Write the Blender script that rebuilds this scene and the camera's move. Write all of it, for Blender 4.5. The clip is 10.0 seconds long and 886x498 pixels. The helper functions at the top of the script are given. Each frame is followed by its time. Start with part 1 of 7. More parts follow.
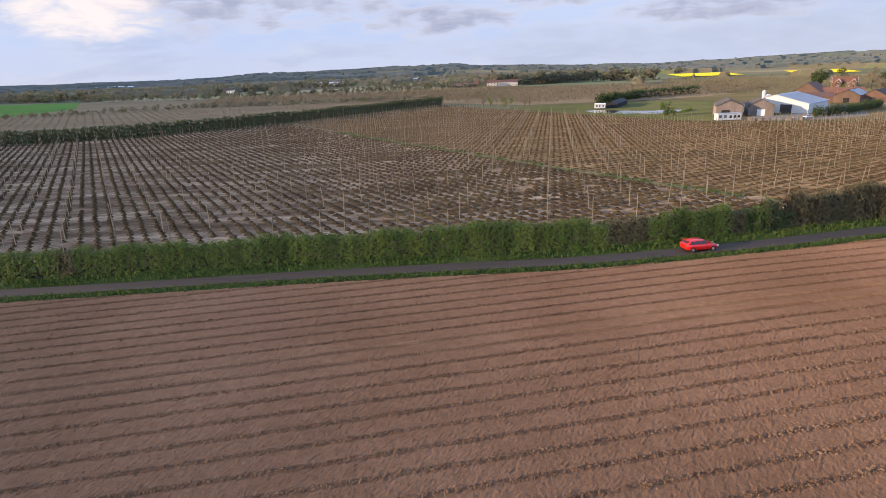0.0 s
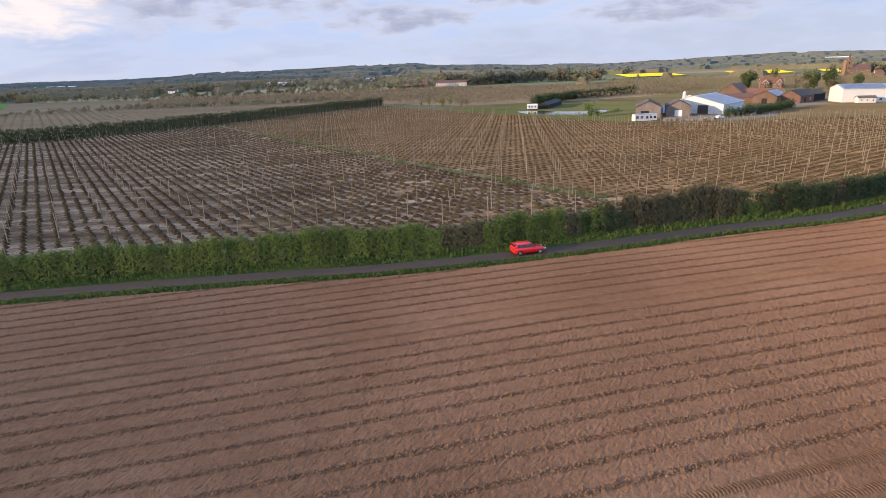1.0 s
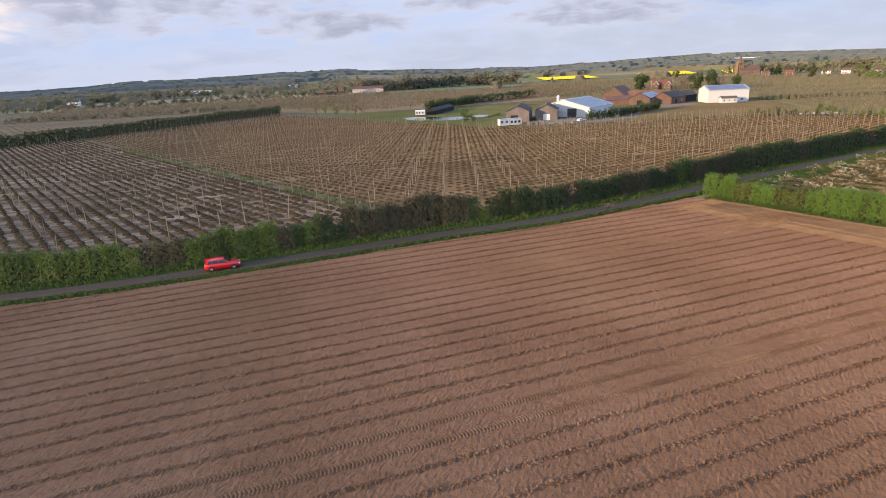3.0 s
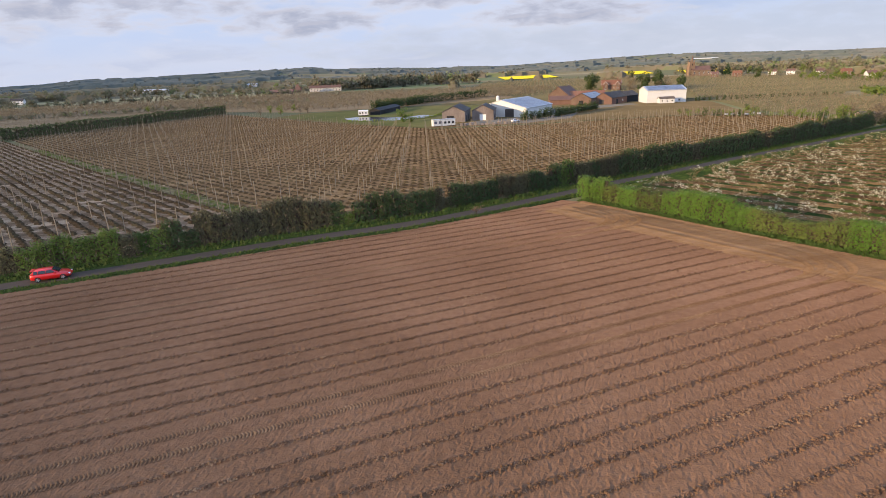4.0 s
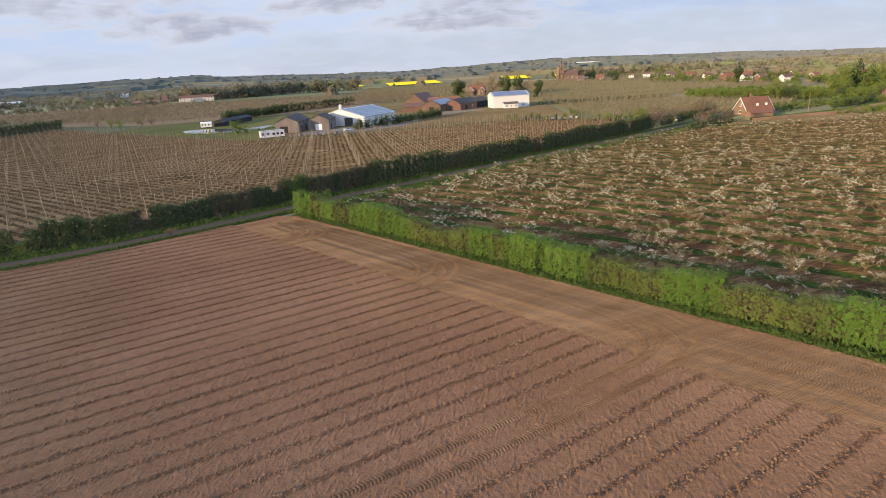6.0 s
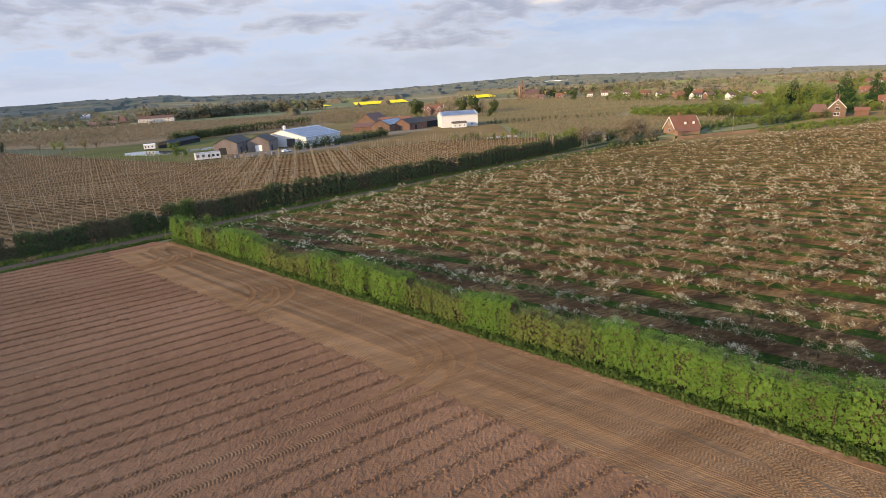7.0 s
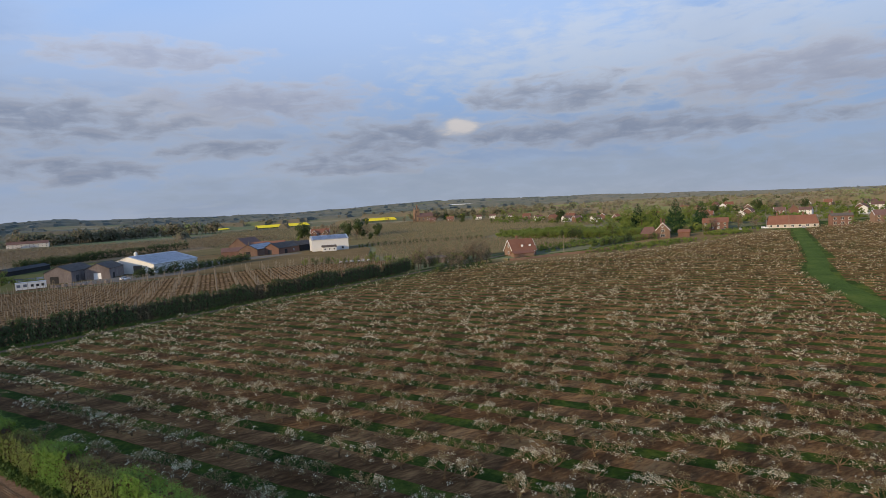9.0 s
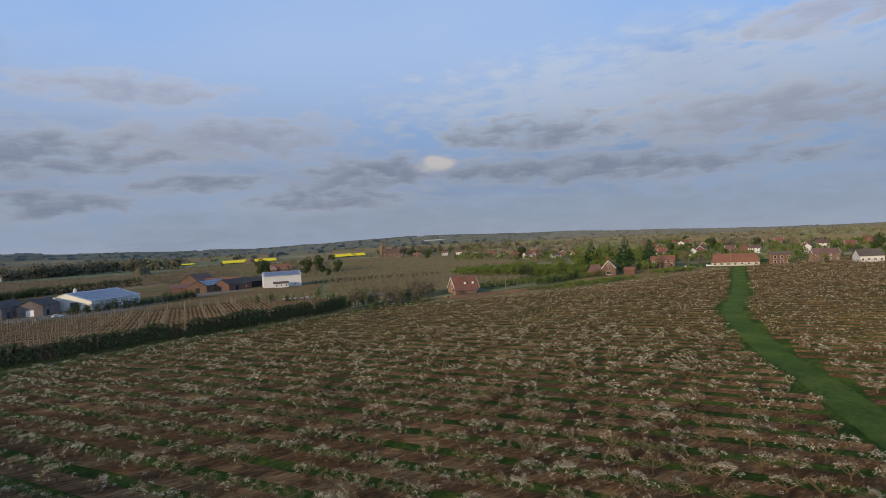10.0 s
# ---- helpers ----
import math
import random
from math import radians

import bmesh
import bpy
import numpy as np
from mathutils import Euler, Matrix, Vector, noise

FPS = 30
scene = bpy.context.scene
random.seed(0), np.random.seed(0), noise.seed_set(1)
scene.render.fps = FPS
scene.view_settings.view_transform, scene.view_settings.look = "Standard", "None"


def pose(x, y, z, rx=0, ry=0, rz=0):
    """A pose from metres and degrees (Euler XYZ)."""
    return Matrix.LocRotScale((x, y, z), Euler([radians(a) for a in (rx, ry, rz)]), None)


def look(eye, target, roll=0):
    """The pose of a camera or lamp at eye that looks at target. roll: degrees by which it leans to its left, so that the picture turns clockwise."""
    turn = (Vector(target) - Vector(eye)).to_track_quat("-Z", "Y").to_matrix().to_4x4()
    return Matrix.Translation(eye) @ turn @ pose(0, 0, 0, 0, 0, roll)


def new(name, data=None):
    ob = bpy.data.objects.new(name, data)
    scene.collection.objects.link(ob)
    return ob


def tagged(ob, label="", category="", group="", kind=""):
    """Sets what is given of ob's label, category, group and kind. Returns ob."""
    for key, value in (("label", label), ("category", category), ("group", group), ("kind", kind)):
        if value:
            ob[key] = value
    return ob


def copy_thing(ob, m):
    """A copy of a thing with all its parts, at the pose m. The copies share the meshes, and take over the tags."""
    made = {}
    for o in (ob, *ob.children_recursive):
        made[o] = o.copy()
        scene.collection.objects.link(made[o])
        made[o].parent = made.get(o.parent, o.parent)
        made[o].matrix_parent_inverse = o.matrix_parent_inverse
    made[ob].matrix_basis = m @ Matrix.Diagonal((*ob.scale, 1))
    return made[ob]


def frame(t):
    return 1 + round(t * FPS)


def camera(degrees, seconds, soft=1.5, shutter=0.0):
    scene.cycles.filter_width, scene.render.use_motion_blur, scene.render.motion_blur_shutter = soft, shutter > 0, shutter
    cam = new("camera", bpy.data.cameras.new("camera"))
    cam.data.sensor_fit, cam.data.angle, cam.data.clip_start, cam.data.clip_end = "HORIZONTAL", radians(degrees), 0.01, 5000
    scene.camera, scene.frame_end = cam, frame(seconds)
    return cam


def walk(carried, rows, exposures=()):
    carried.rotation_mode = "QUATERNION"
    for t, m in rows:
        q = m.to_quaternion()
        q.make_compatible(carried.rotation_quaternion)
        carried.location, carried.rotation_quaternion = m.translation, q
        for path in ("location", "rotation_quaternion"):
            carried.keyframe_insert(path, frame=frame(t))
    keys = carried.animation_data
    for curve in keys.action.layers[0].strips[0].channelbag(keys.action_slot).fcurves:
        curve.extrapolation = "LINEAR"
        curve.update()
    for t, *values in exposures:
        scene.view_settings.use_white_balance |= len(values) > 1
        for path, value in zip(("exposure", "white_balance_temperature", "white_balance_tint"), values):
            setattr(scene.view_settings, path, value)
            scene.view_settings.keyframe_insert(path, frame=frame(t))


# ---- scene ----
cam = camera(75.8, 10.0, soft=0.6)
PATH = [
    (0, (0.437, -0.369, 21.795), (0.425, 1.54, 21.2), -1.9),
    (0.5, (8.703, -0.456, 21.933), (8.755, 1.452, 21.335), -1.8),
    (1, (16.688, -0.805, 22.089), (16.804, 1.099, 21.489), -1.8),
    (1.5, (24.519, -1.669, 22.25), (24.694, 0.231, 21.651), -2.0),
    (2, (32.283, -2.901, 22.369), (32.493, -1.004, 21.773), -2.3),
    (2.5, (39.983, -4.329, 22.389), (40.241, -2.436, 21.795), -2.5),
    (2.7, (43.126, -4.908, 22.386), (43.404, -3.018, 21.793), -2.6),
    (4, (64.225, -8.291, 22.4), (64.627, -6.426, 21.799), -2.4),
    (4.5, (72.364, -9.96, 22.418), (72.842, -8.114, 21.814), -2.7),
    (5, (80.404, -12.254, 22.48), (80.985, -10.439, 21.873), -2.8),
    (5.5, (88.402, -15.209, 22.546), (89.054, -13.419, 21.939), -3.0),
    (6.8, (109.041, -24.011, 22.654), (109.796, -22.246, 22.093), -3.2),
    (7, (112.036, -25.34, 22.655), (112.813, -23.579, 22.11), -3.3),
    (7.5, (119.232, -28.89, 22.652), (120.068, -27.137, 22.174), -3.4),
    (8, (126.049, -32.723, 22.652), (126.962, -30.98, 22.293), -3.3),
    (8.5, (132.784, -36.736, 22.665), (133.787, -35.022, 22.436), -3.2),
    (9, (139.22, -41.056, 22.687), (140.298, -39.378, 22.535), -3.3),
    (9.5, (145.493, -45.972, 22.741), (146.616, -44.319, 22.648), -3.1),
    (10, (151.483, -51.051, 22.763), (152.637, -49.417, 22.731), -3.0),
]
EXPOSURES = [(0, 0.33, 6600, 15), (2.5, 0.34, 6750, 15), (5.0, 0.35, 7000, 12), (7.0, 0.31, 7000, 11), (7.6, 0.20, 6850, 11), (8.2, -0.08, 6600, 10), (8.8, -0.38, 6350, 9), (9.3, -0.58, 6250, 8), (10.0, -0.66, 6250, 8)]
walk(cam, [(t, look(eye, target, roll)) for t, eye, target, roll in PATH], EXPOSURES)
# ---- light and sky ----
SUN_AZ, SUN_EL = radians(-108), radians(10.2)
world = bpy.data.worlds.new("evening_sky")
scene.world = world
world.use_nodes = True
wn, wl = world.node_tree.nodes, world.node_tree.links
wn.clear()


def wnode(kind, **kw):
    n = wn.new(kind)
    for k, v in kw.items():
        n.inputs[k].default_value = v
    return n


def wmath(op, a, b=None):
    n = wn.new("ShaderNodeMath")
    n.operation = op
    for i, v in enumerate((a, b)):
        if v is None:
            continue
        if isinstance(v, (int, float)):
            n.inputs[i].default_value = v
        else:
            wl.new(v, n.inputs[i])
    return n.outputs[0]


def wmix(fac, a, b):
    n = wn.new("ShaderNodeMix")
    n.data_type = "RGBA"
    for sock, v in ((n.inputs[0], fac), (n.inputs[6], a), (n.inputs[7], b)):
        if isinstance(v, (tuple, float, int)):
            sock.default_value = v
        else:
            wl.new(v, sock)
    return n.outputs[2]


def wramp(x, lo, hi):
    n = wn.new("ShaderNodeMapRange")
    n.interpolation_type = "SMOOTHSTEP"
    wl.new(x, n.inputs[0])
    n.inputs[1].default_value, n.inputs[2].default_value = lo, hi
    return n.outputs[0]


sky = wn.new("ShaderNodeTexSky")
sky.sky_type = "NISHITA"
sky.sun_disc = False
sky.sun_elevation, sky.sun_rotation = SUN_EL, SUN_AZ
sky.altitude, sky.air_density, sky.dust_density, sky.ozone_density = 60, 1.0, 1.2, 1.5
coords = wn.new("ShaderNodeTexCoord")
split = wn.new("ShaderNodeSeparateXYZ")
wl.new(coords.outputs["Generated"], split.inputs[0])
lift = wmath("ADD", wmath("MAXIMUM", split.outputs[2], 0.0), 0.24)
plane = wn.new("ShaderNodeCombineXYZ")
wl.new(wmath("DIVIDE", split.outputs[0], lift), plane.inputs[0])
wl.new(wmath("DIVIDE", split.outputs[1], lift), plane.inputs[1])


def cloud_noise(scale, detail, rough, shift, warp=0.0):
    m = wn.new("ShaderNodeMapping")
    wl.new(plane.outputs[0], m.inputs[0])
    m.inputs["Location"].default_value = shift
    m.inputs["Rotation"].default_value = (0, 0, radians(35))
    m.inputs["Scale"].default_value = (0.9, 1.25, 1)
    n = wnode("ShaderNodeTexNoise", Scale=scale, Detail=detail, Roughness=rough, Distortion=warp)
    wl.new(m.outputs[0], n.inputs["Vector"])
    return n.outputs[0]


big = cloud_noise(1.0, 8, 0.58, (3.1, 1.4, 0), 0.15)
shaded = cloud_noise(1.0, 5, 0.56, (3.04, 1.32, 0), 0.15)
lit_side = wramp(wmath("SUBTRACT", big, shaded), 0.015, 0.09)
veil = cloud_noise(0.34, 4, 0.55, (7.7, 2.2, 0), 0.5)
high = wmath("MAXIMUM", wmath("SUBTRACT", split.outputs[2], 0.12), 0.0)
big = wmath("SUBTRACT", big, wmath("MULTIPLY", high, 0.24))
cover = wramp(big, 0.41, 0.56)
thick = wramp(big, 0.46, 0.64)
haze = wramp(veil, 0.38, 0.66)
up = wmath("MINIMUM", wmath("MAXIMUM", split.outputs[2], 0.0), 1.0)
skyc = wn.new("ShaderNodeVectorMath")
skyc.operation = "SCALE"
wl.new(sky.outputs[0], skyc.inputs[0])
skyc.inputs["Scale"].default_value = 0.11
# thin evening haze whitens the low sky, and a little more of it towards the sun
low_haze = wmath("POWER", wmath("SUBTRACT", 1.0, up), 8.0)
clean = wmix(wmath("MULTIPLY", low_haze, 0.75), wmix(0.75, skyc.outputs[0], (0.44, 0.76, 1.42, 1)), (0.72, 0.765, 0.875, 1))
clear = wmix(wmath("MULTIPLY", haze, 0.4), clean, (0.80, 0.85, 0.97, 1))
cloudc = wmix(thick, (0.72, 0.78, 0.93, 1), (0.40, 0.47, 0.66, 1))
cloudc = wmix(wmath("MULTIPLY", lit_side, 0.5), cloudc, (0.92, 0.92, 0.96, 1))
dotn = wn.new("ShaderNodeVectorMath")
dotn.operation = "DOT_PRODUCT"
wl.new(coords.outputs["Generated"], dotn.inputs[0])
dotn.inputs[1].default_value = (math.sin(SUN_AZ), math.cos(SUN_AZ), 0.2)
glow = wmath("MULTIPLY", wmath("POWER", wmath("MAXIMUM", dotn.outputs["Value"], 0.0), 1.6), 0.5)
both = wmix(wmath("MULTIPLY", cover, 0.30), clear, cloudc)

# the evening's cloud banks: bearing and height in degrees, half length, half depth, lean
turn_deg = wmath("MULTIPLY", wmath("ARCTAN2", split.outputs[0], split.outputs[1]), 57.2958)
high_deg = wmath("MULTIPLY", wmath("ARCSINE", split.outputs[2]), 57.2958)
BANKS = {
    "grey": [(-3, 8.8, 19, 3.0, 0.0), (12.3, 6.3, 9, 1.1, 0.03), (0.5, 4.6, 9, 1.7, 0.0), (24, 4.5, 11, 1.4, 0.0), (29, 6.9, 12, 2.3, 0.0), (51, 6.2, 25, 2.0, -0.03), (44.6, 10.0, 12, 2.3, 0.0), (-19, 7.4, 22, 4.0, 0.0)],
    "mauve": [(14.4, 10.4, 16, 2.5, 0.05), (7, 14.4, 11, 1.8, 0.0), (66, 9.6, 17, 2.9, -0.05), (71, 16.8, 10, 2.2, 0.05)],
    "white": [(35, 7.7, 2.6, 1.1, 0.1), (-30, 5.4, 7, 2.4, 0.0)],
    "veil": [(60, 12.5, 34, 6.0, 0.0)],
    "low": [(40, 2.0, 48, 2.6, 0.0)],
}
puff = wn.new("ShaderNodeCombineXYZ")
wl.new(wmath("MULTIPLY", turn_deg, 0.30), puff.inputs[0])
wl.new(wmath("MULTIPLY", high_deg, 0.95), puff.inputs[1])


def puff_noise(lift_by, detail):
    m = wn.new("ShaderNodeMapping")
    wl.new(puff.outputs[0], m.inputs[0])
    m.inputs["Location"].default_value = (0.3, 4.2 + lift_by, 0)
    n = wnode("ShaderNodeTexNoise", Scale=1.0, Detail=detail, Roughness=0.56, Distortion=0.3)
    wl.new(m.outputs[0], n.inputs["Vector"])
    return n.outputs[0]


ragged = puff_noise(0.0, 7)
top_lit = wramp(wmath("SUBTRACT", ragged, puff_noise(0.30, 5)), 0.0, 0.16)
for tone, (thin_c, thick_c, most) in {"low": ((0.62, 0.70, 0.84, 1), (0.56, 0.65, 0.80, 1), 0.6), "veil": ((0.86, 0.89, 0.95, 1), (0.90, 0.92, 0.96, 1), 0.5), "mauve": ((0.76, 0.78, 0.90, 1), (0.54, 0.57, 0.72, 1), 0.8), "grey": ((0.74, 0.79, 0.93, 1), (0.42, 0.48, 0.64, 1), 0.9), "white": ((0.95, 0.92, 0.95, 1), (1.12, 1.04, 1.02, 1), 0.95)}.items():
    field = None
    for az0, el0, wide0, deep0, lean0 in BANKS[tone]:
        da = wmath("SUBTRACT", turn_deg, az0)
        de = wmath("SUBTRACT", wmath("SUBTRACT", high_deg, el0), wmath("MULTIPLY", da, lean0))
        d2 = wmath("ADD", wmath("POWER", wmath("ABSOLUTE", wmath("DIVIDE", da, wide0)), 2.0), wmath("POWER", wmath("ABSOLUTE", wmath("DIVIDE", de, deep0)), 2.0))
        here = wmath("SUBTRACT", 1.0, wmath("MINIMUM", d2, 3.0))
        field = here if field is None else wmath("MAXIMUM", field, here)
    field = wmath("ADD", field, wmath("MULTIPLY", wmath("SUBTRACT", ragged, 0.50), 2.7))
    body_c = wmix(wramp(field, 0.2, 1.3), thin_c, thick_c)
    if tone in ("grey", "mauve"):
        body_c = wmix(wmath("MULTIPLY", top_lit, 0.22), body_c, (0.86, 0.84, 0.90, 1))
    both = wmix(wmath("MULTIPLY", wramp(field, -0.1, 0.95), most), both, body_c)
backg = wn.new("ShaderNodeBackground")
warm = wmix(wmath("MINIMUM", glow, 0.75), both, (1.15, 1.08, 0.98, 1))
lifted = wn.new("ShaderNodeVectorMath")
lifted.operation = "SCALE"
wl.new(warm, lifted.inputs[0])
wl.new(wmath("ADD", 1.0, wmath("MULTIPLY", wramp(split.outputs[2], 0.10, 0.34), 0.50)), lifted.inputs["Scale"])
wl.new(lifted.outputs[0], backg.inputs[0])
backg.inputs[1].default_value = 0.74
wout = wn.new("ShaderNodeOutputWorld")
wl.new(backg.outputs[0], wout.inputs[0])

sun_data = bpy.data.lights.new("sun", "SUN")
sun_data.energy, sun_data.angle, sun_data.color = 5.0, radians(1.0), (1.0, 0.74, 0.45)
sun = new("sun", sun_data)
sun_dir = Vector((math.sin(SUN_AZ) * math.cos(SUN_EL), math.cos(SUN_AZ) * math.cos(SUN_EL), math.sin(SUN_EL)))
sun.matrix_world = Matrix.Translation((0, 0, 300)) @ sun_dir.to_track_quat("Z", "Y").to_matrix().to_4x4()


# ---- materials ----
def material(name, stops, scale=1.0, rough=0.9, bump=0.0, bump_scale=8.0, big=0.12, tint=False, spread=0.5, metal=0.0, obj=0.0, spec=0.3, stretch=None, thin=0.0):
    """stops: colours from dark to light, chosen by noise at two scales, by the thing's tint, or by its own random shade."""
    m = bpy.data.materials.new(name)
    m.use_nodes = True
    n, l = m.node_tree.nodes, m.node_tree.links
    p = n["Principled BSDF"]
    p.inputs["Roughness"].default_value, p.inputs["Metallic"].default_value = rough, metal
    p.inputs["Specular IOR Level"].default_value = spec if rough < 0.9 else 0.04
    if rough >= 0.9:
        p.inputs["Diffuse Roughness"].default_value = 1.0
    tc = n.new("ShaderNodeTexCoord")
    vec = tc.outputs["Object"]
    if stretch:
        mp = n.new("ShaderNodeMapping")
        mp.inputs["Rotation"].default_value = (0, 0, stretch[0])
        mp.inputs["Scale"].default_value = (stretch[1], stretch[2], 1)
        l.new(vec, mp.inputs[0])
        vec = mp.outputs[0]
    fine = n.new("ShaderNodeTexNoise")
    fine.inputs["Scale"].default_value, fine.inputs["Detail"].default_value, fine.inputs["Roughness"].default_value = scale, 6, 0.65
    wide = n.new("ShaderNodeTexNoise")
    wide.inputs["Scale"].default_value, wide.inputs["Detail"].default_value = scale * big, 3
    l.new(vec, fine.inputs["Vector"])
    l.new(vec, wide.inputs["Vector"])

    def calc(op, a, b):
        q = n.new("ShaderNodeMath")
        q.operation = op
        for i, v in enumerate((a, b)):
            if isinstance(v, (int, float)):
                q.inputs[i].default_value = v
            else:
                l.new(v, q.inputs[i])
        return q.outputs[0]

    fac = calc("ADD", calc("MULTIPLY", fine.outputs[0], 0.5), calc("MULTIPLY", wide.outputs[0], 0.5))
    fac = calc("ADD", calc("MULTIPLY", calc("SUBTRACT", fac, 0.5), spread * 4), 0.5)
    if tint:
        at = n.new("ShaderNodeAttribute")
        at.attribute_name = "tint"
        fac = calc("ADD", calc("MULTIPLY", fac, 0.3), calc("MULTIPLY", at.outputs["Fac"], 0.7))
    if obj:
        oi = n.new("ShaderNodeObjectInfo")
        fac = calc("ADD", calc("MULTIPLY", fac, 1 - obj), calc("MULTIPLY", oi.outputs["Random"], obj))
    ramp = n.new("ShaderNodeValToRGB")
    while len(ramp.color_ramp.elements) < len(stops):
        ramp.color_ramp.elements.new(0.5)
    for i, c in enumerate(stops):
        e = ramp.color_ramp.elements[i]
        e.position, e.color = 0.08 + 0.84 * i / max(1, len(stops) - 1), (*c, 1)
    l.new(fac, ramp.inputs[0])
    l.new(ramp.outputs[0], p.inputs["Base Color"])
    if bump:
        bn = n.new("ShaderNodeTexNoise")
        bn.inputs["Scale"].default_value, bn.inputs["Detail"].default_value = bump_scale, 8
        l.new(vec, bn.inputs["Vector"])
        b = n.new("ShaderNodeBump")
        b.inputs["Strength"].default_value, b.inputs["Distance"].default_value = 1.0, bump
        l.new(bn.outputs[0], b.inputs["Height"])
        l.new(b.outputs[0], p.inputs["Normal"])
    if thin:
        tr = n.new("ShaderNodeBsdfTranslucent")
        l.new(ramp.outputs[0], tr.inputs[0])
        mx = n.new("ShaderNodeMixShader")
        mx.inputs[0].default_value = thin
        l.new(p.outputs[0], mx.inputs[1])
        l.new(tr.outputs[0], mx.inputs[2])
        l.new(mx.outputs[0], n["Material Output"].inputs[0])
    return m


def add_rows(m, turn, gap, phase, band, depth, scale):
    """Rough drilled bands across a soil material: coarse relief only within each band."""
    n, l = m.node_tree.nodes, m.node_tree.links
    tc = n.new("ShaderNodeTexCoord")
    mp = n.new("ShaderNodeMapping")
    mp.vector_type = "POINT"
    mp.inputs["Rotation"].default_value = (0, 0, -turn)
    l.new(tc.outputs["Object"], mp.inputs[0])
    sp = n.new("ShaderNodeSeparateXYZ")
    l.new(mp.outputs[0], sp.inputs[0])

    def calc(op, a, b=None, c=None):
        q = n.new("ShaderNodeMath")
        q.operation = op
        for i, v in enumerate((a, b, c)):
            if v is None:
                continue
            if isinstance(v, (int, float)):
                q.inputs[i].default_value = v
            else:
                l.new(v, q.inputs[i])
        return q.outputs[0]

    wob = n.new("ShaderNodeTexNoise")
    wob.inputs["Scale"].default_value = 0.8
    l.new(tc.outputs["Object"], wob.inputs["Vector"])
    y = calc("ADD", sp.outputs[1], calc("MULTIPLY", calc("SUBTRACT", wob.outputs[0], 0.5), 0.35))
    off = calc("ABSOLUTE", calc("SUBTRACT", calc("FRACT", calc("DIVIDE", calc("SUBTRACT", y, phase - gap / 2), gap)), 0.5))
    mr = n.new("ShaderNodeMapRange")
    mr.interpolation_type = "SMOOTHSTEP"
    l.new(off, mr.inputs[0])
    mr.inputs[1].default_value, mr.inputs[2].default_value, mr.inputs[3].default_value, mr.inputs[4].default_value = band / gap * 1.6, band / gap * 0.5, 0.0, 1.0
    patchy = n.new("ShaderNodeTexNoise")
    patchy.inputs["Scale"].default_value, patchy.inputs["Detail"].default_value = 1.6, 4
    l.new(tc.outputs["Object"], patchy.inputs["Vector"])
    pr = n.new("ShaderNodeMapRange")
    l.new(patchy.outputs[0], pr.inputs[0])
    pr.inputs[1].default_value, pr.inputs[2].default_value = 0.22, 0.5
    mask = calc("MULTIPLY", mr.outputs[0], pr.outputs[0])
    vo = n.new("ShaderNodeTexVoronoi")
    vo.inputs["Scale"].default_value = scale
    l.new(tc.outputs["Object"], vo.inputs["Vector"])
    nz = n.new("ShaderNodeTexNoise")
    nz.inputs["Scale"].default_value, nz.inputs["Detail"].default_value = 7.0, 8
    l.new(tc.outputs["Object"], nz.inputs["Vector"])
    rough = calc("MULTIPLY", mask, calc("SUBTRACT", 1.0, vo.outputs["Distance"]))
    height = calc("ADD", calc("MULTIPLY", rough, depth), calc("MULTIPLY", nz.outputs[0], 0.07))
    b = n.new("ShaderNodeBump")
    b.inputs["Strength"].default_value, b.inputs["Distance"].default_value = 1.0, 1.0
    l.new(height, b.inputs["Height"])
    p = n["Principled BSDF"]
    l.new(b.outputs[0], p.inputs["Normal"])
    mix = n.new("ShaderNodeMix")
    mix.data_type, mix.blend_type = "RGBA", "MULTIPLY"
    mix.inputs[7].default_value = (0.60, 0.54, 0.50, 1)
    l.new(calc("MULTIPLY", mask, 0.45), mix.inputs[0])
    l.new(p.inputs["Base Color"].links[0].from_socket, mix.inputs[6])
    # pale crumbs scattered among the darker ones
    crumb = n.new("ShaderNodeTexVoronoi")
    crumb.inputs["Scale"].default_value = scale * 1.4
    l.new(tc.outputs["Object"], crumb.inputs["Vector"])
    pick = n.new("ShaderNodeSeparateColor")
    l.new(crumb.outputs["Color"], pick.inputs[0])
    lighter = calc("MULTIPLY", calc("GREATER_THAN", pick.outputs[0], 0.80), calc("LESS_THAN", crumb.outputs["Distance"], 0.42))
    lighter = calc("MULTIPLY", lighter, calc("ADD", calc("MULTIPLY", mask, 0.6), 0.10))
    mix2 = n.new("ShaderNodeMix")
    mix2.data_type = "RGBA"
    mix2.inputs[7].default_value = (0.36, 0.235, 0.15, 1)
    l.new(lighter, mix2.inputs[0])
    l.new(mix.outputs[2], mix2.inputs[6])
    l.new(mix2.outputs[2], p.inputs["Base Color"])


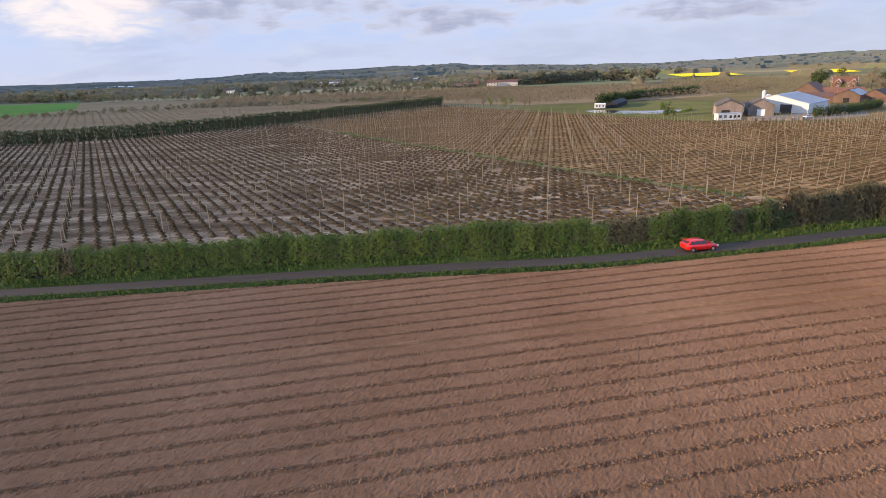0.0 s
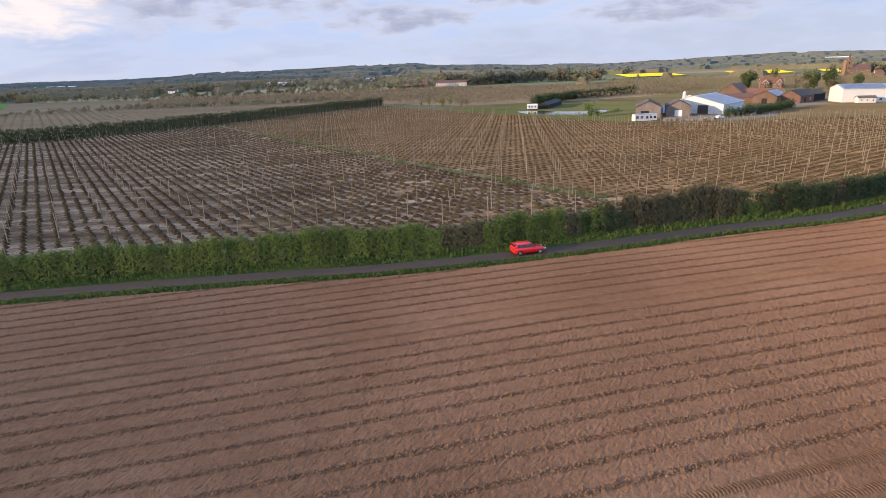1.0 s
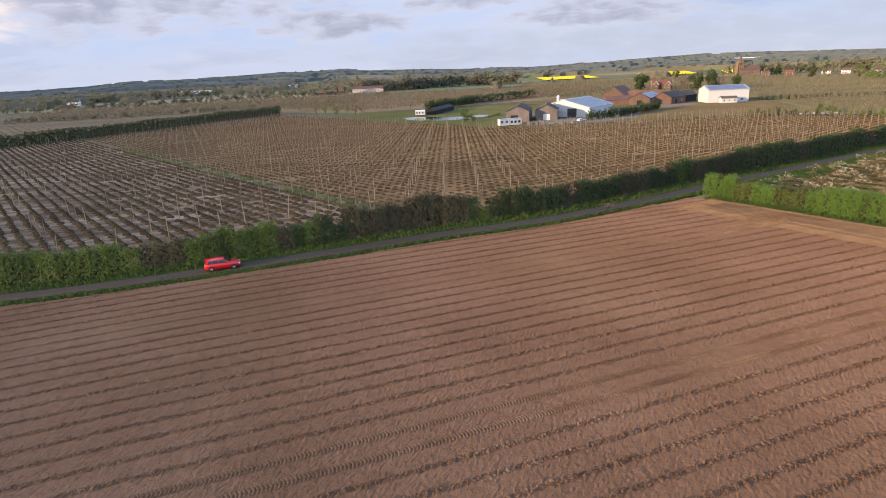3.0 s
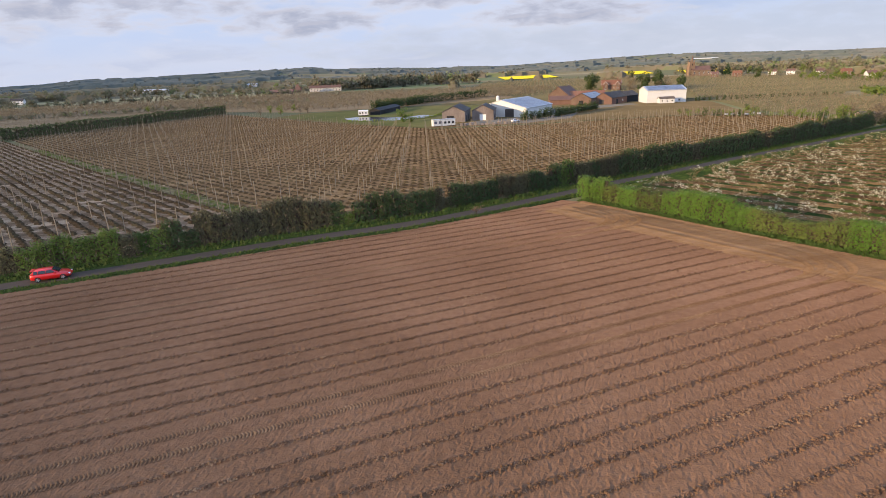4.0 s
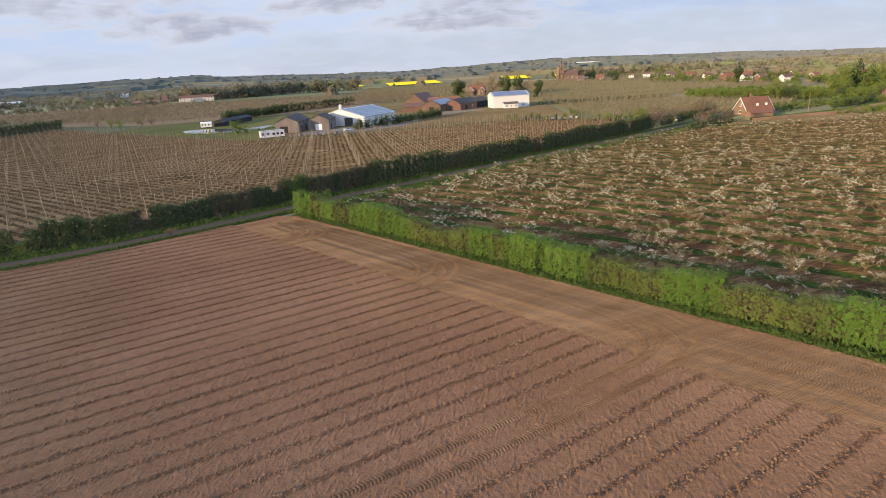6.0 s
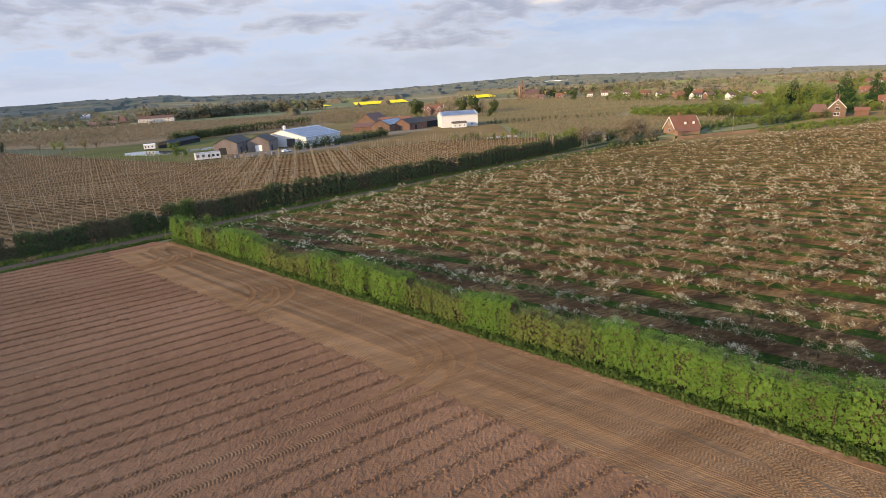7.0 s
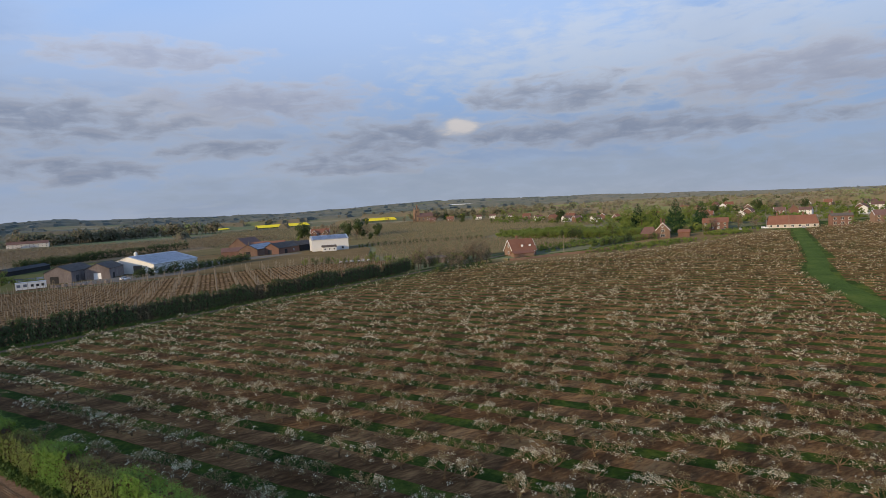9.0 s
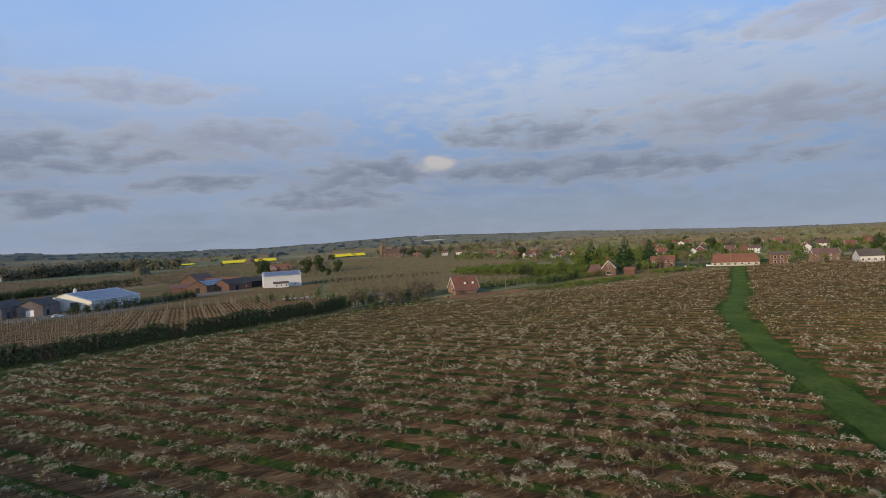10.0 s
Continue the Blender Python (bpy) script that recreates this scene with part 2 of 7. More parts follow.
def add_harrow(m, turn, gap, depth):
    """Fine parallel tine lines scratched into a soil material."""
    n, l = m.node_tree.nodes, m.node_tree.links
    tc = n.new("ShaderNodeTexCoord")
    mp = n.new("ShaderNodeMapping")
    mp.inputs["Rotation"].default_value = (0, 0, -turn)
    l.new(tc.outputs["Object"], mp.inputs[0])
    wave = n.new("ShaderNodeTexWave")
    wave.bands_direction = "Y"
    wave.inputs["Scale"].default_value = 0.314 / gap
    wave.inputs["Distortion"].default_value, wave.inputs["Detail"].default_value, wave.inputs["Detail Scale"].default_value = 2.2, 3, 0.6
    l.new(mp.outputs[0], wave.inputs["Vector"])
    grain = n.new("ShaderNodeTexNoise")
    grain.inputs["Scale"].default_value, grain.inputs["Detail"].default_value = 9.0, 8
    l.new(tc.outputs["Object"], grain.inputs["Vector"])
    add = n.new("ShaderNodeMath")
    add.operation = "MULTIPLY_ADD"
    add.inputs[1].default_value = 1.6
    l.new(grain.outputs[0], add.inputs[0])
    l.new(wave.outputs["Fac"], add.inputs[2])
    b = n.new("ShaderNodeBump")
    b.inputs["Strength"].default_value, b.inputs["Distance"].default_value = 1.0, depth
    l.new(add.outputs[0], b.inputs["Height"])
    l.new(b.outputs[0], n["Principled BSDF"].inputs["Normal"])


M = {}
ROW_AZ = radians(10.5)          # the drilled rows, from the x axis
ROW_GAP, ROW_C = 2.07, 17.1     # their spacing, and the row that a tractor wheel ran on
WHEELED = (0, 12)               # of every thirteen rows, those run over
HOP_A = radians(-31)            # hop rows, from the y axis
ORCH_D = Vector((0.466, -0.885, 0)).normalized()
M["soil"] = material("soil", [(0.142, 0.075, 0.041), (0.205, 0.111, 0.063), (0.270, 0.152, 0.090)], 1.3, 0.95, 0.05, 5.0, 0.05, spread=0.5)
add_rows(M["soil"], ROW_AZ, ROW_GAP, ROW_C, 0.21, 0.16, 8.0)
M["clod"] = material("clod", [(0.12, 0.065, 0.035), (0.205, 0.115, 0.062), (0.33, 0.205, 0.118)], 3.0, 0.95, 0.02, 20, 0.05, spread=0.7)
M["headland"] = material("headland_soil", [(0.165, 0.094, 0.047), (0.238, 0.140, 0.073), (0.315, 0.193, 0.104)], 1.5, 0.95, 0.05, 6.0, 0.08, spread=0.6, stretch=(radians(66.6), 0.25, 3.0))
add_harrow(M["headland"], radians(-66.6), 0.19, 0.035)
M["asphalt"] = material("asphalt", [(0.0388, 0.0273, 0.0203), (0.0556, 0.0391, 0.0289), (0.077, 0.0541, 0.039)], 2.0, 0.85, 0.004, 40, 0.1, spread=0.5, stretch=(0, 0.15, 1))
M["grass"] = material("grass", [(0.0202, 0.0326, 0.0077), (0.0363, 0.0578, 0.0131), (0.0687, 0.085, 0.0229)], 1.2, 0.9, 0.08, 8, 0.1, spread=0.7)
M["blade"] = material("grass_blade", [(0.045, 0.075, 0.015), (0.08, 0.125, 0.026), (0.15, 0.17, 0.052)], 3.0, 0.8, tint=True, thin=0.25)
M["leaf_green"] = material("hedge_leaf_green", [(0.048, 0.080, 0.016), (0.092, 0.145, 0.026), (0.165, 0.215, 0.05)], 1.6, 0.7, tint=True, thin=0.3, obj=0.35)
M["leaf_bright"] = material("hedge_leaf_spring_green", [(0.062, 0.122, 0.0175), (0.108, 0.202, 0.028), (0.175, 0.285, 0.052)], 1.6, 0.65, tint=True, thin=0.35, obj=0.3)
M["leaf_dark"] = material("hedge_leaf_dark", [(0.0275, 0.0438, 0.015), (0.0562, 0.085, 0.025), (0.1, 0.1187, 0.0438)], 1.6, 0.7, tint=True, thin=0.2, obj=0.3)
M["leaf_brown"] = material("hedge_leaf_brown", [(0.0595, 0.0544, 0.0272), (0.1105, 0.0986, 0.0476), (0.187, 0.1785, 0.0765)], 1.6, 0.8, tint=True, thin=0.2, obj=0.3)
M["twig"] = material("twig", [(0.05, 0.036, 0.026), (0.10, 0.075, 0.055), (0.16, 0.12, 0.09)], 4.0, 0.95, spread=0.5)
M["fruit_twig"] = material("fruit_tree_twig", [(0.080, 0.052, 0.031), (0.150, 0.104, 0.060), (0.225, 0.160, 0.098)], 4.0, 0.95, spread=0.5)
M["bark"] = material("bark", [(0.06, 0.045, 0.032), (0.12, 0.09, 0.065), (0.20, 0.16, 0.12)], 5.0, 0.95, 0.01, 20, spread=0.5)
M["blossom"] = material("blossom", [(0.46, 0.41, 0.27), (0.68, 0.62, 0.43), (0.90, 0.84, 0.64)], 2.0, 0.8, tint=True, thin=0.3)
M["young_leaf"] = material("young_fruit_leaf", [(0.165, 0.125, 0.056), (0.265, 0.205, 0.092), (0.375, 0.30, 0.145)], 2.0, 0.8, tint=True, thin=0.45)
M["orchard_grass"] = material("orchard_grass", [(0.014, 0.027, 0.0046), (0.030, 0.053, 0.0082), (0.078, 0.095, 0.0165)], 1.4, 0.9, 0.07, 8, 0.1, spread=0.8)
M["orchard_soil"] = material("orchard_soil", [(0.046, 0.026, 0.0125), (0.108, 0.061, 0.028), (0.26, 0.156, 0.070)], 1.6, 0.95, 0.09, 7, 0.1, spread=0.85, stretch=(radians(62), 0.5, 1.6))
M["path_grass"] = material("path_grass", [(0.0242, 0.045, 0.01), (0.0396, 0.0702, 0.014), (0.0715, 0.0945, 0.022)], 1.1, 0.9, 0.06, 8, 0.1, spread=0.7)
# east-west streaks: cross-cultivated soil, plus long mound and pole shadows in the colour
M["hop_pale"] = material("hop_ground_pale", [(0.076, 0.048, 0.027), (0.166, 0.111, 0.069), (0.365, 0.272, 0.184)], 2.2, 0.95, 0.07, 5, 0.06, spread=0.95, stretch=(radians(-3), 0.35, 2.0))
M["hop_brown"] = material("hop_ground_brown", [(0.086, 0.0547, 0.0261), (0.1592, 0.102, 0.0508), (0.2667, 0.1848, 0.1014)], 2.2, 0.95, 0.07, 5, 0.06, spread=0.75, stretch=(radians(-3), 0.35, 2.0))
M["hop_track"] = material("hop_track", [(0.045, 0.07, 0.02), (0.11, 0.10, 0.05), (0.19, 0.15, 0.09), (0.07, 0.10, 0.03)], 1.1, 0.95, 0.06, 6, 0.15, spread=0.9)
M["mound"] = material("hop_mound", [(0.045, 0.031, 0.018), (0.0765, 0.0533, 0.0288), (0.117, 0.0946, 0.045)], 1.5, 0.95, 0.02, 12, 0.05, spread=0.6)
M["pole"] = material("pole_wood", [(0.125, 0.10, 0.073), (0.20, 0.168, 0.125), (0.275, 0.238, 0.185)], 2.0, 0.85, 0.004, 30, 0.3, spread=0.5, obj=0.4)
M["land"] = material("far_land", [(0.08, 0.085, 0.044), (0.128, 0.119, 0.068), (0.088, 0.1105, 0.048), (0.16, 0.1487, 0.096)], 0.02, 0.95, 0.0, 1, 0.2, spread=0.9)
def add_fields(m):
    """Divides a land material into fields, each with a crop colour of its own."""
    n, l = m.node_tree.nodes, m.node_tree.links
    tc = n.new("ShaderNodeTexCoord")
    mp = n.new("ShaderNodeMapping")
    mp.inputs["Rotation"].default_value = (0, 0, radians(24))
    mp.inputs["Scale"].default_value = (0.0042, 0.0075, 0)
    l.new(tc.outputs["Object"], mp.inputs[0])
    cell = n.new("ShaderNodeTexVoronoi")
    cell.inputs["Scale"].default_value = 1.0
    l.new(mp.outputs[0], cell.inputs["Vector"])
    pick = n.new("ShaderNodeSeparateColor")
    l.new(cell.outputs["Color"], pick.inputs[0])
    crop = n.new("ShaderNodeValToRGB")
    crop.color_ramp.interpolation = "CONSTANT"
    crops = [(0.085, 0.095, 0.06), (0.15, 0.135, 0.09), (0.10, 0.115, 0.07), (0.20, 0.18, 0.13), (0.12, 0.11, 0.08), (0.09, 0.125, 0.07)]
    while len(crop.color_ramp.elements) < len(crops):
        crop.color_ramp.elements.new(0.5)
    for i, c in enumerate(crops):
        crop.color_ramp.elements[i].position, crop.color_ramp.elements[i].color = i / len(crops), (*c, 1)
    l.new(pick.outputs[0], crop.inputs[0])
    mix = n.new("ShaderNodeMix")
    mix.data_type = "RGBA"
    mix.inputs[0].default_value = 0.7
    p = n["Principled BSDF"]
    l.new(p.inputs["Base Color"].links[0].from_socket, mix.inputs[6])
    l.new(crop.outputs[0], mix.inputs[7])
    l.new(mix.outputs[2], p.inputs["Base Color"])


add_fields(M["land"])
M["crop_green"] = material("young_wheat", [(0.05, 0.12, 0.02), (0.075, 0.17, 0.03), (0.10, 0.20, 0.045)], 0.1, 0.9, 0, 1, 0.1)
M["rape"] = material("rape_in_flower", [(0.44, 0.376, 0.016), (0.56, 0.48, 0.024), (0.624, 0.56, 0.04)], 0.05, 0.9)
M["bare_field"] = material("bare_brown_field", [(0.13, 0.096, 0.058), (0.186, 0.142, 0.086), (0.235, 0.186, 0.12)], 0.12, 0.95, 0, 1, 0.1, stretch=(radians(-59), 0.15, 2.0))
M["vine_field"] = material("olive_row_field", [(0.0723, 0.0663, 0.0306), (0.1105, 0.096, 0.0459), (0.1445, 0.1232, 0.0638)], 0.1, 0.95, 0, 1, 0.1, stretch=(radians(20), 0.15, 2.0))
M["pasture"] = material("rough_pasture", [(0.051, 0.06, 0.02), (0.085, 0.092, 0.032), (0.1275, 0.112, 0.052)], 0.15, 0.95)
M["wood"] = material("woodland_leaf", [(0.11, 0.13, 0.08), (0.185, 0.185, 0.12), (0.255, 0.215, 0.15), (0.205, 0.245, 0.115), (0.28, 0.325, 0.13)], 0.02, 0.9, 0.5, 0.4, tint=True, thin=0.35)
# blue-grey distance haze is mixed into these leaf colours
M["far_wood"] = material("far_hazy_woodland", [(0.055, 0.070, 0.066), (0.09, 0.106, 0.095), (0.135, 0.135, 0.115), (0.115, 0.15, 0.105)], 0.02, 0.9, 0.5, 0.4, tint=True)
M["haze_twig"] = material("bare_orchard_twig", [(0.18, 0.14, 0.09), (0.255, 0.205, 0.135), (0.30, 0.26, 0.157)], 0.3, 0.95, tint=True, thin=0.35)
M["conifer"] = material("conifer_needle", [(0.0104, 0.0286, 0.0156), (0.0234, 0.052, 0.0234), (0.039, 0.078, 0.0286)], 0.6, 0.9, tint=True)
M["spring"] = material("spring_tree_leaf", [(0.0808, 0.1161, 0.0238), (0.15, 0.1954, 0.0369), (0.2424, 0.2745, 0.0595)], 0.4, 0.8, tint=True, thin=0.3)
M["sapling_bud"] = material("reddish_bud", [(0.16, 0.08, 0.05), (0.26, 0.14, 0.09), (0.34, 0.21, 0.15)], 3.0, 0.8, tint=True, thin=0.2)
M["stubble"] = material("pale_stubble", [(0.176, 0.16, 0.088), (0.248, 0.224, 0.128), (0.304, 0.28, 0.176)], 0.05, 0.95)
M["scrub"] = material("brown_scrub_ground", [(0.0675, 0.0541, 0.0255), (0.108, 0.082, 0.0408), (0.1485, 0.1148, 0.0612)], 0.3, 0.95)
M["tunnel"] = material("polytunnel_film", [(0.62, 0.64, 0.66), (0.74, 0.76, 0.78)], 0.1, 0.5)
M["water"] = material("pond_water", [(0.03, 0.04, 0.045), (0.05, 0.06, 0.065)], 0.4, 0.08, 0.004, 3, spec=0.5)
M["white_wall"] = material("white_painted_sheet", [(0.5796, 0.5796, 0.563), (0.6624, 0.6624, 0.6458)], 0.8, 0.6, spread=0.4)
M["render_wall"] = material("pale_render", [(0.44, 0.40, 0.36), (0.56, 0.52, 0.47)], 0.8, 0.85)
M["brick"] = material("brickwork", [(0.15, 0.085, 0.066), (0.205, 0.122, 0.095), (0.26, 0.165, 0.13)], 2.5, 0.9, 0.006, 20, 0.1, obj=0.3)
M["brick_old"] = material("old_brickwork", [(0.1498, 0.0944, 0.0702), (0.2074, 0.1384, 0.1053), (0.2534, 0.1887, 0.1474)], 2.5, 0.9, 0.006, 20, 0.1)
M["tile"] = material("clay_tile", [(0.145, 0.064, 0.038), (0.20, 0.09, 0.054), (0.26, 0.125, 0.076)], 2.0, 0.85, 0.01, 12, 0.1, obj=0.3)
M["tile_brown"] = material("brown_tile", [(0.10, 0.06, 0.048), (0.15, 0.085, 0.066), (0.20, 0.12, 0.095)], 2.0, 0.85, 0.01, 12, 0.1, obj=0.3)
M["sheet_grey"] = material("grey_cement_sheet", [(0.065, 0.058, 0.055), (0.10, 0.09, 0.085), (0.14, 0.13, 0.12)], 0.8, 0.9, 0.004, 6)
M["boards"] = material("weathered_boards", [(0.165, 0.138, 0.122), (0.245, 0.205, 0.185), (0.325, 0.28, 0.255)], 0.9, 0.9, 0.004, 6, stretch=(0, 3, 3))
M["dark_wall"] = material("black_boarding", [(0.012, 0.012, 0.013), (0.03, 0.03, 0.032)], 1.0, 0.8)
M["solar"] = material("solar_panel", [(0.07, 0.08, 0.115), (0.10, 0.115, 0.155), (0.15, 0.165, 0.21)], 0.6, 0.3, spec=0.6, obj=0.5)
M["roof_pale"] = material("pale_metal_roof", [(0.336, 0.352, 0.376), (0.448, 0.464, 0.488)], 0.5, 0.45, metal=0.1)
M["pane"] = material("window_pane", [(0.015, 0.017, 0.02), (0.035, 0.04, 0.045)], 1.0, 0.1, spec=0.6)
M["white_trim"] = material("white_trim", [(0.72, 0.72, 0.70), (0.80, 0.80, 0.78)], 2.0, 0.6)
M["stone"] = material("ragstone", [(0.15, 0.105, 0.075), (0.22, 0.155, 0.115), (0.29, 0.21, 0.16)], 1.0, 0.9)
M["blue_tarp"] = material("blue_plastic", [(0.03, 0.16, 0.42), (0.05, 0.24, 0.55)], 1.0, 0.5)
M["concrete"] = material("yard_concrete", [(0.099, 0.0924, 0.0825), (0.1386, 0.132, 0.1188)], 0.4, 0.9)
M["yellow_wall"] = material("yellow_fence_board", [(0.36, 0.27, 0.12), (0.46, 0.36, 0.17)], 1.0, 0.8)


# ---- shape helpers ----
def rise(x, y):
    """The ground's height: level by the lane, a shallow dip beyond, hills on the skyline."""
    d = math.hypot(x - 90, y - 40)
    if d < 60:
        z = 0.0
    elif d < 420:
        s = (d - 60) / 360
        z = -3.0 * (1 - (1 - s) ** 2)
    else:
        s = min(1, (d - 420) / 480)
        z = -3.0 + 2.6 * s * s * (3 - 2 * s)
    if d > 1000:
        az = math.degrees(math.atan2(x - 90, y - 20))
        e, r = np.interp(az, AZ_TABLE, EL_TABLE), np.interp(az, AZ_TABLE, RIDGE)
        top = 22 + r * math.tan(radians(e)) - 9
        s = min(1, (d - 1000) / (r - 1000))
        z += (top - z) * s ** 1.3
        z += 5 * s * noise.noise((x / 330, y / 330, 0)) if d < r * 1.2 else 0
    return z


AZ_TABLE = [-180, -70, -38, -30, -22, -19, -13, -10, -5, -1, 4, 10, 18, 25, 29, 35, 41, 47, 54, 62, 71, 90, 180]
EL_TABLE = [0.1, 0.1, 0.05, 0.0, 0.15, 0.45, 0.5, 0.55, 0.75, 0.8, 0.5, 0.3, 0.15, 0.3, 0.5, 0.62, 0.42, 0.3, 0.1, -0.2, -0.4, -0.4, 0.1]
RIDGE = [3600, 3600, 3800, 3600, 3600, 3500, 3500, 3400, 3400, 3400, 3500, 3600, 4000, 4000, 4200, 4400, 4400, 4400, 4300, 3800, 3500, 3500, 3600]


def mesh_of(name, verts, quads, mats=(), index=None, tint=None, smooth=False):
    """A mesh from arrays of corners and four-cornered faces."""
    v, q = np.asarray(verts, np.float32).reshape(-1, 3), np.asarray(quads, np.int32).reshape(-1, 4)
    me = bpy.data.meshes.new(name)
    me.vertices.add(len(v))
    me.vertices.foreach_set("co", v.ravel())
    me.loops.add(q.size)
    me.loops.foreach_set("vertex_index", q.ravel())
    me.polygons.add(len(q))
    me.polygons.foreach_set("loop_start", np.arange(len(q), dtype=np.int32) * 4)
    for m in mats:
        me.materials.append(m)
    if index is not None:
        me.polygons.foreach_set("material_index", np.asarray(index, np.int32))
    me.polygons.foreach_set("use_smooth", np.full(len(q), bool(smooth)))
    if tint is not None:
        at = me.attributes.new("tint", "FLOAT", "POINT")
        at.data.foreach_set("value", np.asarray(tint, np.float32))
    me.update(calc_edges=True)
    me.validate()
    return me


class Shape:
    """Collects four-cornered faces: tubes, boxes, leaves, slabs."""

    def __init__(self):
        self.v, self.q, self.m, self.t = [], [], [], []

    def face(self, pts, mat=0, tint=0.5):
        k = len(self.v)
        self.v += [tuple(p) for p in pts]
        self.t += [tint] * 4
        self.q.append((k, k + 1, k + 2, k + 3))
        self.m.append(mat)

    def tube(self, p0, p1, r0, r1, sides=5, mat=0, tint=0.5, cap=True):
        p0, p1 = Vector(p0), Vector(p1)
        d = (p1 - p0).normalized()
        a = d.orthogonal().normalized()
        b = d.cross(a)
        k = len(self.v)
        for p, r in ((p0, r0), (p1, r1)):
            for i in range(sides):
                w = 2 * math.pi * i / sides
                self.v.append(tuple(p + (a * math.cos(w) + b * math.sin(w)) * r))
                self.t.append(tint)
        for i in range(sides):
            j = (i + 1) % sides
            self.q.append((k + i, k + j, k + sides + j, k + sides + i))
            self.m.append(mat)
        if cap and sides == 4:
            self.q += [(k + 4, k + 5, k + 6, k + 7)]
            self.m += [mat]
        return self

    def box(self, x0, y0, z0, x1, y1, z1, mat=0, tint=0.5):
        k = len(self.v)
        self.v += [(x, y, z) for z in (z0, z1) for x, y in ((x0, y0), (x1, y0), (x1, y1), (x0, y1))]
        self.t += [tint] * 8
        self.q += [(k, k + 3, k + 2, k + 1), (k + 4, k + 5, k + 6, k + 7)]
        self.q += [(k + i, k + (i + 1) % 4, k + 4 + (i + 1) % 4, k + 4 + i) for i in range(4)]
        self.m += [mat] * 6
        return self

    def leaf(self, c, out, size, rng, mat=0, tint=0.5, flat=0.5):
        n = Vector(out) + Vector((rng.uniform(-1, 1), rng.uniform(-1, 1), rng.uniform(-1, 1))) * flat
        n = n.normalized() if n.length > 1e-4 else Vector((0, 0, 1))
        a = n.orthogonal().normalized()
        a = a * math.cos(w := rng.uniform(0, 6.28)) + n.cross(a) * math.sin(w)
        b = n.cross(a)
        c = Vector(c)
        s, u = size * rng.uniform(0.7, 1.2), size * rng.uniform(0.5, 0.9)
        self.face([c - a * s * 0.5, c + b * u * 0.5 + n * s * 0.08, c + a * s * 0.5, c - b * u * 0.5], mat, tint)

    def arrays(self):
        return np.array(self.v, np.float32), np.array(self.q, np.int32), np.array(self.m, np.int32), np.array(self.t, np.float32)

    def mesh(self, name, mats, smooth=False):
        return mesh_of(name, self.v, self.q, mats, self.m, self.t, smooth)


def part(name, shape, mats, parent=None, label="", smooth=False):
    mats = mats if isinstance(mats, (list, tuple)) else [mats]
    ob = new(name, shape if isinstance(shape, bpy.types.Mesh) else shape.mesh(name, mats, smooth))
    if parent is not None:
        ob.parent = parent
    if label:
        ob["label"] = label
    return ob


def gather(name, templates, places, mats, label, category, rng):
    """One joined mesh of many alike small things, as (template, x, y, z, turn, size, height factor, tint)."""
    vs, qs, ms, ts, k = [], [], [], [], 0
    for i, x, y, z, turn, size, tall, tint in places:
        v, q, m, t = templates[i]
        c, s = math.cos(turn) * size, math.sin(turn) * size
        w = np.empty_like(v)
        w[:, 0], w[:, 1], w[:, 2] = v[:, 0] * c - v[:, 1] * s + x, v[:, 0] * s + v[:, 1] * c + y, v[:, 2] * size * tall + z
        vs.append(w)
        qs.append(q + k)
        ms.append(m)
        ts.append(np.clip(t - 0.5 + tint, 0, 1))
        k += len(v)
    me = mesh_of(name, np.concatenate(vs), np.concatenate(qs), mats, np.concatenate(ms), np.concatenate(ts))
    return tagged(new(name, me), label, category, kind="stuff")


def inside(poly, x, y):
    hit = False
    j = len(poly) - 1
    for i in range(len(poly)):
        (xi, yi), (xj, yj) = poly[i], poly[j]
        if (yi > y) != (yj > y) and x < (xj - xi) * (y - yi) / (yj - yi) + xi:
            hit = not hit
        j = i
    return hit


def sheet(name, poly, mat, lift=0.0, step=12.0, label="", category="", thick=0.3):
    """A piece of ground with the outline poly, laid over the rise of the land, with a skirt below its edge."""
    bm = bmesh.new()
    pts = []
    for i, a in enumerate(poly):
        b = poly[(i + 1) % len(poly)]
        n = max(1, int(math.dist(a, b) / step))
        pts += [(a[0] + (b[0] - a[0]) * k / n, a[1] + (b[1] - a[1]) * k / n) for k in range(n)]
    rim = [bm.verts.new((x, y, 0)) for x, y in pts]
    for i in range(len(rim)):
        bm.edges.new((rim[i], rim[(i + 1) % len(rim)]))
    bmesh.ops.triangle_fill(bm, edges=bm.edges[:], use_beauty=True)
    for _ in range(6):
        long = [e for e in bm.edges if e.calc_length() > step * 1.6]
        if not long:
            break
        bmesh.ops.subdivide_edges(bm, edges=long, cuts=1)
        bmesh.ops.triangulate(bm, faces=bm.faces[:])
    for v in bm.verts:
        v.co.z = rise(v.co.x, v.co.y) + lift
    for f in bm.faces:
        if f.normal.z < 0 or f.calc_center_median().z != f.calc_center_median().z:
            f.normal_flip()
    bm.normal_update()
    bmesh.ops.recalc_face_normals(bm, faces=bm.faces[:])
    if sum(f.normal.z for f in bm.faces) < 0:
        bmesh.ops.reverse_faces(bm, faces=bm.faces[:])
    me = bpy.data.meshes.new(name)
    bm.to_mesh(me)
    bm.free()
    me.materials.append(mat)
    return tagged(new(name, me), label, category, kind="structure")


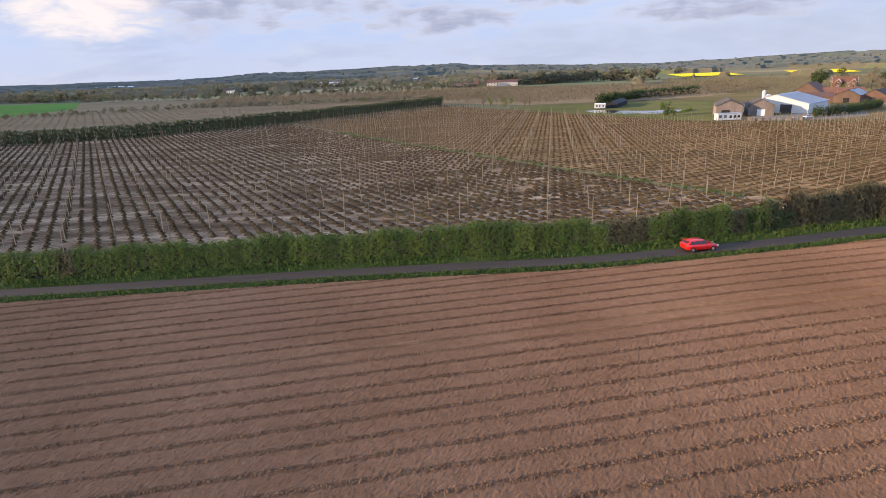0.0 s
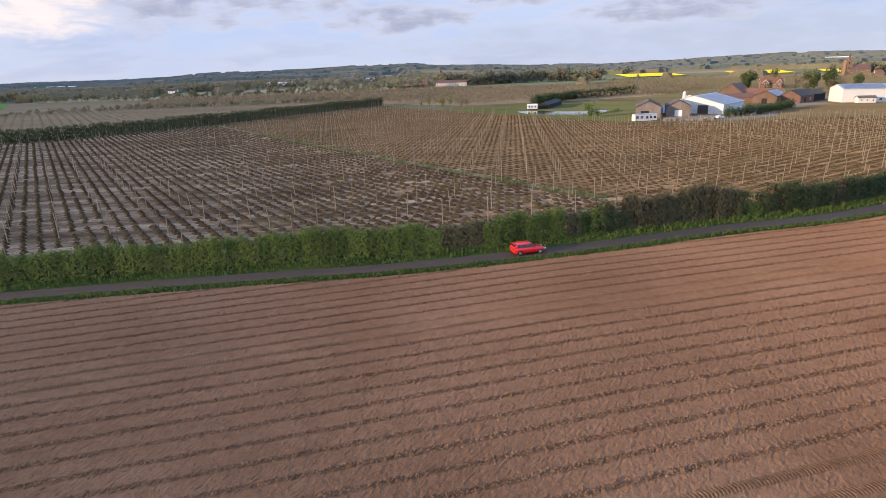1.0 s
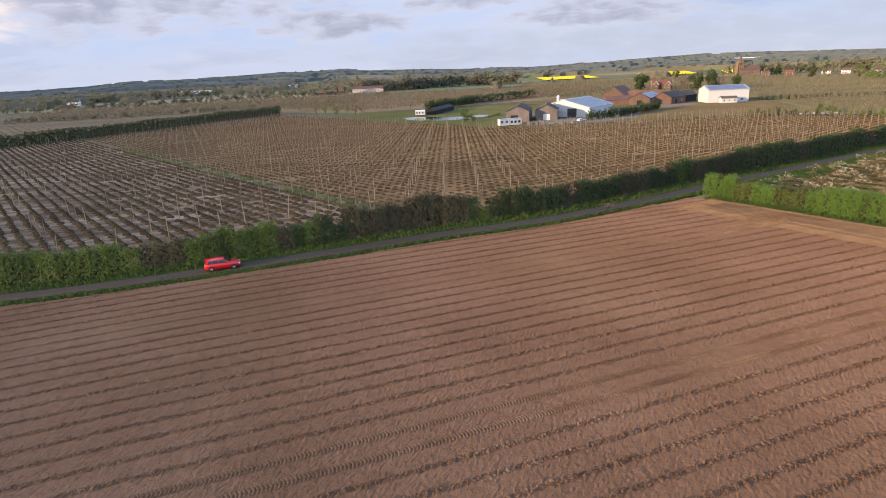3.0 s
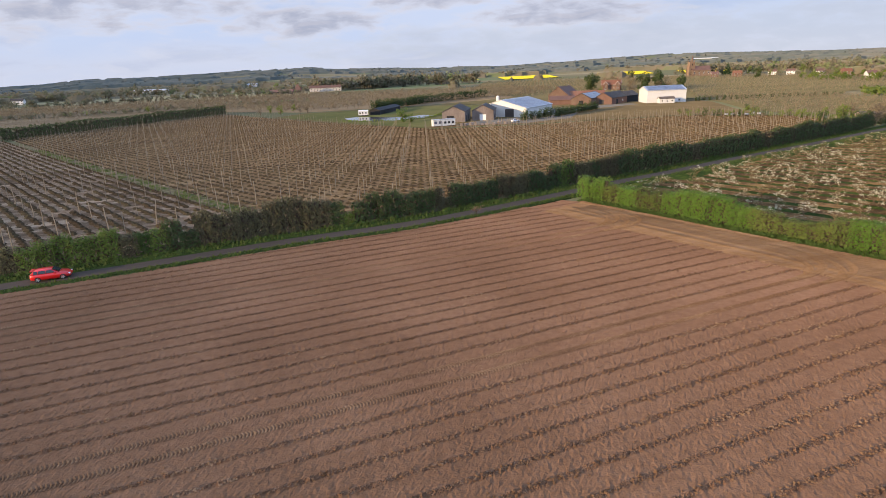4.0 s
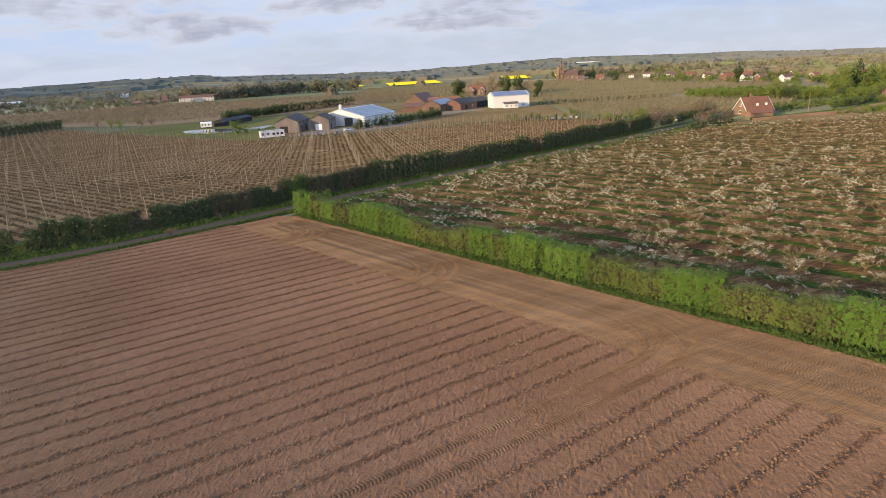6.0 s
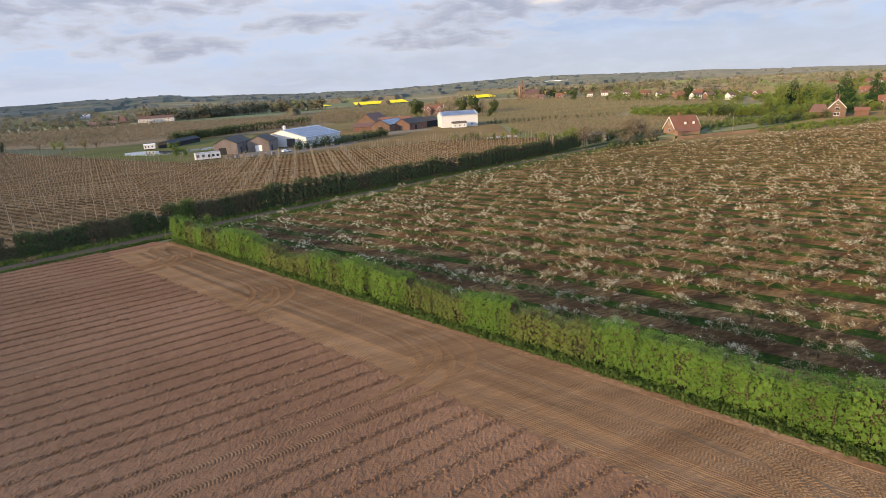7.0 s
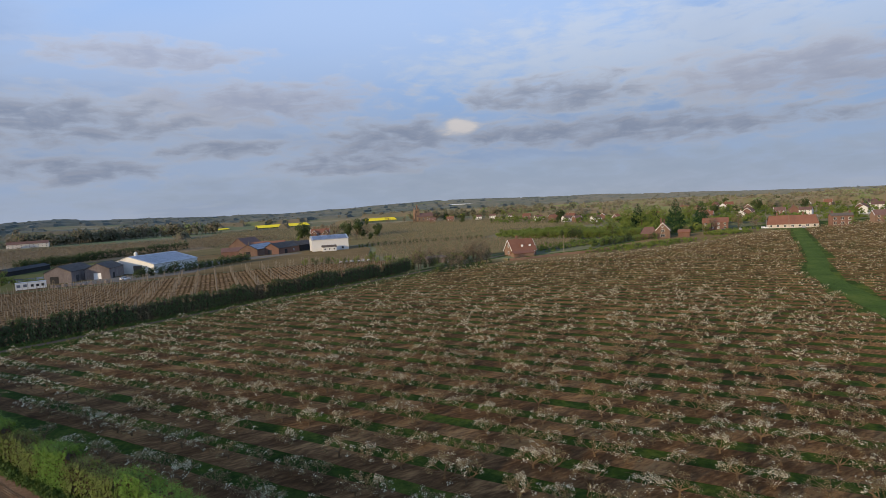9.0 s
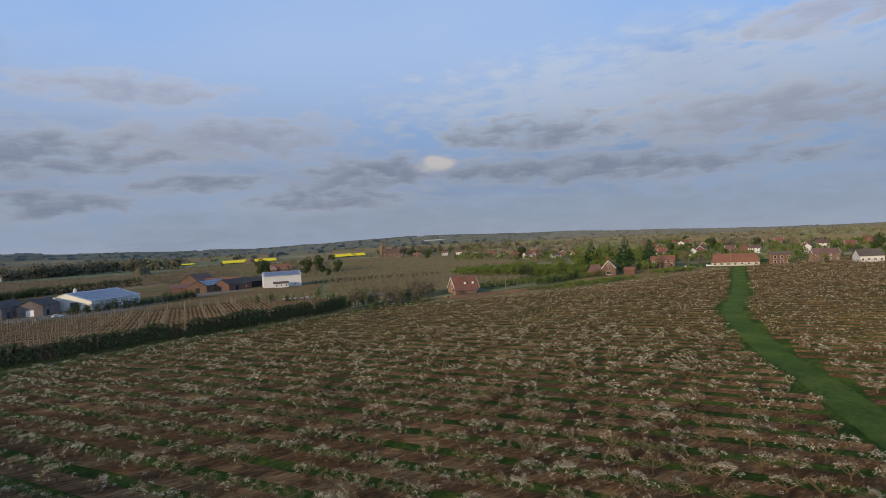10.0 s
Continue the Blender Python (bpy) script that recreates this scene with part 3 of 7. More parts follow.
def along(line, step, start=0.0):
    """Points every step metres along a line in plan, with the way on: x, y, dx, dy."""
    out, left = [], start
    for (x0, y0), (x1, y1) in zip(line, line[1:]):
        d = math.hypot(x1 - x0, y1 - y0)
        ux, uy = (x1 - x0) / d, (y1 - y0) / d
        while left < d:
            out.append((x0 + ux * left, y0 + uy * left, ux, uy))
            left += step
        left -= d
    return out


def smooth_line(pts, step=4.0):
    """A soft curve through plan points."""
    out = []
    p = [pts[0], *pts, pts[-1]]
    for i in range(1, len(p) - 2):
        a, b, c, d = (np.array(p[k], float) for k in (i - 1, i, i + 1, i + 2))
        n = max(2, int(np.linalg.norm(c - b) / step))
        for k in range(n):
            t = k / n
            q = 0.5 * (2 * b + (c - a) * t + (2 * a - 5 * b + 4 * c - d) * t * t + (3 * b - a - 3 * c + d) * t ** 3)
            out.append((float(q[0]), float(q[1])))
    out.append(tuple(map(float, pts[-1])))
    return out


def offset(line, d):
    """The line moved d metres to its left."""
    out = []
    for i, (x, y) in enumerate(line):
        x0, y0 = line[max(0, i - 1)]
        x1, y1 = line[min(len(line) - 1, i + 1)]
        k = math.hypot(x1 - x0, y1 - y0)
        out.append((x - (y1 - y0) / k * d, y + (x1 - x0) / k * d))
    return out


def ribbon(name, left, right, mat, lift, label, category, edge=None, crown=0.0):
    """A strip of ground between two lines with the same number of points, with a body below it."""
    s = Shape()
    for i in range(len(left) - 1):
        quad = []
        for (x, y) in (right[i], right[i + 1], left[i + 1], left[i]):
            quad.append((x, y, rise(x, y) + lift))
        s.face(quad)
        for a, b in ((quad[1], quad[0]), (quad[3], quad[2])):
            s.face([a, b, (b[0], b[1], b[2] - 0.25), (a[0], a[1], a[2] - 0.25)])
    return tagged(part(name, s, mat), label, category, kind="structure")


# ---- the land ----
rings = [0, 6] + [6 * 1.042 ** k for k in range(1, 164)]
rings = [r for r in rings if r < 4700] + [4750]
SEG = 240
gv, gq = [], []
for r in rings:
    for k in range(SEG):
        w = 2 * math.pi * k / SEG
        x, y = 90 + r * math.sin(w), 40 + r * math.cos(w)
        gv.append((x, y, rise(x, y) - 0.18))
for i in range(len(rings) - 1):
    for k in range(SEG):
        j = (k + 1) % SEG
        gq.append((i * SEG + k, (i + 1) * SEG + k, (i + 1) * SEG + j, i * SEG + j))
tagged(new("ground", mesh_of("ground", gv, gq, [M["land"]], smooth=True)), "patchwork farmland rolling away to low wooded hills", "ground", kind="structure")

ROAD = smooth_line([(-420, 40), (-200, 54), (-100, 60.5), (-53, 61.4), (-19, 63.2), (0, 63.8), (17, 64.2), (37, 67), (60, 72.4), (76, 75.2), (90, 79.5), (107, 86), (124, 93), (139, 99), (161, 108.6), (195, 122), (228, 136), (262, 150), (300, 166), (345, 185), (420, 215)], 3.0)
ribbon("road", offset(ROAD, 1.35), offset(ROAD, -1.35), M["asphalt"], 0.03, "narrow grey tarmac country lane without markings", "road")
NORTH_VERGE = ribbon("verge_north", offset(ROAD, 4.6), offset(ROAD, 1.3), M["grass"], 0.0, "rough green roadside grass below the hedge", "verge")
SOUTH_VERGE = ribbon("verge_south", offset(ROAD, -1.3), offset(ROAD, -3.1), M["grass"], -0.01, "narrow green grass verge between lane and field", "verge")

# field edge along the second hedge, from the lane southwards
EDGE0, EDGE_D, EDGE_N = Vector((107.6, 79.5)), Vector((0.397, -0.918)), Vector((0.918, 0.397))


def edge(s, out=0.0):
    p = EDGE0 + EDGE_D * s + EDGE_N * out
    return (p.x, p.y)


south_line = [p for p in offset(ROAD, -3.0) if p[0] < 107]
rows_a = Vector((math.cos(ROW_AZ), math.sin(ROW_AZ)))
rows_n = Vector((-math.sin(ROW_AZ), math.cos(ROW_AZ)))
FIELD = [(-420, -170), edge(265), edge(0)] + [p for p in reversed(south_line)]
HEAD = 9.5                      # width of the turning strip by the hedge


def to_edge(x, y):
    """How far the point lies west of the field's east edge."""
    return -((x - EDGE0.x) * EDGE_N.x + (y - EDGE0.y) * EDGE_N.y)


def road_y(x):
    return np.interp(x, [p[0] for p in ROAD], [p[1] for p in ROAD])


def tilth(name, origin, u, v, us, vs, heights, keep, mat, label, jitter):
    """Broken earth: a fine mesh over the field whose every corner is tossed a little."""
    g = np.random.default_rng(8)
    a, c = np.meshgrid(us, vs, indexing="ij")
    a2 = a + g.uniform(-jitter[0], jitter[0], a.shape)
    c2 = c + g.uniform(-jitter[1], jitter[1], a.shape)
    x, y = origin[0] + u[0] * a2 + v[0] * c2, origin[1] + u[1] * a2 + v[1] * c2
    d = np.clip((np.hypot(x - 90, y - 40) - 60) / 360, 0, 1)
    z = -3.0 * (1 - (1 - d) ** 2) + heights(a2, c2, g)
    ok = keep(x, y)
    k = np.arange(a.size).reshape(a.shape)
    whole = ok[:-1, :-1] & ok[1:, :-1] & ok[1:, 1:] & ok[:-1, 1:]
    q = np.stack([k[:-1, :-1][whole], k[1:, :-1][whole], k[1:, 1:][whole], k[:-1, 1:][whole]], axis=1)
    used, back = np.unique(q, return_inverse=True)
    co = np.stack([x, y, z], axis=-1).reshape(-1, 3)[used]
    return tagged(new(name, mesh_of(name, co, back.reshape(-1, 4), [mat])), label, "field", kind="structure")


def row_heights(a, c, g):
    k = np.round((c - ROW_C) / ROW_GAP)
    off = np.abs(c - ROW_C - ROW_GAP * k)
    band = np.clip(1 - (off - 0.10) / 0.16, 0, 1) * ~np.isin(k % 13, WHEELED)
    return (0.015 + 0.034 * band) * g.normal(0, 1, a.shape) + 0.02 * band


def strip_heights(a, c, g):
    return 0.010 * g.normal(0, 1, a.shape) + 0.020 * np.sin(c / 0.21 * 6.2832)


sheet("ploughed_field", FIELD, M["soil"], -0.09, 14, "finely tilled reddish-brown field with drilled rows", "field")
ROAD_X, ROAD_Y = np.array([p[0] for p in ROAD]), np.array([p[1] for p in ROAD])
tilth("ploughed_soil", (0, 0), rows_a, rows_n, np.arange(-78, 172, 0.21), np.arange(-42, 76, 0.19), row_heights, lambda x, y: (y < np.interp(x, ROAD_X, ROAD_Y) - 2.9) & (-((x - EDGE0.x) * EDGE_N.x + (y - EDGE0.y) * EDGE_N.y) > HEAD - 0.25) & (y > 17 - 0.23 * x), M["soil"], "crumbly reddish-brown tilth drilled in even rows", (0.08, 0.07))
sheet("headland", [edge(0.5, -0.2), edge(265, -0.2), edge(265, -HEAD), edge(6, -HEAD), edge(1.5, -HEAD * 0.7)], M["headland"], -0.05, 14, "paler tilled turning strip along the hedge", "field")
tilth("headland_soil", EDGE0, EDGE_D, EDGE_N, np.arange(0.5, 160, 0.33), np.arange(-HEAD, -0.1, 0.07), strip_heights, lambda x, y: (y < np.interp(x, ROAD_X, ROAD_Y) - 2.9), M["headland"], "pale finely combed turning strip along the hedge", (0.1, 0.012))
ribbon("soil_edge", [edge(s, 0.4) for s in range(0, 266, 6)], [edge(s, -0.35) for s in range(0, 266, 6)], M["clod"], 0.03, "crumbled reddish soil edge below the hedge", "soil")
ribbon("verge_east", [edge(s, 4.6) for s in range(-1, 266, 6)], [edge(s, 0.25) for s in range(-1, 266, 6)], M["grass"], 0.02, "rough grass at the foot of the field hedge", "verge")

HOP = [(-330, 70), (-200, 59.5), (-100, 66), (-53, 67.5), (-19, 69.2), (17, 70), (37, 73), (60, 78), (88, 86), (105, 92), (122, 99), (137, 105), (159, 114), (193, 128), (226, 141.5), (240, 147), (262, 178), (268, 200), (234, 230), (160, 229), (116, 236), (76, 305), (0, 455), (-85, 322), (-134, 262), (-200, 240), (-330, 200)]
sheet("hop_garden", HOP, M["hop_pale"], 0.01, 14, "bare hop garden with pale streaked soil", "field")
STRIP_A = Vector((math.sin(HOP_A), math.cos(HOP_A)))
STRIP_B = Vector((STRIP_A.y, -STRIP_A.x))
STRIP0 = Vector((33, 124))


def across_strip(x, y):
    return (x - STRIP0.x) * STRIP_B.x + (y - STRIP0.y) * STRIP_B.y


# the brown block lies east of a grassy track
BROWN = [(57, 80.5), (88, 87), (105, 93), (122, 100), (137, 106), (159, 115), (193, 129), (226, 142), (239, 148), (261, 178), (267, 200), (234, 229), (160, 228), (116, 235), (76, 303), (0, 452), (-75, 330)]
BROWN = BROWN[:-1] + [tuple(STRIP0 + STRIP_A * 240 + STRIP_B * 2.5), tuple(STRIP0 + STRIP_A * 100 + STRIP_B * 2.5), tuple(STRIP0 - STRIP_A * 47 + STRIP_B * 2.5)]
sheet("hop_garden_brown", BROWN, M["hop_brown"], 0.03, 14, "bare hop garden with orange-brown soil", "field")
ribbon("hop_track", [tuple(STRIP0 + STRIP_A * s - STRIP_B * 1.3) for s in range(-34, 235, 8)], [tuple(STRIP0 + STRIP_A * s + STRIP_B * 1.6) for s in range(-34, 235, 8)], M["hop_track"], 0.05, "worn grassy track through the hop garden", "track")

ORCHARD = [p for p in offset(ROAD, -2.95) if 113 < p[0] < 280] + [ (358, 155), (430, 176), (500, 172), (545, 168), (640, 95), (640, -250), edge(300, 4), edge(8, 4.4)]
sheet("orchard_floor", ORCHARD, M["orchard_grass"], 0.0, 14, "dark green mown grass between orchard rows", "orchard floor")
TREE_LINE = [(100, 76), (161, 104), (228, 130), (256, 138), (274, 135), (300, 128), (340, 122), (370, 121), (415, 125), (445, 127), (486, 124), (545, 124), (640, 95), (640, -250), edge(300, 4), edge(-5, 4.4)]
PATH_LINE = [(185, -62), (207, -44), (234, -22.7), (246, -13.5), (260.5, -1), (284, 16), (314.3, 35.7), (358.5, 56.4), (473.4, 115.6), (530, 144)]

# far fields
sheet("rough_strip", [(272, 140), (300, 128), (340, 121), (370, 119), (415, 123), (448, 125), (486, 126), (500, 168), (430, 172), (358, 152), (285, 147)], M["scrub"], 0.03, 14, "rough olive grass between orchard and gardens", "grass")
sheet("wheat_field", [(-900, 420), (-345, 430), (-350, 560), (-430, 700), (-900, 760)], M["crop_green"], 0.05, 60, "bright green young wheat field", "field")
sheet("brown_orchard_field", [(-340, 205), (-200, 246), (-136, 268), (-90, 330), (-8, 480), (-60, 545), (-230, 520), (-340, 430)], M["bare_field"], 0.02, 40, "brown young orchard in rows behind the hedge", "field")
sheet("west_field", [(-350, 560), (-345, 432), (-330, 428), (-230, 524), (-240, 682), (-430, 696)], M["bare_field"], 0.03, 40, "brown bare field beside the green wheat", "field")
sheet("twiggy_field", [(-60, 550), (0, 480), (60, 420), (150, 430), (235, 470), (330, 560), (300, 640), (60, 760), (-240, 680), (-230, 530)], M["bare_field"], 0.04, 40, "bare brown orchard beyond the hop garden", "field")
sheet("stubble_field", [(-420, 700), (-230, 690), (60, 770), (120, 860), (-150, 1000), (-430, 950)], M["stubble"], 0.06, 60, "pale stubble field below the woods", "field")
sheet("olive_field", [(160, 425), (200, 395), (312, 385), (316, 335), (306, 300), (280, 250), (268, 205), (300, 185), (350, 172), (396, 178), (400, 236), (392, 300), (430, 330), (560, 330), (640, 420), (640, 640), (600, 740), (420, 900), (330, 880), (240, 640), (240, 480)], M["vine_field"], 0.08, 40, "olive-brown field of low fruit rows", "field")
sheet("farm_yard", [(80, 300), (116, 240), (160, 233), (236, 234), (262, 212), (276, 250), (304, 305), (312, 335), (260, 385), (190, 390), (150, 425), (60, 410), (40, 380)], M["scrub"], 0.03, 20, "rough brown ground round the farm buildings", "ground")
sheet("pond_meadow", [(82, 300), (112, 246), (126, 258), (134, 284), (146, 318), (186, 388), (150, 420), (64, 406), (44, 380)], M["pasture"], 0.05, 20, "green meadow round the pond", "meadow")
sheet("yard_floor", [(128, 246), (158, 238), (185, 250), (215, 300), (262, 318), (262, 330), (205, 326), (170, 272), (140, 262)], M["concrete"], 0.06, 10, "pale concrete farmyard", "yard")
for az0, az1, r0, r1 in ((9.8, 11.9, 1120, 1250), (14.0, 19.4, 1060, 1340), (23.4, 28.2, 1060, 1310), (30.4, 35.4, 1040, 1270)):
    poly = [(157 + r * math.sin(radians(a)), -12 + r * math.cos(radians(a))) for a, r in ((az0, r0), (az1, r0 + 30), (az1 - 0.3, r1), (az0 + 0.2, r1 - 20))]
    sheet("rape_field", poly, M["rape"], 1.0, 60, "bright yellow field of flowering rape", "field")


# ---- hedges ----
ARRAYS = {}


def hedge_shrub(seed, leafmat, kind, leaves=900, wide=2.3, deep=1.9, tall=3.5, twigs=40, size=0.2):
    """One shrub of a clipped hedge: twiggy stems inside a shell of leaves."""
    rng = random.Random(seed)
    s = Shape()
    lumps = [(rng.uniform(-wide / 2, wide / 2), rng.uniform(-deep / 3, deep / 3), rng.uniform(0.4, tall), rng.uniform(0.4, 0.7)) for _ in range(18)]
    for k in range(leaves):
        u = rng.random()
        if u < 0.45:
            cx, cy, cz, r = rng.choice(lumps)
            d = Vector((rng.gauss(0, 1), rng.gauss(0, 1), rng.gauss(0, 1))).normalized()
            p = Vector((cx, cy, cz)) + d * r * rng.uniform(0.75, 1.0)
        else:
            face = rng.choice((-1, -1, 1, 0))
            x, z = rng.uniform(-wide / 2, wide / 2), tall * rng.random() ** 0.85
            lump = 0.16 * noise.noise((x * 1.4 + seed, z * 1.4, 5.0 * face))
            if face:
                bulge = 1 - 0.3 * (z / tall) ** 3
                p, d = Vector((x, face * (deep / 2 * bulge + lump) * rng.uniform(0.82, 1.05), z)), Vector((0.8 * lump, face, 0.3))
            else:
                p, d = Vector((x, rng.uniform(-deep / 2, deep / 2), tall * rng.uniform(0.9, 1.03) + lump)), Vector((0, 0, 1))
        if p.z < 0.05 or p.z > tall * 1.13:
            continue
        # leaf tone gets paler up the shrub, with random spread
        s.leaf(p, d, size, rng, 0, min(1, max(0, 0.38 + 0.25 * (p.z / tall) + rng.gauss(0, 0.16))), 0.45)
    for _ in range(12):
        x, y, h = rng.uniform(-wide / 2, wide / 2), rng.uniform(-0.5, 0.5), rng.uniform(0.15, 0.55)
        for q in range(5):
            s.leaf((x + rng.gauss(0, 0.05), y + rng.gauss(0, 0.05), tall + h * q / 5), (rng.gauss(0, 1), rng.gauss(0, 1), 0.6), size * 0.8, rng, 0, rng.uniform(0.5, 0.95), 0.6)
    t = Shape()
    for _ in range(16):
        x, y = rng.uniform(-wide / 2, wide / 2), rng.uniform(-deep / 3, deep / 3)
        t.tube((x, y, -0.1), (x + rng.uniform(-0.4, 0.4), y + rng.uniform(-0.4, 0.4), tall * rng.uniform(0.75, 1.05)), 0.035, 0.012, 3, 0)
    for _ in range(twigs):
        x, y, z = rng.uniform(-wide / 2, wide / 2), rng.uniform(-deep / 2.4, deep / 2.4), rng.uniform(0.4, tall * 0.95)
        t.tube((x, y, z), (x + rng.uniform(-0.5, 0.5), y + rng.uniform(-0.6, 0.6), z + rng.uniform(0.1, 0.7)), 0.016, 0.006, 3, 0)
    # twiggy heart that stops the light
    n, m = 5, 4
    for i in range(n):
        for j in range(m):
            x, z = rng.uniform(-0.5, 0.5) * wide, rng.uniform(0.1, 0.88) * tall
            t.leaf((x, rng.uniform(-0.15, 0.15), z), (rng.uniform(-0.3, 0.3), 1, 0), 0.95, rng, 0, 0.5, 0.3)
            t.leaf((x, rng.uniform(-0.4, 0.4), z), (1, rng.uniform(-0.5, 0.5), 0), 0.8, rng, 0, 0.5, 0.3)
    # bigger leaves of a darker tone inside the shell
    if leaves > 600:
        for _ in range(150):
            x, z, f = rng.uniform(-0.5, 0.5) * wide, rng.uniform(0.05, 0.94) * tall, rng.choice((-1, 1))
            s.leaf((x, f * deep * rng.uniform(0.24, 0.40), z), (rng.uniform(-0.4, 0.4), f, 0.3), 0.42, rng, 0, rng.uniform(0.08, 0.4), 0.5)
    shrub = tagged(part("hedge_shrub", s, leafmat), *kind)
    part("stem", t, M["twig"], shrub, "bare brown twigs")
    whole = Shape()
    b = len(s.v)
    whole.v, whole.t, whole.q, whole.m = s.v + t.v, s.t + t.t, s.q + [tuple(i + b for i in q) for q in t.q], s.m + [1] * len(t.q)
    ARRAYS[shrub.name] = whole.arrays()
    return shrub


GREEN_KIND = ("green leafy hawthorn shrub in a clipped roadside hedge", "hedge", "lane hedge")
BROWN_KIND = ("brown half-bare shrub in a clipped roadside hedge", "hedge", "lane hedge")
DARK_KIND = ("dark green dense shrub in a clipped hedge", "hedge", "lane hedge")
BRIGHT_KIND = ("bright spring-green shrub in the field hedge", "hedge", "field hedge")
OLIVE_KIND = ("yellow-green shrub just coming into leaf in the field hedge", "hedge", "field hedge")
M["leaf_olive"] = material("hedge_leaf_olive", [(0.06, 0.085, 0.02), (0.11, 0.145, 0.03), (0.17, 0.20, 0.055)], 1.6, 0.7, tint=True, thin=0.25, obj=0.3)
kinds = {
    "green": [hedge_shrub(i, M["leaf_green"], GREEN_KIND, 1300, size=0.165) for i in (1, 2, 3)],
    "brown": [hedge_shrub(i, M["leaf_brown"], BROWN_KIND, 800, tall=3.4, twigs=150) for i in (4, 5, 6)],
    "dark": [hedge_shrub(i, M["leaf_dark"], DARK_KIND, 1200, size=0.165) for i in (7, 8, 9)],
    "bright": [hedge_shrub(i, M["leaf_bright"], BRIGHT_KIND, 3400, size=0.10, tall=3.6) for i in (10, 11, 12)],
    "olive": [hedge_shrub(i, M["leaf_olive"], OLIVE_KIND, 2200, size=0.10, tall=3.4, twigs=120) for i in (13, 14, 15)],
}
KIND_OF = {"green": GREEN_KIND, "brown": BROWN_KIND, "dark": DARK_KIND, "bright": BRIGHT_KIND, "olive": OLIVE_KIND}
light_kinds = {k: [hedge_shrub(60 + i, M["leaf_" + k], KIND_OF[k], 380, twigs=12, size=0.34) for i in range(3)] for k in ("green", "brown", "dark")}
spare = [o for group in (*kinds.values(), *light_kinds.values()) for o in group]
rng = random.Random(5)


def plant(kind, x, y, ux, uy, size=1.0, tall=1.0, deep=1.0):
    ob = rng.choice(kinds[kind])
    m = Matrix.Translation((x, y, rise(x, y) - 0.05)) @ Matrix.Rotation(math.atan2(uy, ux) + (math.pi if rng.random() < 0.3 else 0) + rng.uniform(-0.15, 0.15), 4, "Z") @ Matrix.Diagonal((size, size * deep, size * tall, 1))
    return copy_thing(ob, m)


far_shrubs = {k: [] for k in kinds}
# the hedge on the far side of the lane
for x, y, ux, uy in along(offset(ROAD, 5.1), 1.9):
    if x < -110 or x > 245:
        continue
    n = noise.noise((x / 9, y / 9, 3))
    if x < 40:
        k = "green" if n > -0.32 else "brown"
    elif x < 112:
        k = "brown" if n > 0.12 else ("dark" if n > -0.22 else "green")
    else:
        k = "dark" if n > -0.3 else "brown"
    rough = 1.0 if x > 30 else 0.45
    tall = 1.0 + (0.12 + 0.16 * rough) * n + rough * 0.22 * noise.noise((x / 2.7, y / 2.7, 15)) + rng.uniform(-0.08, 0.08)
    if x > 40 and noise.noise((x / 3.3, y / 3.3, 21)) < -0.42:
        tall *= 0.55
    tall *= 1.26 if x > 105 else 1.0
    if x > 128 or x < -85:
        far_shrubs[k].append((rng.randrange(3), x, y, rise(x, y) - 0.05, math.atan2(uy, ux), 1.0, tall, rng.uniform(0.4, 0.6)))
        continue
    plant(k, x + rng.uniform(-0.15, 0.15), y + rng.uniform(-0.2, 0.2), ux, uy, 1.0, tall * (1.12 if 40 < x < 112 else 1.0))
# the hedge between field and orchard
for s in np.arange(-1.0, 190, 1.65):
    x, y = edge(float(s), 2.35 + rng.uniform(-0.2, 0.2))
    n = noise.noise((x / 6, y / 6, 9))
    if s > 150:
        continue
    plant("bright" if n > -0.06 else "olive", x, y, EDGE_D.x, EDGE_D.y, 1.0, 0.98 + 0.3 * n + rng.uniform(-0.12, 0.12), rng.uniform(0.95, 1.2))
# a tall dark hedge behind the hop garden
BACK = [(-330, 206), (-200, 243), (-134, 265), (-85, 326), (0, 462)]
for x, y, ux, uy in along(BACK, 3.6):
    far_shrubs["dark"].append((rng.randrange(3), x, y, rise(x, y) - 0.1, math.atan2(uy, ux), 1.75, rng.uniform(0.85, 1.0), rng.uniform(0.4, 0.6)))
for k, spots in far_shrubs.items():
    if spots:
        gather("far_hedge", [ARRAYS[o.name] for o in light_kinds[k]], spots, [M["leaf_" + k], M["twig"]], "distant run of clipped " + ("dark green" if k == "dark" else k) + " field hedge", "hedge", rng)
for o in spare:
    for c in o.children_recursive:
        bpy.data.objects.remove(c)
    bpy.data.objects.remove(o)


# ---- the ploughed field's clods and tyre marks ----
def clod_shape(r):
    s = Shape()
    k = [(r.uniform(0.7, 1.1), r.uniform(0.7, 1.1), r.uniform(0.5, 0.9)) for _ in range(4)]
    top = [(0.45 * k[i][0] * math.cos(a), 0.45 * k[i][1] * math.sin(a), 0.42 * k[i][2]) for i, a in enumerate((0.3, 1.9, 3.4, 5.0))]
    low = [(0.62 * math.cos(a), 0.62 * math.sin(a), -0.15) for a in (0.0, 1.6, 3.1, 4.7)]
    s.face(top)
    for i in range(4):
        s.face([low[i], low[(i + 1) % 4], top[(i + 1) % 4], top[i]])
    return s.arrays()


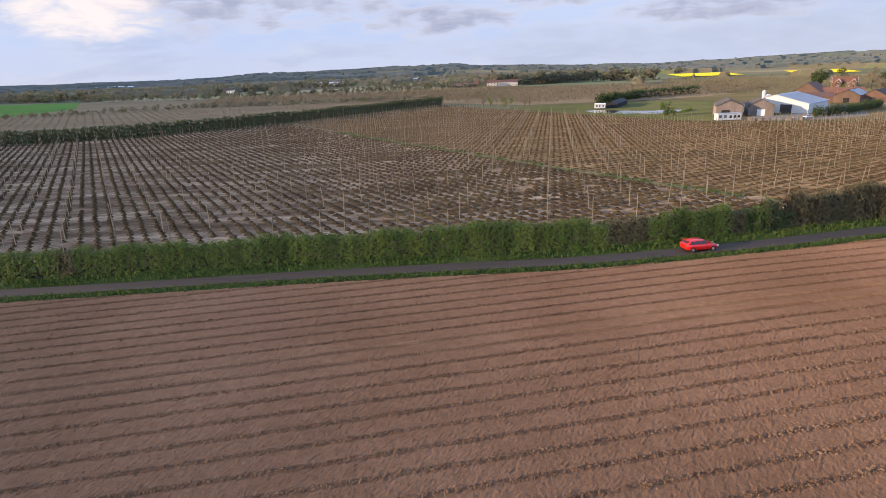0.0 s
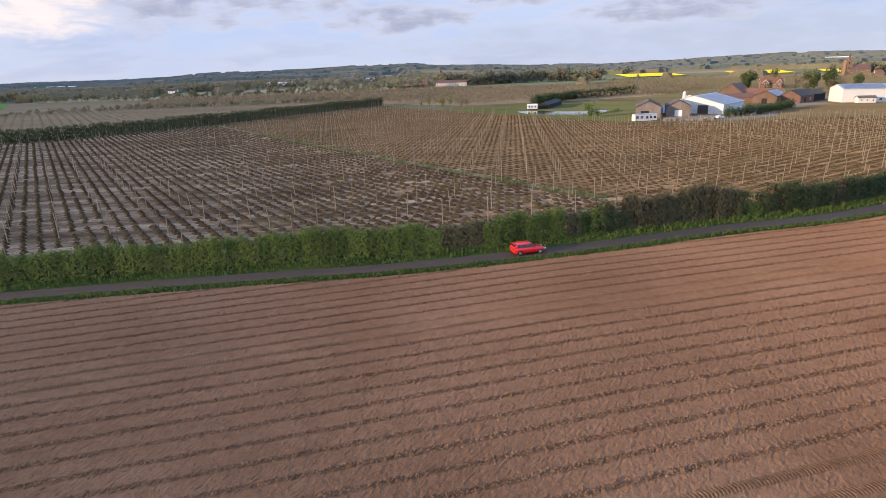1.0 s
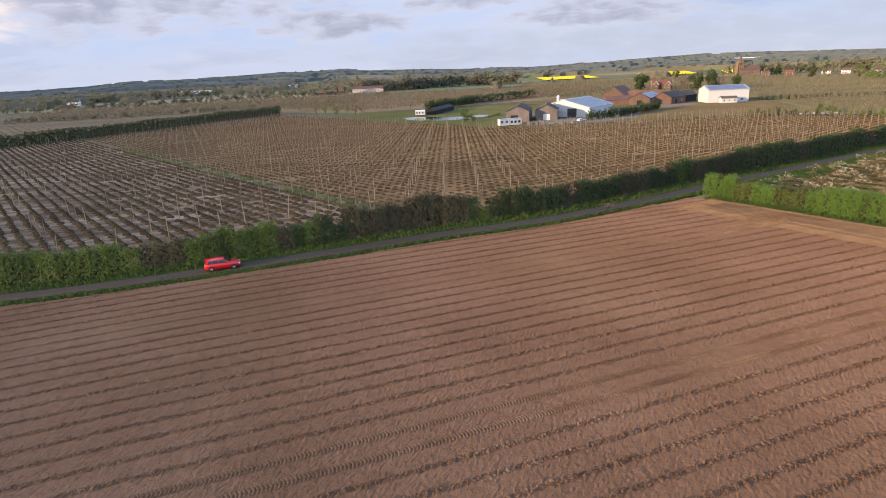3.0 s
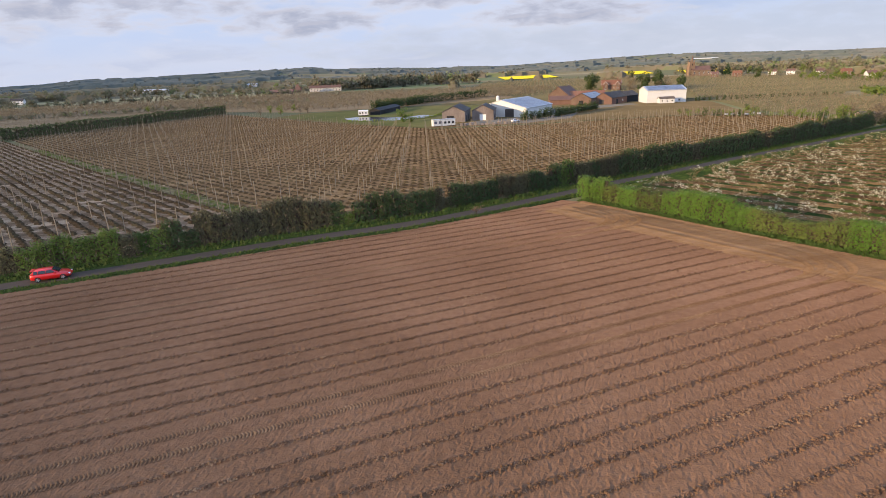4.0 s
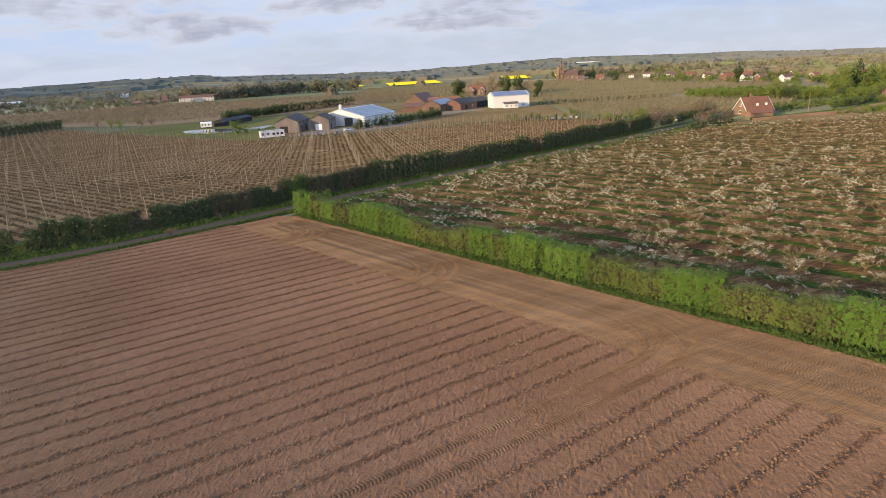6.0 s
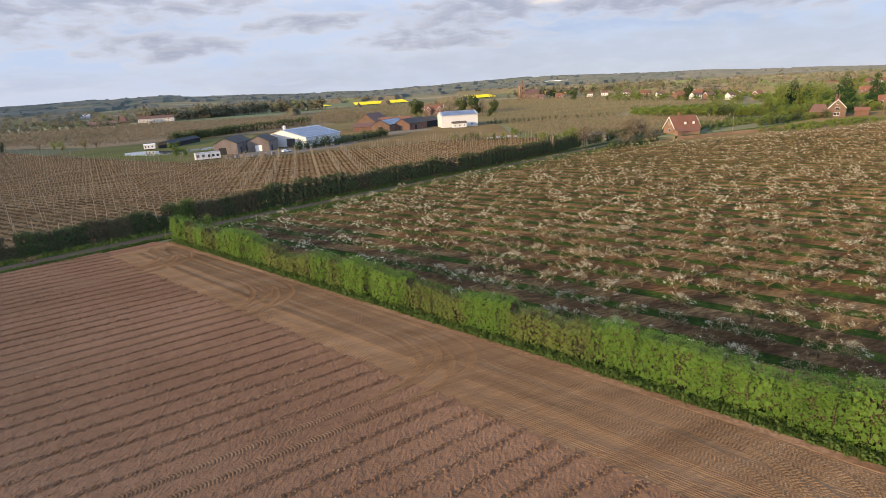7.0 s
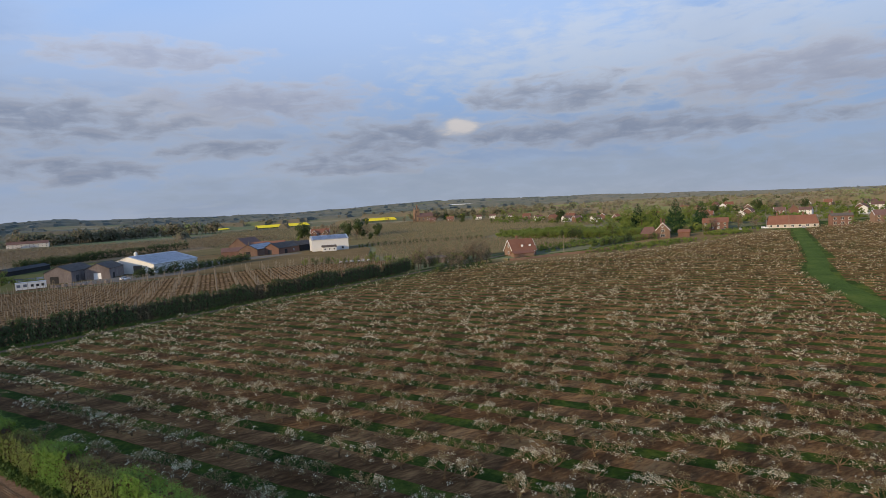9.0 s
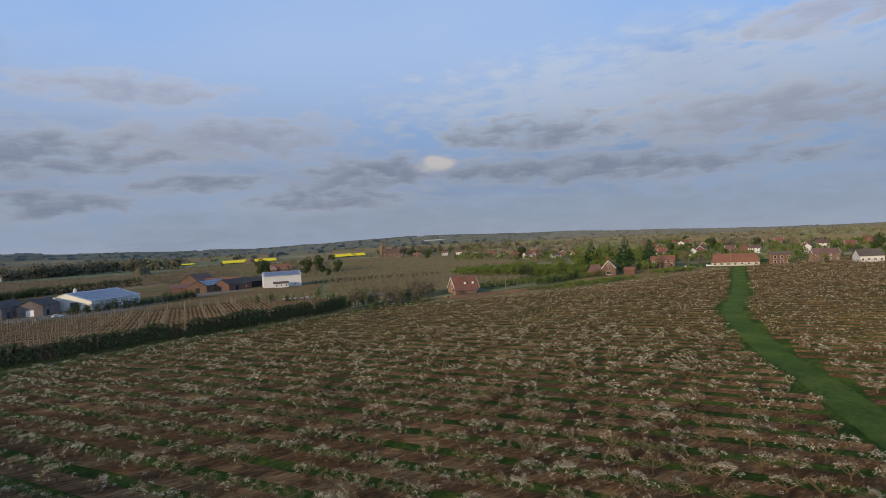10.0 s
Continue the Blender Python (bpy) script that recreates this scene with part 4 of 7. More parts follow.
rng = random.Random(11)
clods = [clod_shape(rng) for _ in range(8)]
places = []
for k in range(-50, 40):
    c0 = rows_n * (ROW_C + ROW_GAP * k)
    tyre = k % 13 in WHEELED
    for _ in range(3700):
        a = rng.uniform(-75, 170)
        p = rows_a * a + c0 + rows_n * rng.gauss(0, 0.17)
        x, y = p
        if y > road_y(x) - 3.6 or to_edge(x, y) < HEAD + rng.uniform(-0.4, 0.5) or y < 20 - 0.23 * x:
            continue
        if noise.noise((a / 5, k * 3.1, 0)) < -0.25 and rng.random() < 0.7:
            continue
        if tyre and rng.random() < 0.85:
            continue
        places.append((rng.randrange(8), x, y, rise(x, y), rng.uniform(0, 6.28), 0.07 + 0.17 * rng.random() ** 2.2, rng.uniform(0.9, 1.5), 0.5))
for _ in range(26000):
    x, y = rng.uniform(-60, 145), rng.uniform(-25, 75)
    if y > road_y(x) - 3.4 or to_edge(x, y) < 0.3 or y < 20 - 0.23 * x:
        continue
    places.append((rng.randrange(8), x, y, rise(x, y), rng.uniform(0, 6.28), 0.05 + 0.13 * rng.random() ** 3, 0.9, 0.5))
for s in np.arange(4, 150, 0.09):
    x, y = edge(float(s), -HEAD - 0.1 + rng.gauss(0, 0.28))
    if y < road_y(x) - 3.4:
        places.append((rng.randrange(8), x, y, rise(x, y), rng.uniform(0, 6.28), 0.07 + 0.2 * rng.random() ** 2.4, 0.9, 0.5))
gather("clods", clods, places, [M["clod"]], "crumbly clods of reddish-brown earth in drilled rows", "soil", rng)

lug = Shape()
lug.face([(-0.22, -0.05, 0.05), (0.22, 0.09, 0.05), (0.22, 0.17, 0.05), (-0.22, 0.04, 0.05)])
lug.face([(-0.24, -0.09, -0.02), (0.24, 0.05, -0.02), (0.22, 0.09, 0.05), (-0.22, -0.05, 0.05)])
lug.face([(0.24, 0.21, -0.02), (-0.24, 0.08, -0.02), (-0.22, 0.04, 0.05), (0.22, 0.17, 0.05)])
lug2 = Shape()
lug2.v, lug2.q, lug2.m, lug2.t = [(-a, b, c) for a, b, c in lug.v], [q[::-1] for q in lug.q], lug.m, lug.t
lugs = [lug.arrays(), lug2.arrays()]
places = []


def wheel_track(line, step=0.24, size=0.84, deep=0.55):
    for i, (x, y, ux, uy) in enumerate(along(line, step)):
        for side in (0, 1):
            d = -0.17 if side == 0 else 0.17
            w = math.atan2(uy, ux) - math.pi / 2
            places.append((side, x - uy * -d, y + ux * -d, rise(x, y) + 0.02, w, size, deep, 0.5))


for o in (0.9, 1.6, 2.4, 3.1, 4.1, 5.0, 6.1):
    wheel_track([edge(s, -o - 0.3 * math.sin(s / 17 + o * 2)) for s in range(3, 150, 4)])
for k in range(-50, 40):
    if k % 13 not in WHEELED:
        continue
    c0 = rows_n * (ROW_C + ROW_GAP * k)
    for o, lag in ((0.9, 1.0), (2.5, 3.0)):
        out = o + (1.6 if k % 13 == 0 else 0)
        # along the row, then round to the left on to the turning strip
        a1 = min(np.arange(-80, 260, 0.25), key=lambda a: abs(to_edge(*(rows_a * a + c0)) - out))
        p0, p1 = rows_a * (a1 - 9.5) + c0, rows_a * a1 + c0
        p2 = p1 - EDGE_D * (9 + lag)
        if p1.y < -70 or p1.y > 66:
            continue
        wheel_track([tuple(p0 * (1 - t) ** 2 + p1 * 2 * t * (1 - t) + p2 * t * t) for t in np.linspace(0, 1, 16)], 0.24, 0.85, 1.0)
gather("turning_marks", lugs, places, [M["headland"]], "chevron tractor tyre marks on the turning strip", "tyre marks", rng)
places = []
for k in range(-50, 40):
    if k % 13 in WHEELED:
        c0 = rows_n * (ROW_C + ROW_GAP * k)
        pts = [tuple(rows_a * a + c0) for a in range(-75, 190, 5)]
        pts = [p for p in pts if p[1] < road_y(p[0]) - 4 and to_edge(*p) > 8 and p[1] > 16 - 0.23 * p[0]]
        if len(pts) > 2:
            wheel_track(pts, 0.24)
gather("tyre_marks", lugs, places, [M["clod"]], "chevron tractor tyre marks pressed in dry soil", "tyre marks", rng)

# ---- grass tufts on the verges ----
rng = random.Random(21)


def tuft_shape(r, n=9):
    s = Shape()
    for _ in range(n):
        a = r.uniform(0, 6.28)
        x, y, h, w = 0.25 * r.gauss(0, 0.6), 0.25 * r.gauss(0, 0.6), r.uniform(0.5, 1.0), 0.05
        ox, oy = math.cos(a), math.sin(a)
        tip = (x + oy * 0.4 * h * r.random(), y + ox * 0.4 * h * r.random(), h)
        s.face([(x - ox * w, y - oy * w, -0.05), (x + ox * w, y + oy * w, -0.05), (tip[0] + ox * 0.02, tip[1], tip[2]), (tip[0] - ox * 0.02, tip[1], tip[2])], 0, 0.4 + 0.4 * r.random())
    return s.arrays()


tufts = [tuft_shape(rng) for _ in range(6)]
places = []
for x, y, ux, uy in along(ROAD, 0.11):
    if not -95 < x < 235:
        continue
    for lo, hi, size in ((1.5, 4.3, 0.5), (-1.45, -3.0, 0.42)):
        d = lo + (hi - lo) * rng.random()
        px, py = x - uy * d, y + ux * d
        if hi < 0 and x > 112 and rng.random() < 0.4:
            continue
        places.append((rng.randrange(6), px, py, rise(px, py), rng.uniform(0, 6.28), size * rng.uniform(0.5, 1.3), 1.0, 0.3 + 0.4 * rng.random()))
for s in np.arange(0, 185, 0.06):
    x, y = edge(float(s), rng.uniform(0.1, 1.6))
    places.append((rng.randrange(6), x, y, rise(x, y), rng.uniform(0, 6.28), rng.uniform(0.2, 0.5), 1.0, 0.1 + 0.4 * rng.random()))
weed_places = []
weeds = []
for _ in range(6):
    wd = Shape()
    for _ in range(16):
        a, d, z = rng.uniform(0, 6.28), rng.uniform(0, 0.45), rng.uniform(0.05, 0.55)
        # upper weed leaves take a paler tone than the low ones
        wd.leaf((d * math.cos(a), d * math.sin(a), z), (math.cos(a), math.sin(a), 0.8), 0.3, rng, 0, 0.3 + 0.5 * z, 0.7)
    weeds.append(wd.arrays())
for x, y, ux, uy in along(ROAD, 0.3):
    if not -95 < x < 200:
        continue
    for lo, hi, size in ((3.0, 4.6, 0.9), (-1.9, -3.15, 0.62)):
        d = lo + (hi - lo) * rng.random()
        px, py = x - uy * d, y + ux * d
        if noise.noise((px / 3, py / 3, 6)) < -0.12:
            continue
        weed_places.append((rng.randrange(6), px, py, rise(px, py), rng.uniform(0, 6.28), size * rng.uniform(0.5, 1.3), 1.0, rng.uniform(0.3, 0.65)))
for s in np.arange(0, 160, 0.10):
    x, y = edge(float(s), rng.uniform(0.3, 1.5))
    weed_places.append((rng.randrange(6), x, y, rise(x, y), rng.uniform(0, 6.28), rng.uniform(0.35, 0.9), 1.0, rng.uniform(0.35, 0.7)))
gather("verge_weeds", weeds, weed_places, [M["leaf_green"]], "nettles and low weeds at the hedge foot", "weeds", rng)
gather("verge_grass", tufts, places, [M["blade"]], "long tufts of rough verge grass", "grass", rng)

# ---- hop garden: plants and poles ----
rng = random.Random(31)


def mound_shape(r):
    s = Shape()
    n = 6
    ring = [[(1.7 * rad * (1 + 0.25 * r.uniform(-1, 1)) * math.cos(6.283 * i / n), rad * (1 + 0.25 * r.uniform(-1, 1)) * math.sin(6.283 * i / n), z + 0.05 * r.uniform(-1, 1)) for i in range(n)] for rad, z in ((0.62, -0.05), (0.42, 0.22), (0.12, 0.33))]
    for a, b in zip(ring, ring[1:]):
        for i in range(n):
            s.face([a[i], a[(i + 1) % n], b[(i + 1) % n], b[i]])
    for _ in range(4):
        a, d = r.uniform(0, 6.28), r.uniform(0, 0.45)
        s.leaf((d * math.cos(a), d * math.sin(a), r.uniform(0.15, 0.5)), (math.cos(a), math.sin(a), 0.6), 0.3, r, 0, 0.5, 0.8)
    return s.arrays()


mounds = [mound_shape(rng) for _ in range(6)]
low_mounds = []
for _ in range(4):
    lm = Shape()
    for k in range(4):
        a, b = 1.571 * k, 1.571 * (k + 1)
        lm.face([(1.0 * math.cos(a), 0.55 * math.sin(a), -0.05), (1.0 * math.cos(b), 0.55 * math.sin(b), -0.05), (0.4 * math.cos(b), 0.2 * math.sin(b), 0.3), (0.4 * math.cos(a), 0.2 * math.sin(a), 0.3 + rng.uniform(-0.05, 0.08))])
    low_mounds.append(lm.arrays())
places, pole_spots = [], []
STEP, ALONG = 2.2, 2.47
for i in range(-120, 160):
    for j in range(-55, 170):
        p = STRIP0 + STRIP_B * (i * STEP) + STRIP_A * (j * ALONG)
        x, y = p
        if not inside(HOP, x, y) or y < road_y(x) + 9 or x < -260:
            continue
        if -1.1 < across_strip(x, y) < 1.4:
            continue
        if rng.random() < 0.97:
            places.append((rng.randrange(6) if math.hypot(x - 60, y - 60) < 95 else 6 + rng.randrange(4), x + rng.uniform(-0.15, 0.15), y + rng.uniform(-0.15, 0.15), rise(x, y), math.atan2(STRIP_A.y, STRIP_A.x) + rng.gauss(0, 0.12), rng.uniform(0.75, 1.05) if across_strip(x, y) > 0 else rng.uniform(1.0, 1.3), rng.uniform(0.8, 1.1), 0.5))
        brown = across_strip(x, y) > 0
        if (j - i) % 4 == 2 and i % ((1 if x > 125 else 2) if brown else 3) == 0 and rng.random() < 0.92:
            pole_spots.append((x + 0.4 + rng.uniform(-0.15, 0.15), y + rng.uniform(-0.2, 0.2), brown))
track_tufts = [(rng.randrange(6), *(STRIP0 + STRIP_A * rng.uniform(-40, 150) + STRIP_B * rng.gauss(0.1, 1.2)), 0.0, rng.uniform(0, 6.28), rng.uniform(0.25, 0.7), 0.8, rng.uniform(0.3, 0.8)) for _ in range(2600)]
track_tufts = [(k, x, y, rise(x, y), w, s, h, t) for k, x, y, z, w, s, h, t in track_tufts if noise.noise((x / 5, y / 5, 2)) > -0.15 and y > road_y(x) + 8]
gather("track_grass", tufts, track_tufts, [M["blade"]], "patchy grass tufts on the worn track", "grass", rng)
gather("hop_plants", mounds + low_mounds, places, [M["mound"]], "rows of dark dormant hop hills", "hop plants", rng)

# stout end posts on both sides of the track
for k in range(-26, 60, 2):
    for side in (-1.9,):
        p = STRIP0 + STRIP_A * (k * 2.44) + STRIP_B * side
        if p.y > road_y(p.x) + 7 and rng.random() < 0.8:
            pole_spots.append((p.x + rng.uniform(-0.2, 0.2), p.y + rng.uniform(-0.2, 0.2), True))

# more poles line the outer rows by hedges and yard
for line, step in ((offset(BACK, -5.0), 4.4), ([(118, 232), (160, 225), (232, 226), (264, 198), (256, 178), (236, 152)], 4.0)):
    for x, y, ux, uy in along(line, step):
        if inside(HOP, x, y):
            pole_spots.append((x, y, True))


def pole_shape(r, sides):
    s = Shape()
    h = r.uniform(3.9, 4.8)
    lean = (r.gauss(0, 0.22), r.gauss(0, 0.22))
    bend = (lean[0] * 0.5 + r.gauss(0, 0.05), lean[1] * 0.5 + r.gauss(0, 0.05))
    s.tube((0, 0, -0.4), (bend[0], bend[1], h / 2), 0.09, 0.078, sides, cap=False)
    s.tube((bend[0], bend[1], h / 2), (lean[0], lean[1], h), 0.078, 0.06, sides)
    return s


pole_shapes = [pole_shape(rng, 4) for _ in range(10)]
pole_meshes = [s.mesh("hop_pole", [M["pole"]]) for s in pole_shapes]
pole_spots.sort(key=lambda p: math.hypot(p[0] - 60, p[1] - 70))
for x, y, brown in pole_spots[:290]:
    ob = new("hop_pole", rng.choice(pole_meshes))
    ob.matrix_basis = Matrix.Translation((x, y, rise(x, y))) @ Matrix.Rotation(rng.uniform(0, 6.28), 4, "Z") @ Matrix.Rotation(rng.gauss(0, 0.03), 4, "X")
    tagged(ob, "weathered leaning wooden hop pole", "pole", "hop garden poles")
gather("hop_poles_far", [s.arrays() for s in pole_shapes], [(rng.randrange(10), x, y, rise(x, y), rng.uniform(0, 6.28), rng.uniform(0.8, 1.02), 1.0, 0.5) for x, y, b in pole_spots[290:]], [M["pole"]], "weathered wooden hop poles in rows", "poles", rng)

# ---- orchard ----
rng = random.Random(41)
ORCH_N = Vector((-ORCH_D.y, ORCH_D.x, 0))
ROWS_AT, TREES_AT = 4.83, 3.5


def path_gap(x, y):
    best = 1e9
    for (x0, y0), (x1, y1) in zip(PATH_LINE, PATH_LINE[1:]):
        dx, dy = x1 - x0, y1 - y0
        t = max(0, min(1, ((x - x0) * dx + (y - y0) * dy) / (dx * dx + dy * dy)))
        best = min(best, math.hypot(x - x0 - t * dx, y - y0 - t * dy))
    return best


def fruit_tree(seed, bloom, tufts_n, twigs, leaves, size, plain=False):
    """A low spreading fruit tree: a short trunk, open limbs, and sprays of twigs with blossom or young leaf at their ends."""
    r = random.Random(seed)
    wood, crown = Shape(), Shape()
    h = r.uniform(0.5, 0.75)
    wood.tube((0, 0, -0.2), (r.gauss(0, 0.05), r.gauss(0, 0.05), h), 0.12, 0.09, 5, cap=False)
    limbs = []
    n = r.randint(5, 7)
    for i in range(n):
        a = 6.283 * i / n + r.uniform(-0.35, 0.35)
        p0 = Vector((0, 0, h - 0.05))
        p1 = p0 + Vector((math.cos(a) * r.uniform(0.4, 0.8), math.sin(a) * r.uniform(0.4, 0.8), r.uniform(0.3, 0.6)))
        p2 = p1 + Vector((math.cos(a + 0.3) * r.uniform(0.4, 0.9), math.sin(a + 0.3) * r.uniform(0.4, 0.9), r.uniform(0.2, 0.6)))
        if plain:
            wood.tube(p0, p2, 0.06, 0.03, 3, cap=False)
        else:
            wood.tube(p0, p1, 0.07, 0.045, 4, cap=False)
            wood.tube(p1, p2, 0.045, 0.02, 3)
        limbs += [p1, p1.lerp(p2, 0.5), p2]
    sprays = []
    for _ in range(tufts_n):
        a, d = r.uniform(0, 6.283), 1.75 * math.sqrt(r.random())
        c = Vector((d * math.cos(a), d * math.sin(a), 1.25 + 0.75 * (1 - (d / 1.8) ** 2) + r.gauss(0, 0.22)))
        root = min(limbs, key=lambda q: (q - c).length)
        if not plain:
            wood.tube(root, c, 0.025, 0.010, 3)
        sprays.append((c, root, r.random() < bloom))
    for _ in range(twigs):
        c, root, _f = r.choice(sprays)
        p = c.lerp(root, r.uniform(0.0, 0.6))
        wood.tube(p, p + Vector((r.gauss(0, 0.26), r.gauss(0, 0.26), r.gauss(0.12, 0.2))), 0.016, 0.007, 3)
    for _ in range(leaves):
        c, root, flowering = r.choice(sprays)
        p = c + Vector((r.gauss(0, 0.16), r.gauss(0, 0.16), r.gauss(0, 0.12)))
        white = r.random() < (0.75 if flowering else 0.05)
        crown.leaf(p, (r.gauss(0, 0.5), r.gauss(0, 0.5), 1), size * r.uniform(0.6, 1.2) * (0.95 if white else 0.85), r, 0 if white else 1, r.uniform(0.2, 0.9), 0.7)
    return wood, crown


spots = []
for i in range(0, 110):
    for j in range(-95, 76):
        p = Vector((157.6, -1.0, 0)) + ORCH_N * ((i - 9) * ROWS_AT) + ORCH_D * (j * TREES_AT)
        p += ORCH_D * (1.3 * math.sin(i * 2.4) + rng.gauss(0, 0.5))
        x, y = p.x + rng.gauss(0, 0.25), p.y + rng.gauss(0, 0.25)
        if rng.random() < 0.06 or not inside(TREE_LINE, x, y) or to_edge(x, y) > -6.0 or y > road_y(x) - 4.6 or path_gap(x, y) < 4.2 or y < -95 or x > 590:
            continue
        spots.append((x, y, math.hypot(x - 150, y + 20)))
spots.sort(key=lambda s: s[2])
near_trees = []
for k in range(9):
    wood, crown = fruit_tree(100 + k, (0.45, 0.25, 0.65, 0.12, 0.3, 0.5, 0.2, 0.06, 0.38)[k], 30, 120, (600, 470, 680, 400, 520, 640, 430, 370, 560)[k], 0.16)
    near_trees.append((wood.mesh("trunk", [M["fruit_twig"]]), crown.mesh("crown", [M["blossom"], M["young_leaf"]])))
LABELS = ("small open fruit tree with scattered white blossom", "small open fruit tree thick with white blossom", "small open fruit tree with brown twigs and few blossoms")
for x, y, d in spots[:300]:
    k = rng.randrange(9)
    tree = new("fruit_tree", near_trees[k][0])
    tree.matrix_basis = Matrix.Translation((x, y, rise(x, y))) @ Matrix.Rotation(rng.uniform(0, 6.28), 4, "Z") @ Matrix.Diagonal((rng.uniform(0.74, 1.1), rng.uniform(0.74, 1.1), rng.uniform(0.64, 0.9), 1))
    tagged(tree, LABELS[1 if k in (0, 2, 5, 8) else 2 if k in (3, 7) else 0], "fruit tree", "orchard trees")
    cr = new("crown", near_trees[k][1])
    cr.parent = tree
mids, fars = [], []
for k in range(8):
    wood, crown = fruit_tree(200 + k, (0.45, 0.3, 0.6, 0.15, 0.35, 0.5, 0.25, 0.1)[k], 20, 28, (260, 215, 290, 180, 240, 270, 205, 165)[k], 0.225)
    crown.m = [m + 1 for m in crown.m]
    for shape in (crown,):
        b = len(wood.v)
        wood.v += shape.v
        wood.t += shape.t
        wood.q += [tuple(i + b for i in q) for q in shape.q]
        wood.m += shape.m
    mids.append(wood.arrays())
for k in range(8):
    wood, crown = fruit_tree(300 + k, (0.4, 0.3, 0.5, 0.15, 0.3, 0.4, 0.22, 0.12)[k], 12, 8, 60, 0.33, True)
    crown.m = [m + 1 for m in crown.m]
    b = len(wood.v)
    wood.v += crown.v
    wood.t += crown.t
    wood.q += [tuple(i + b for i in q) for q in crown.q]
    wood.m += crown.m
    fars.append(wood.arrays())
TREE_MATS = [M["fruit_twig"], M["blossom"], M["young_leaf"]]
gather("orchard_trees", mids, [(rng.randrange(8), x, y, rise(x, y), rng.uniform(0, 6.28), rng.uniform(0.7, 1.05), rng.uniform(0.68, 0.92), rng.uniform(0.4, 0.65)) for x, y, d in spots[300:1200]], TREE_MATS, "orchard rows of blossoming fruit trees", "fruit trees", rng)
gather("orchard_trees_far", fars, [(rng.randrange(8), x, y, rise(x, y), rng.uniform(0, 6.28), rng.uniform(0.8, 1.15), rng.uniform(0.65, 0.9), rng.uniform(0.35, 0.65)) for x, y, d in spots[1200:]], TREE_MATS, "distant orchard rows of brown fruit trees", "fruit trees", rng)
# bare soil strips under the tree rows
for i in range(0, 110):
    strips = Shape()
    base = Vector((157.6, -1.0, 0)) + ORCH_N * ((i - 9) * ROWS_AT)
    for j in range(-120, 90):
        a, b = base + ORCH_D * (j * 3.0), base + ORCH_D * (j * 3.0 + 3.0)
        ok = all(inside(TREE_LINE, p.x, p.y) and to_edge(p.x, p.y) < -6.5 and p.y < road_y(p.x) - 5 and path_gap(p.x, p.y) > 2.7 and p.y > -150 for p in (a, b))
        if not ok:
            continue
        wa, wb = 1.45 + 0.3 * noise.noise((a.x / 4, a.y / 4, 1)), 1.45 + 0.3 * noise.noise((b.x / 4, b.y / 4, 1))
        va, vb = 1.45 + 0.3 * noise.noise((a.x / 4, a.y / 4, 7)), 1.45 + 0.3 * noise.noise((b.x / 4, b.y / 4, 7))
        pts = [a + ORCH_N * -va, b + ORCH_N * -vb, b + ORCH_N * wb, a + ORCH_N * wa]
        strips.face([(p.x, p.y, rise(p.x, p.y) + 0.04) for p in reversed(pts)])
    if strips.v:
        me = strips.mesh("bare_strip", [M["orchard_soil"]])
        if me.polygons[0].normal.z < 0:
            me.flip_normals()
        tagged(new("bare_strip", me), "bare reddish weed-free strip under a tree row", "orchard floor", "bare strips", kind="structure")
pl = smooth_line(PATH_LINE, 5)
ribbon("grass_path", offset(pl, 2.75), offset(pl, -2.75), M["path_grass"], 0.05, "bright green mown grass path through the orchard", "path")


# ---- buildings ----
def turned(x, y, az, z=None):
    """A pose on the ground whose local x axis points az degrees east of north."""
    return Matrix.Translation((x, y, rise(x, y) if z is None else z)) @ Matrix.Rotation(radians(90 - az), 4, "Z")


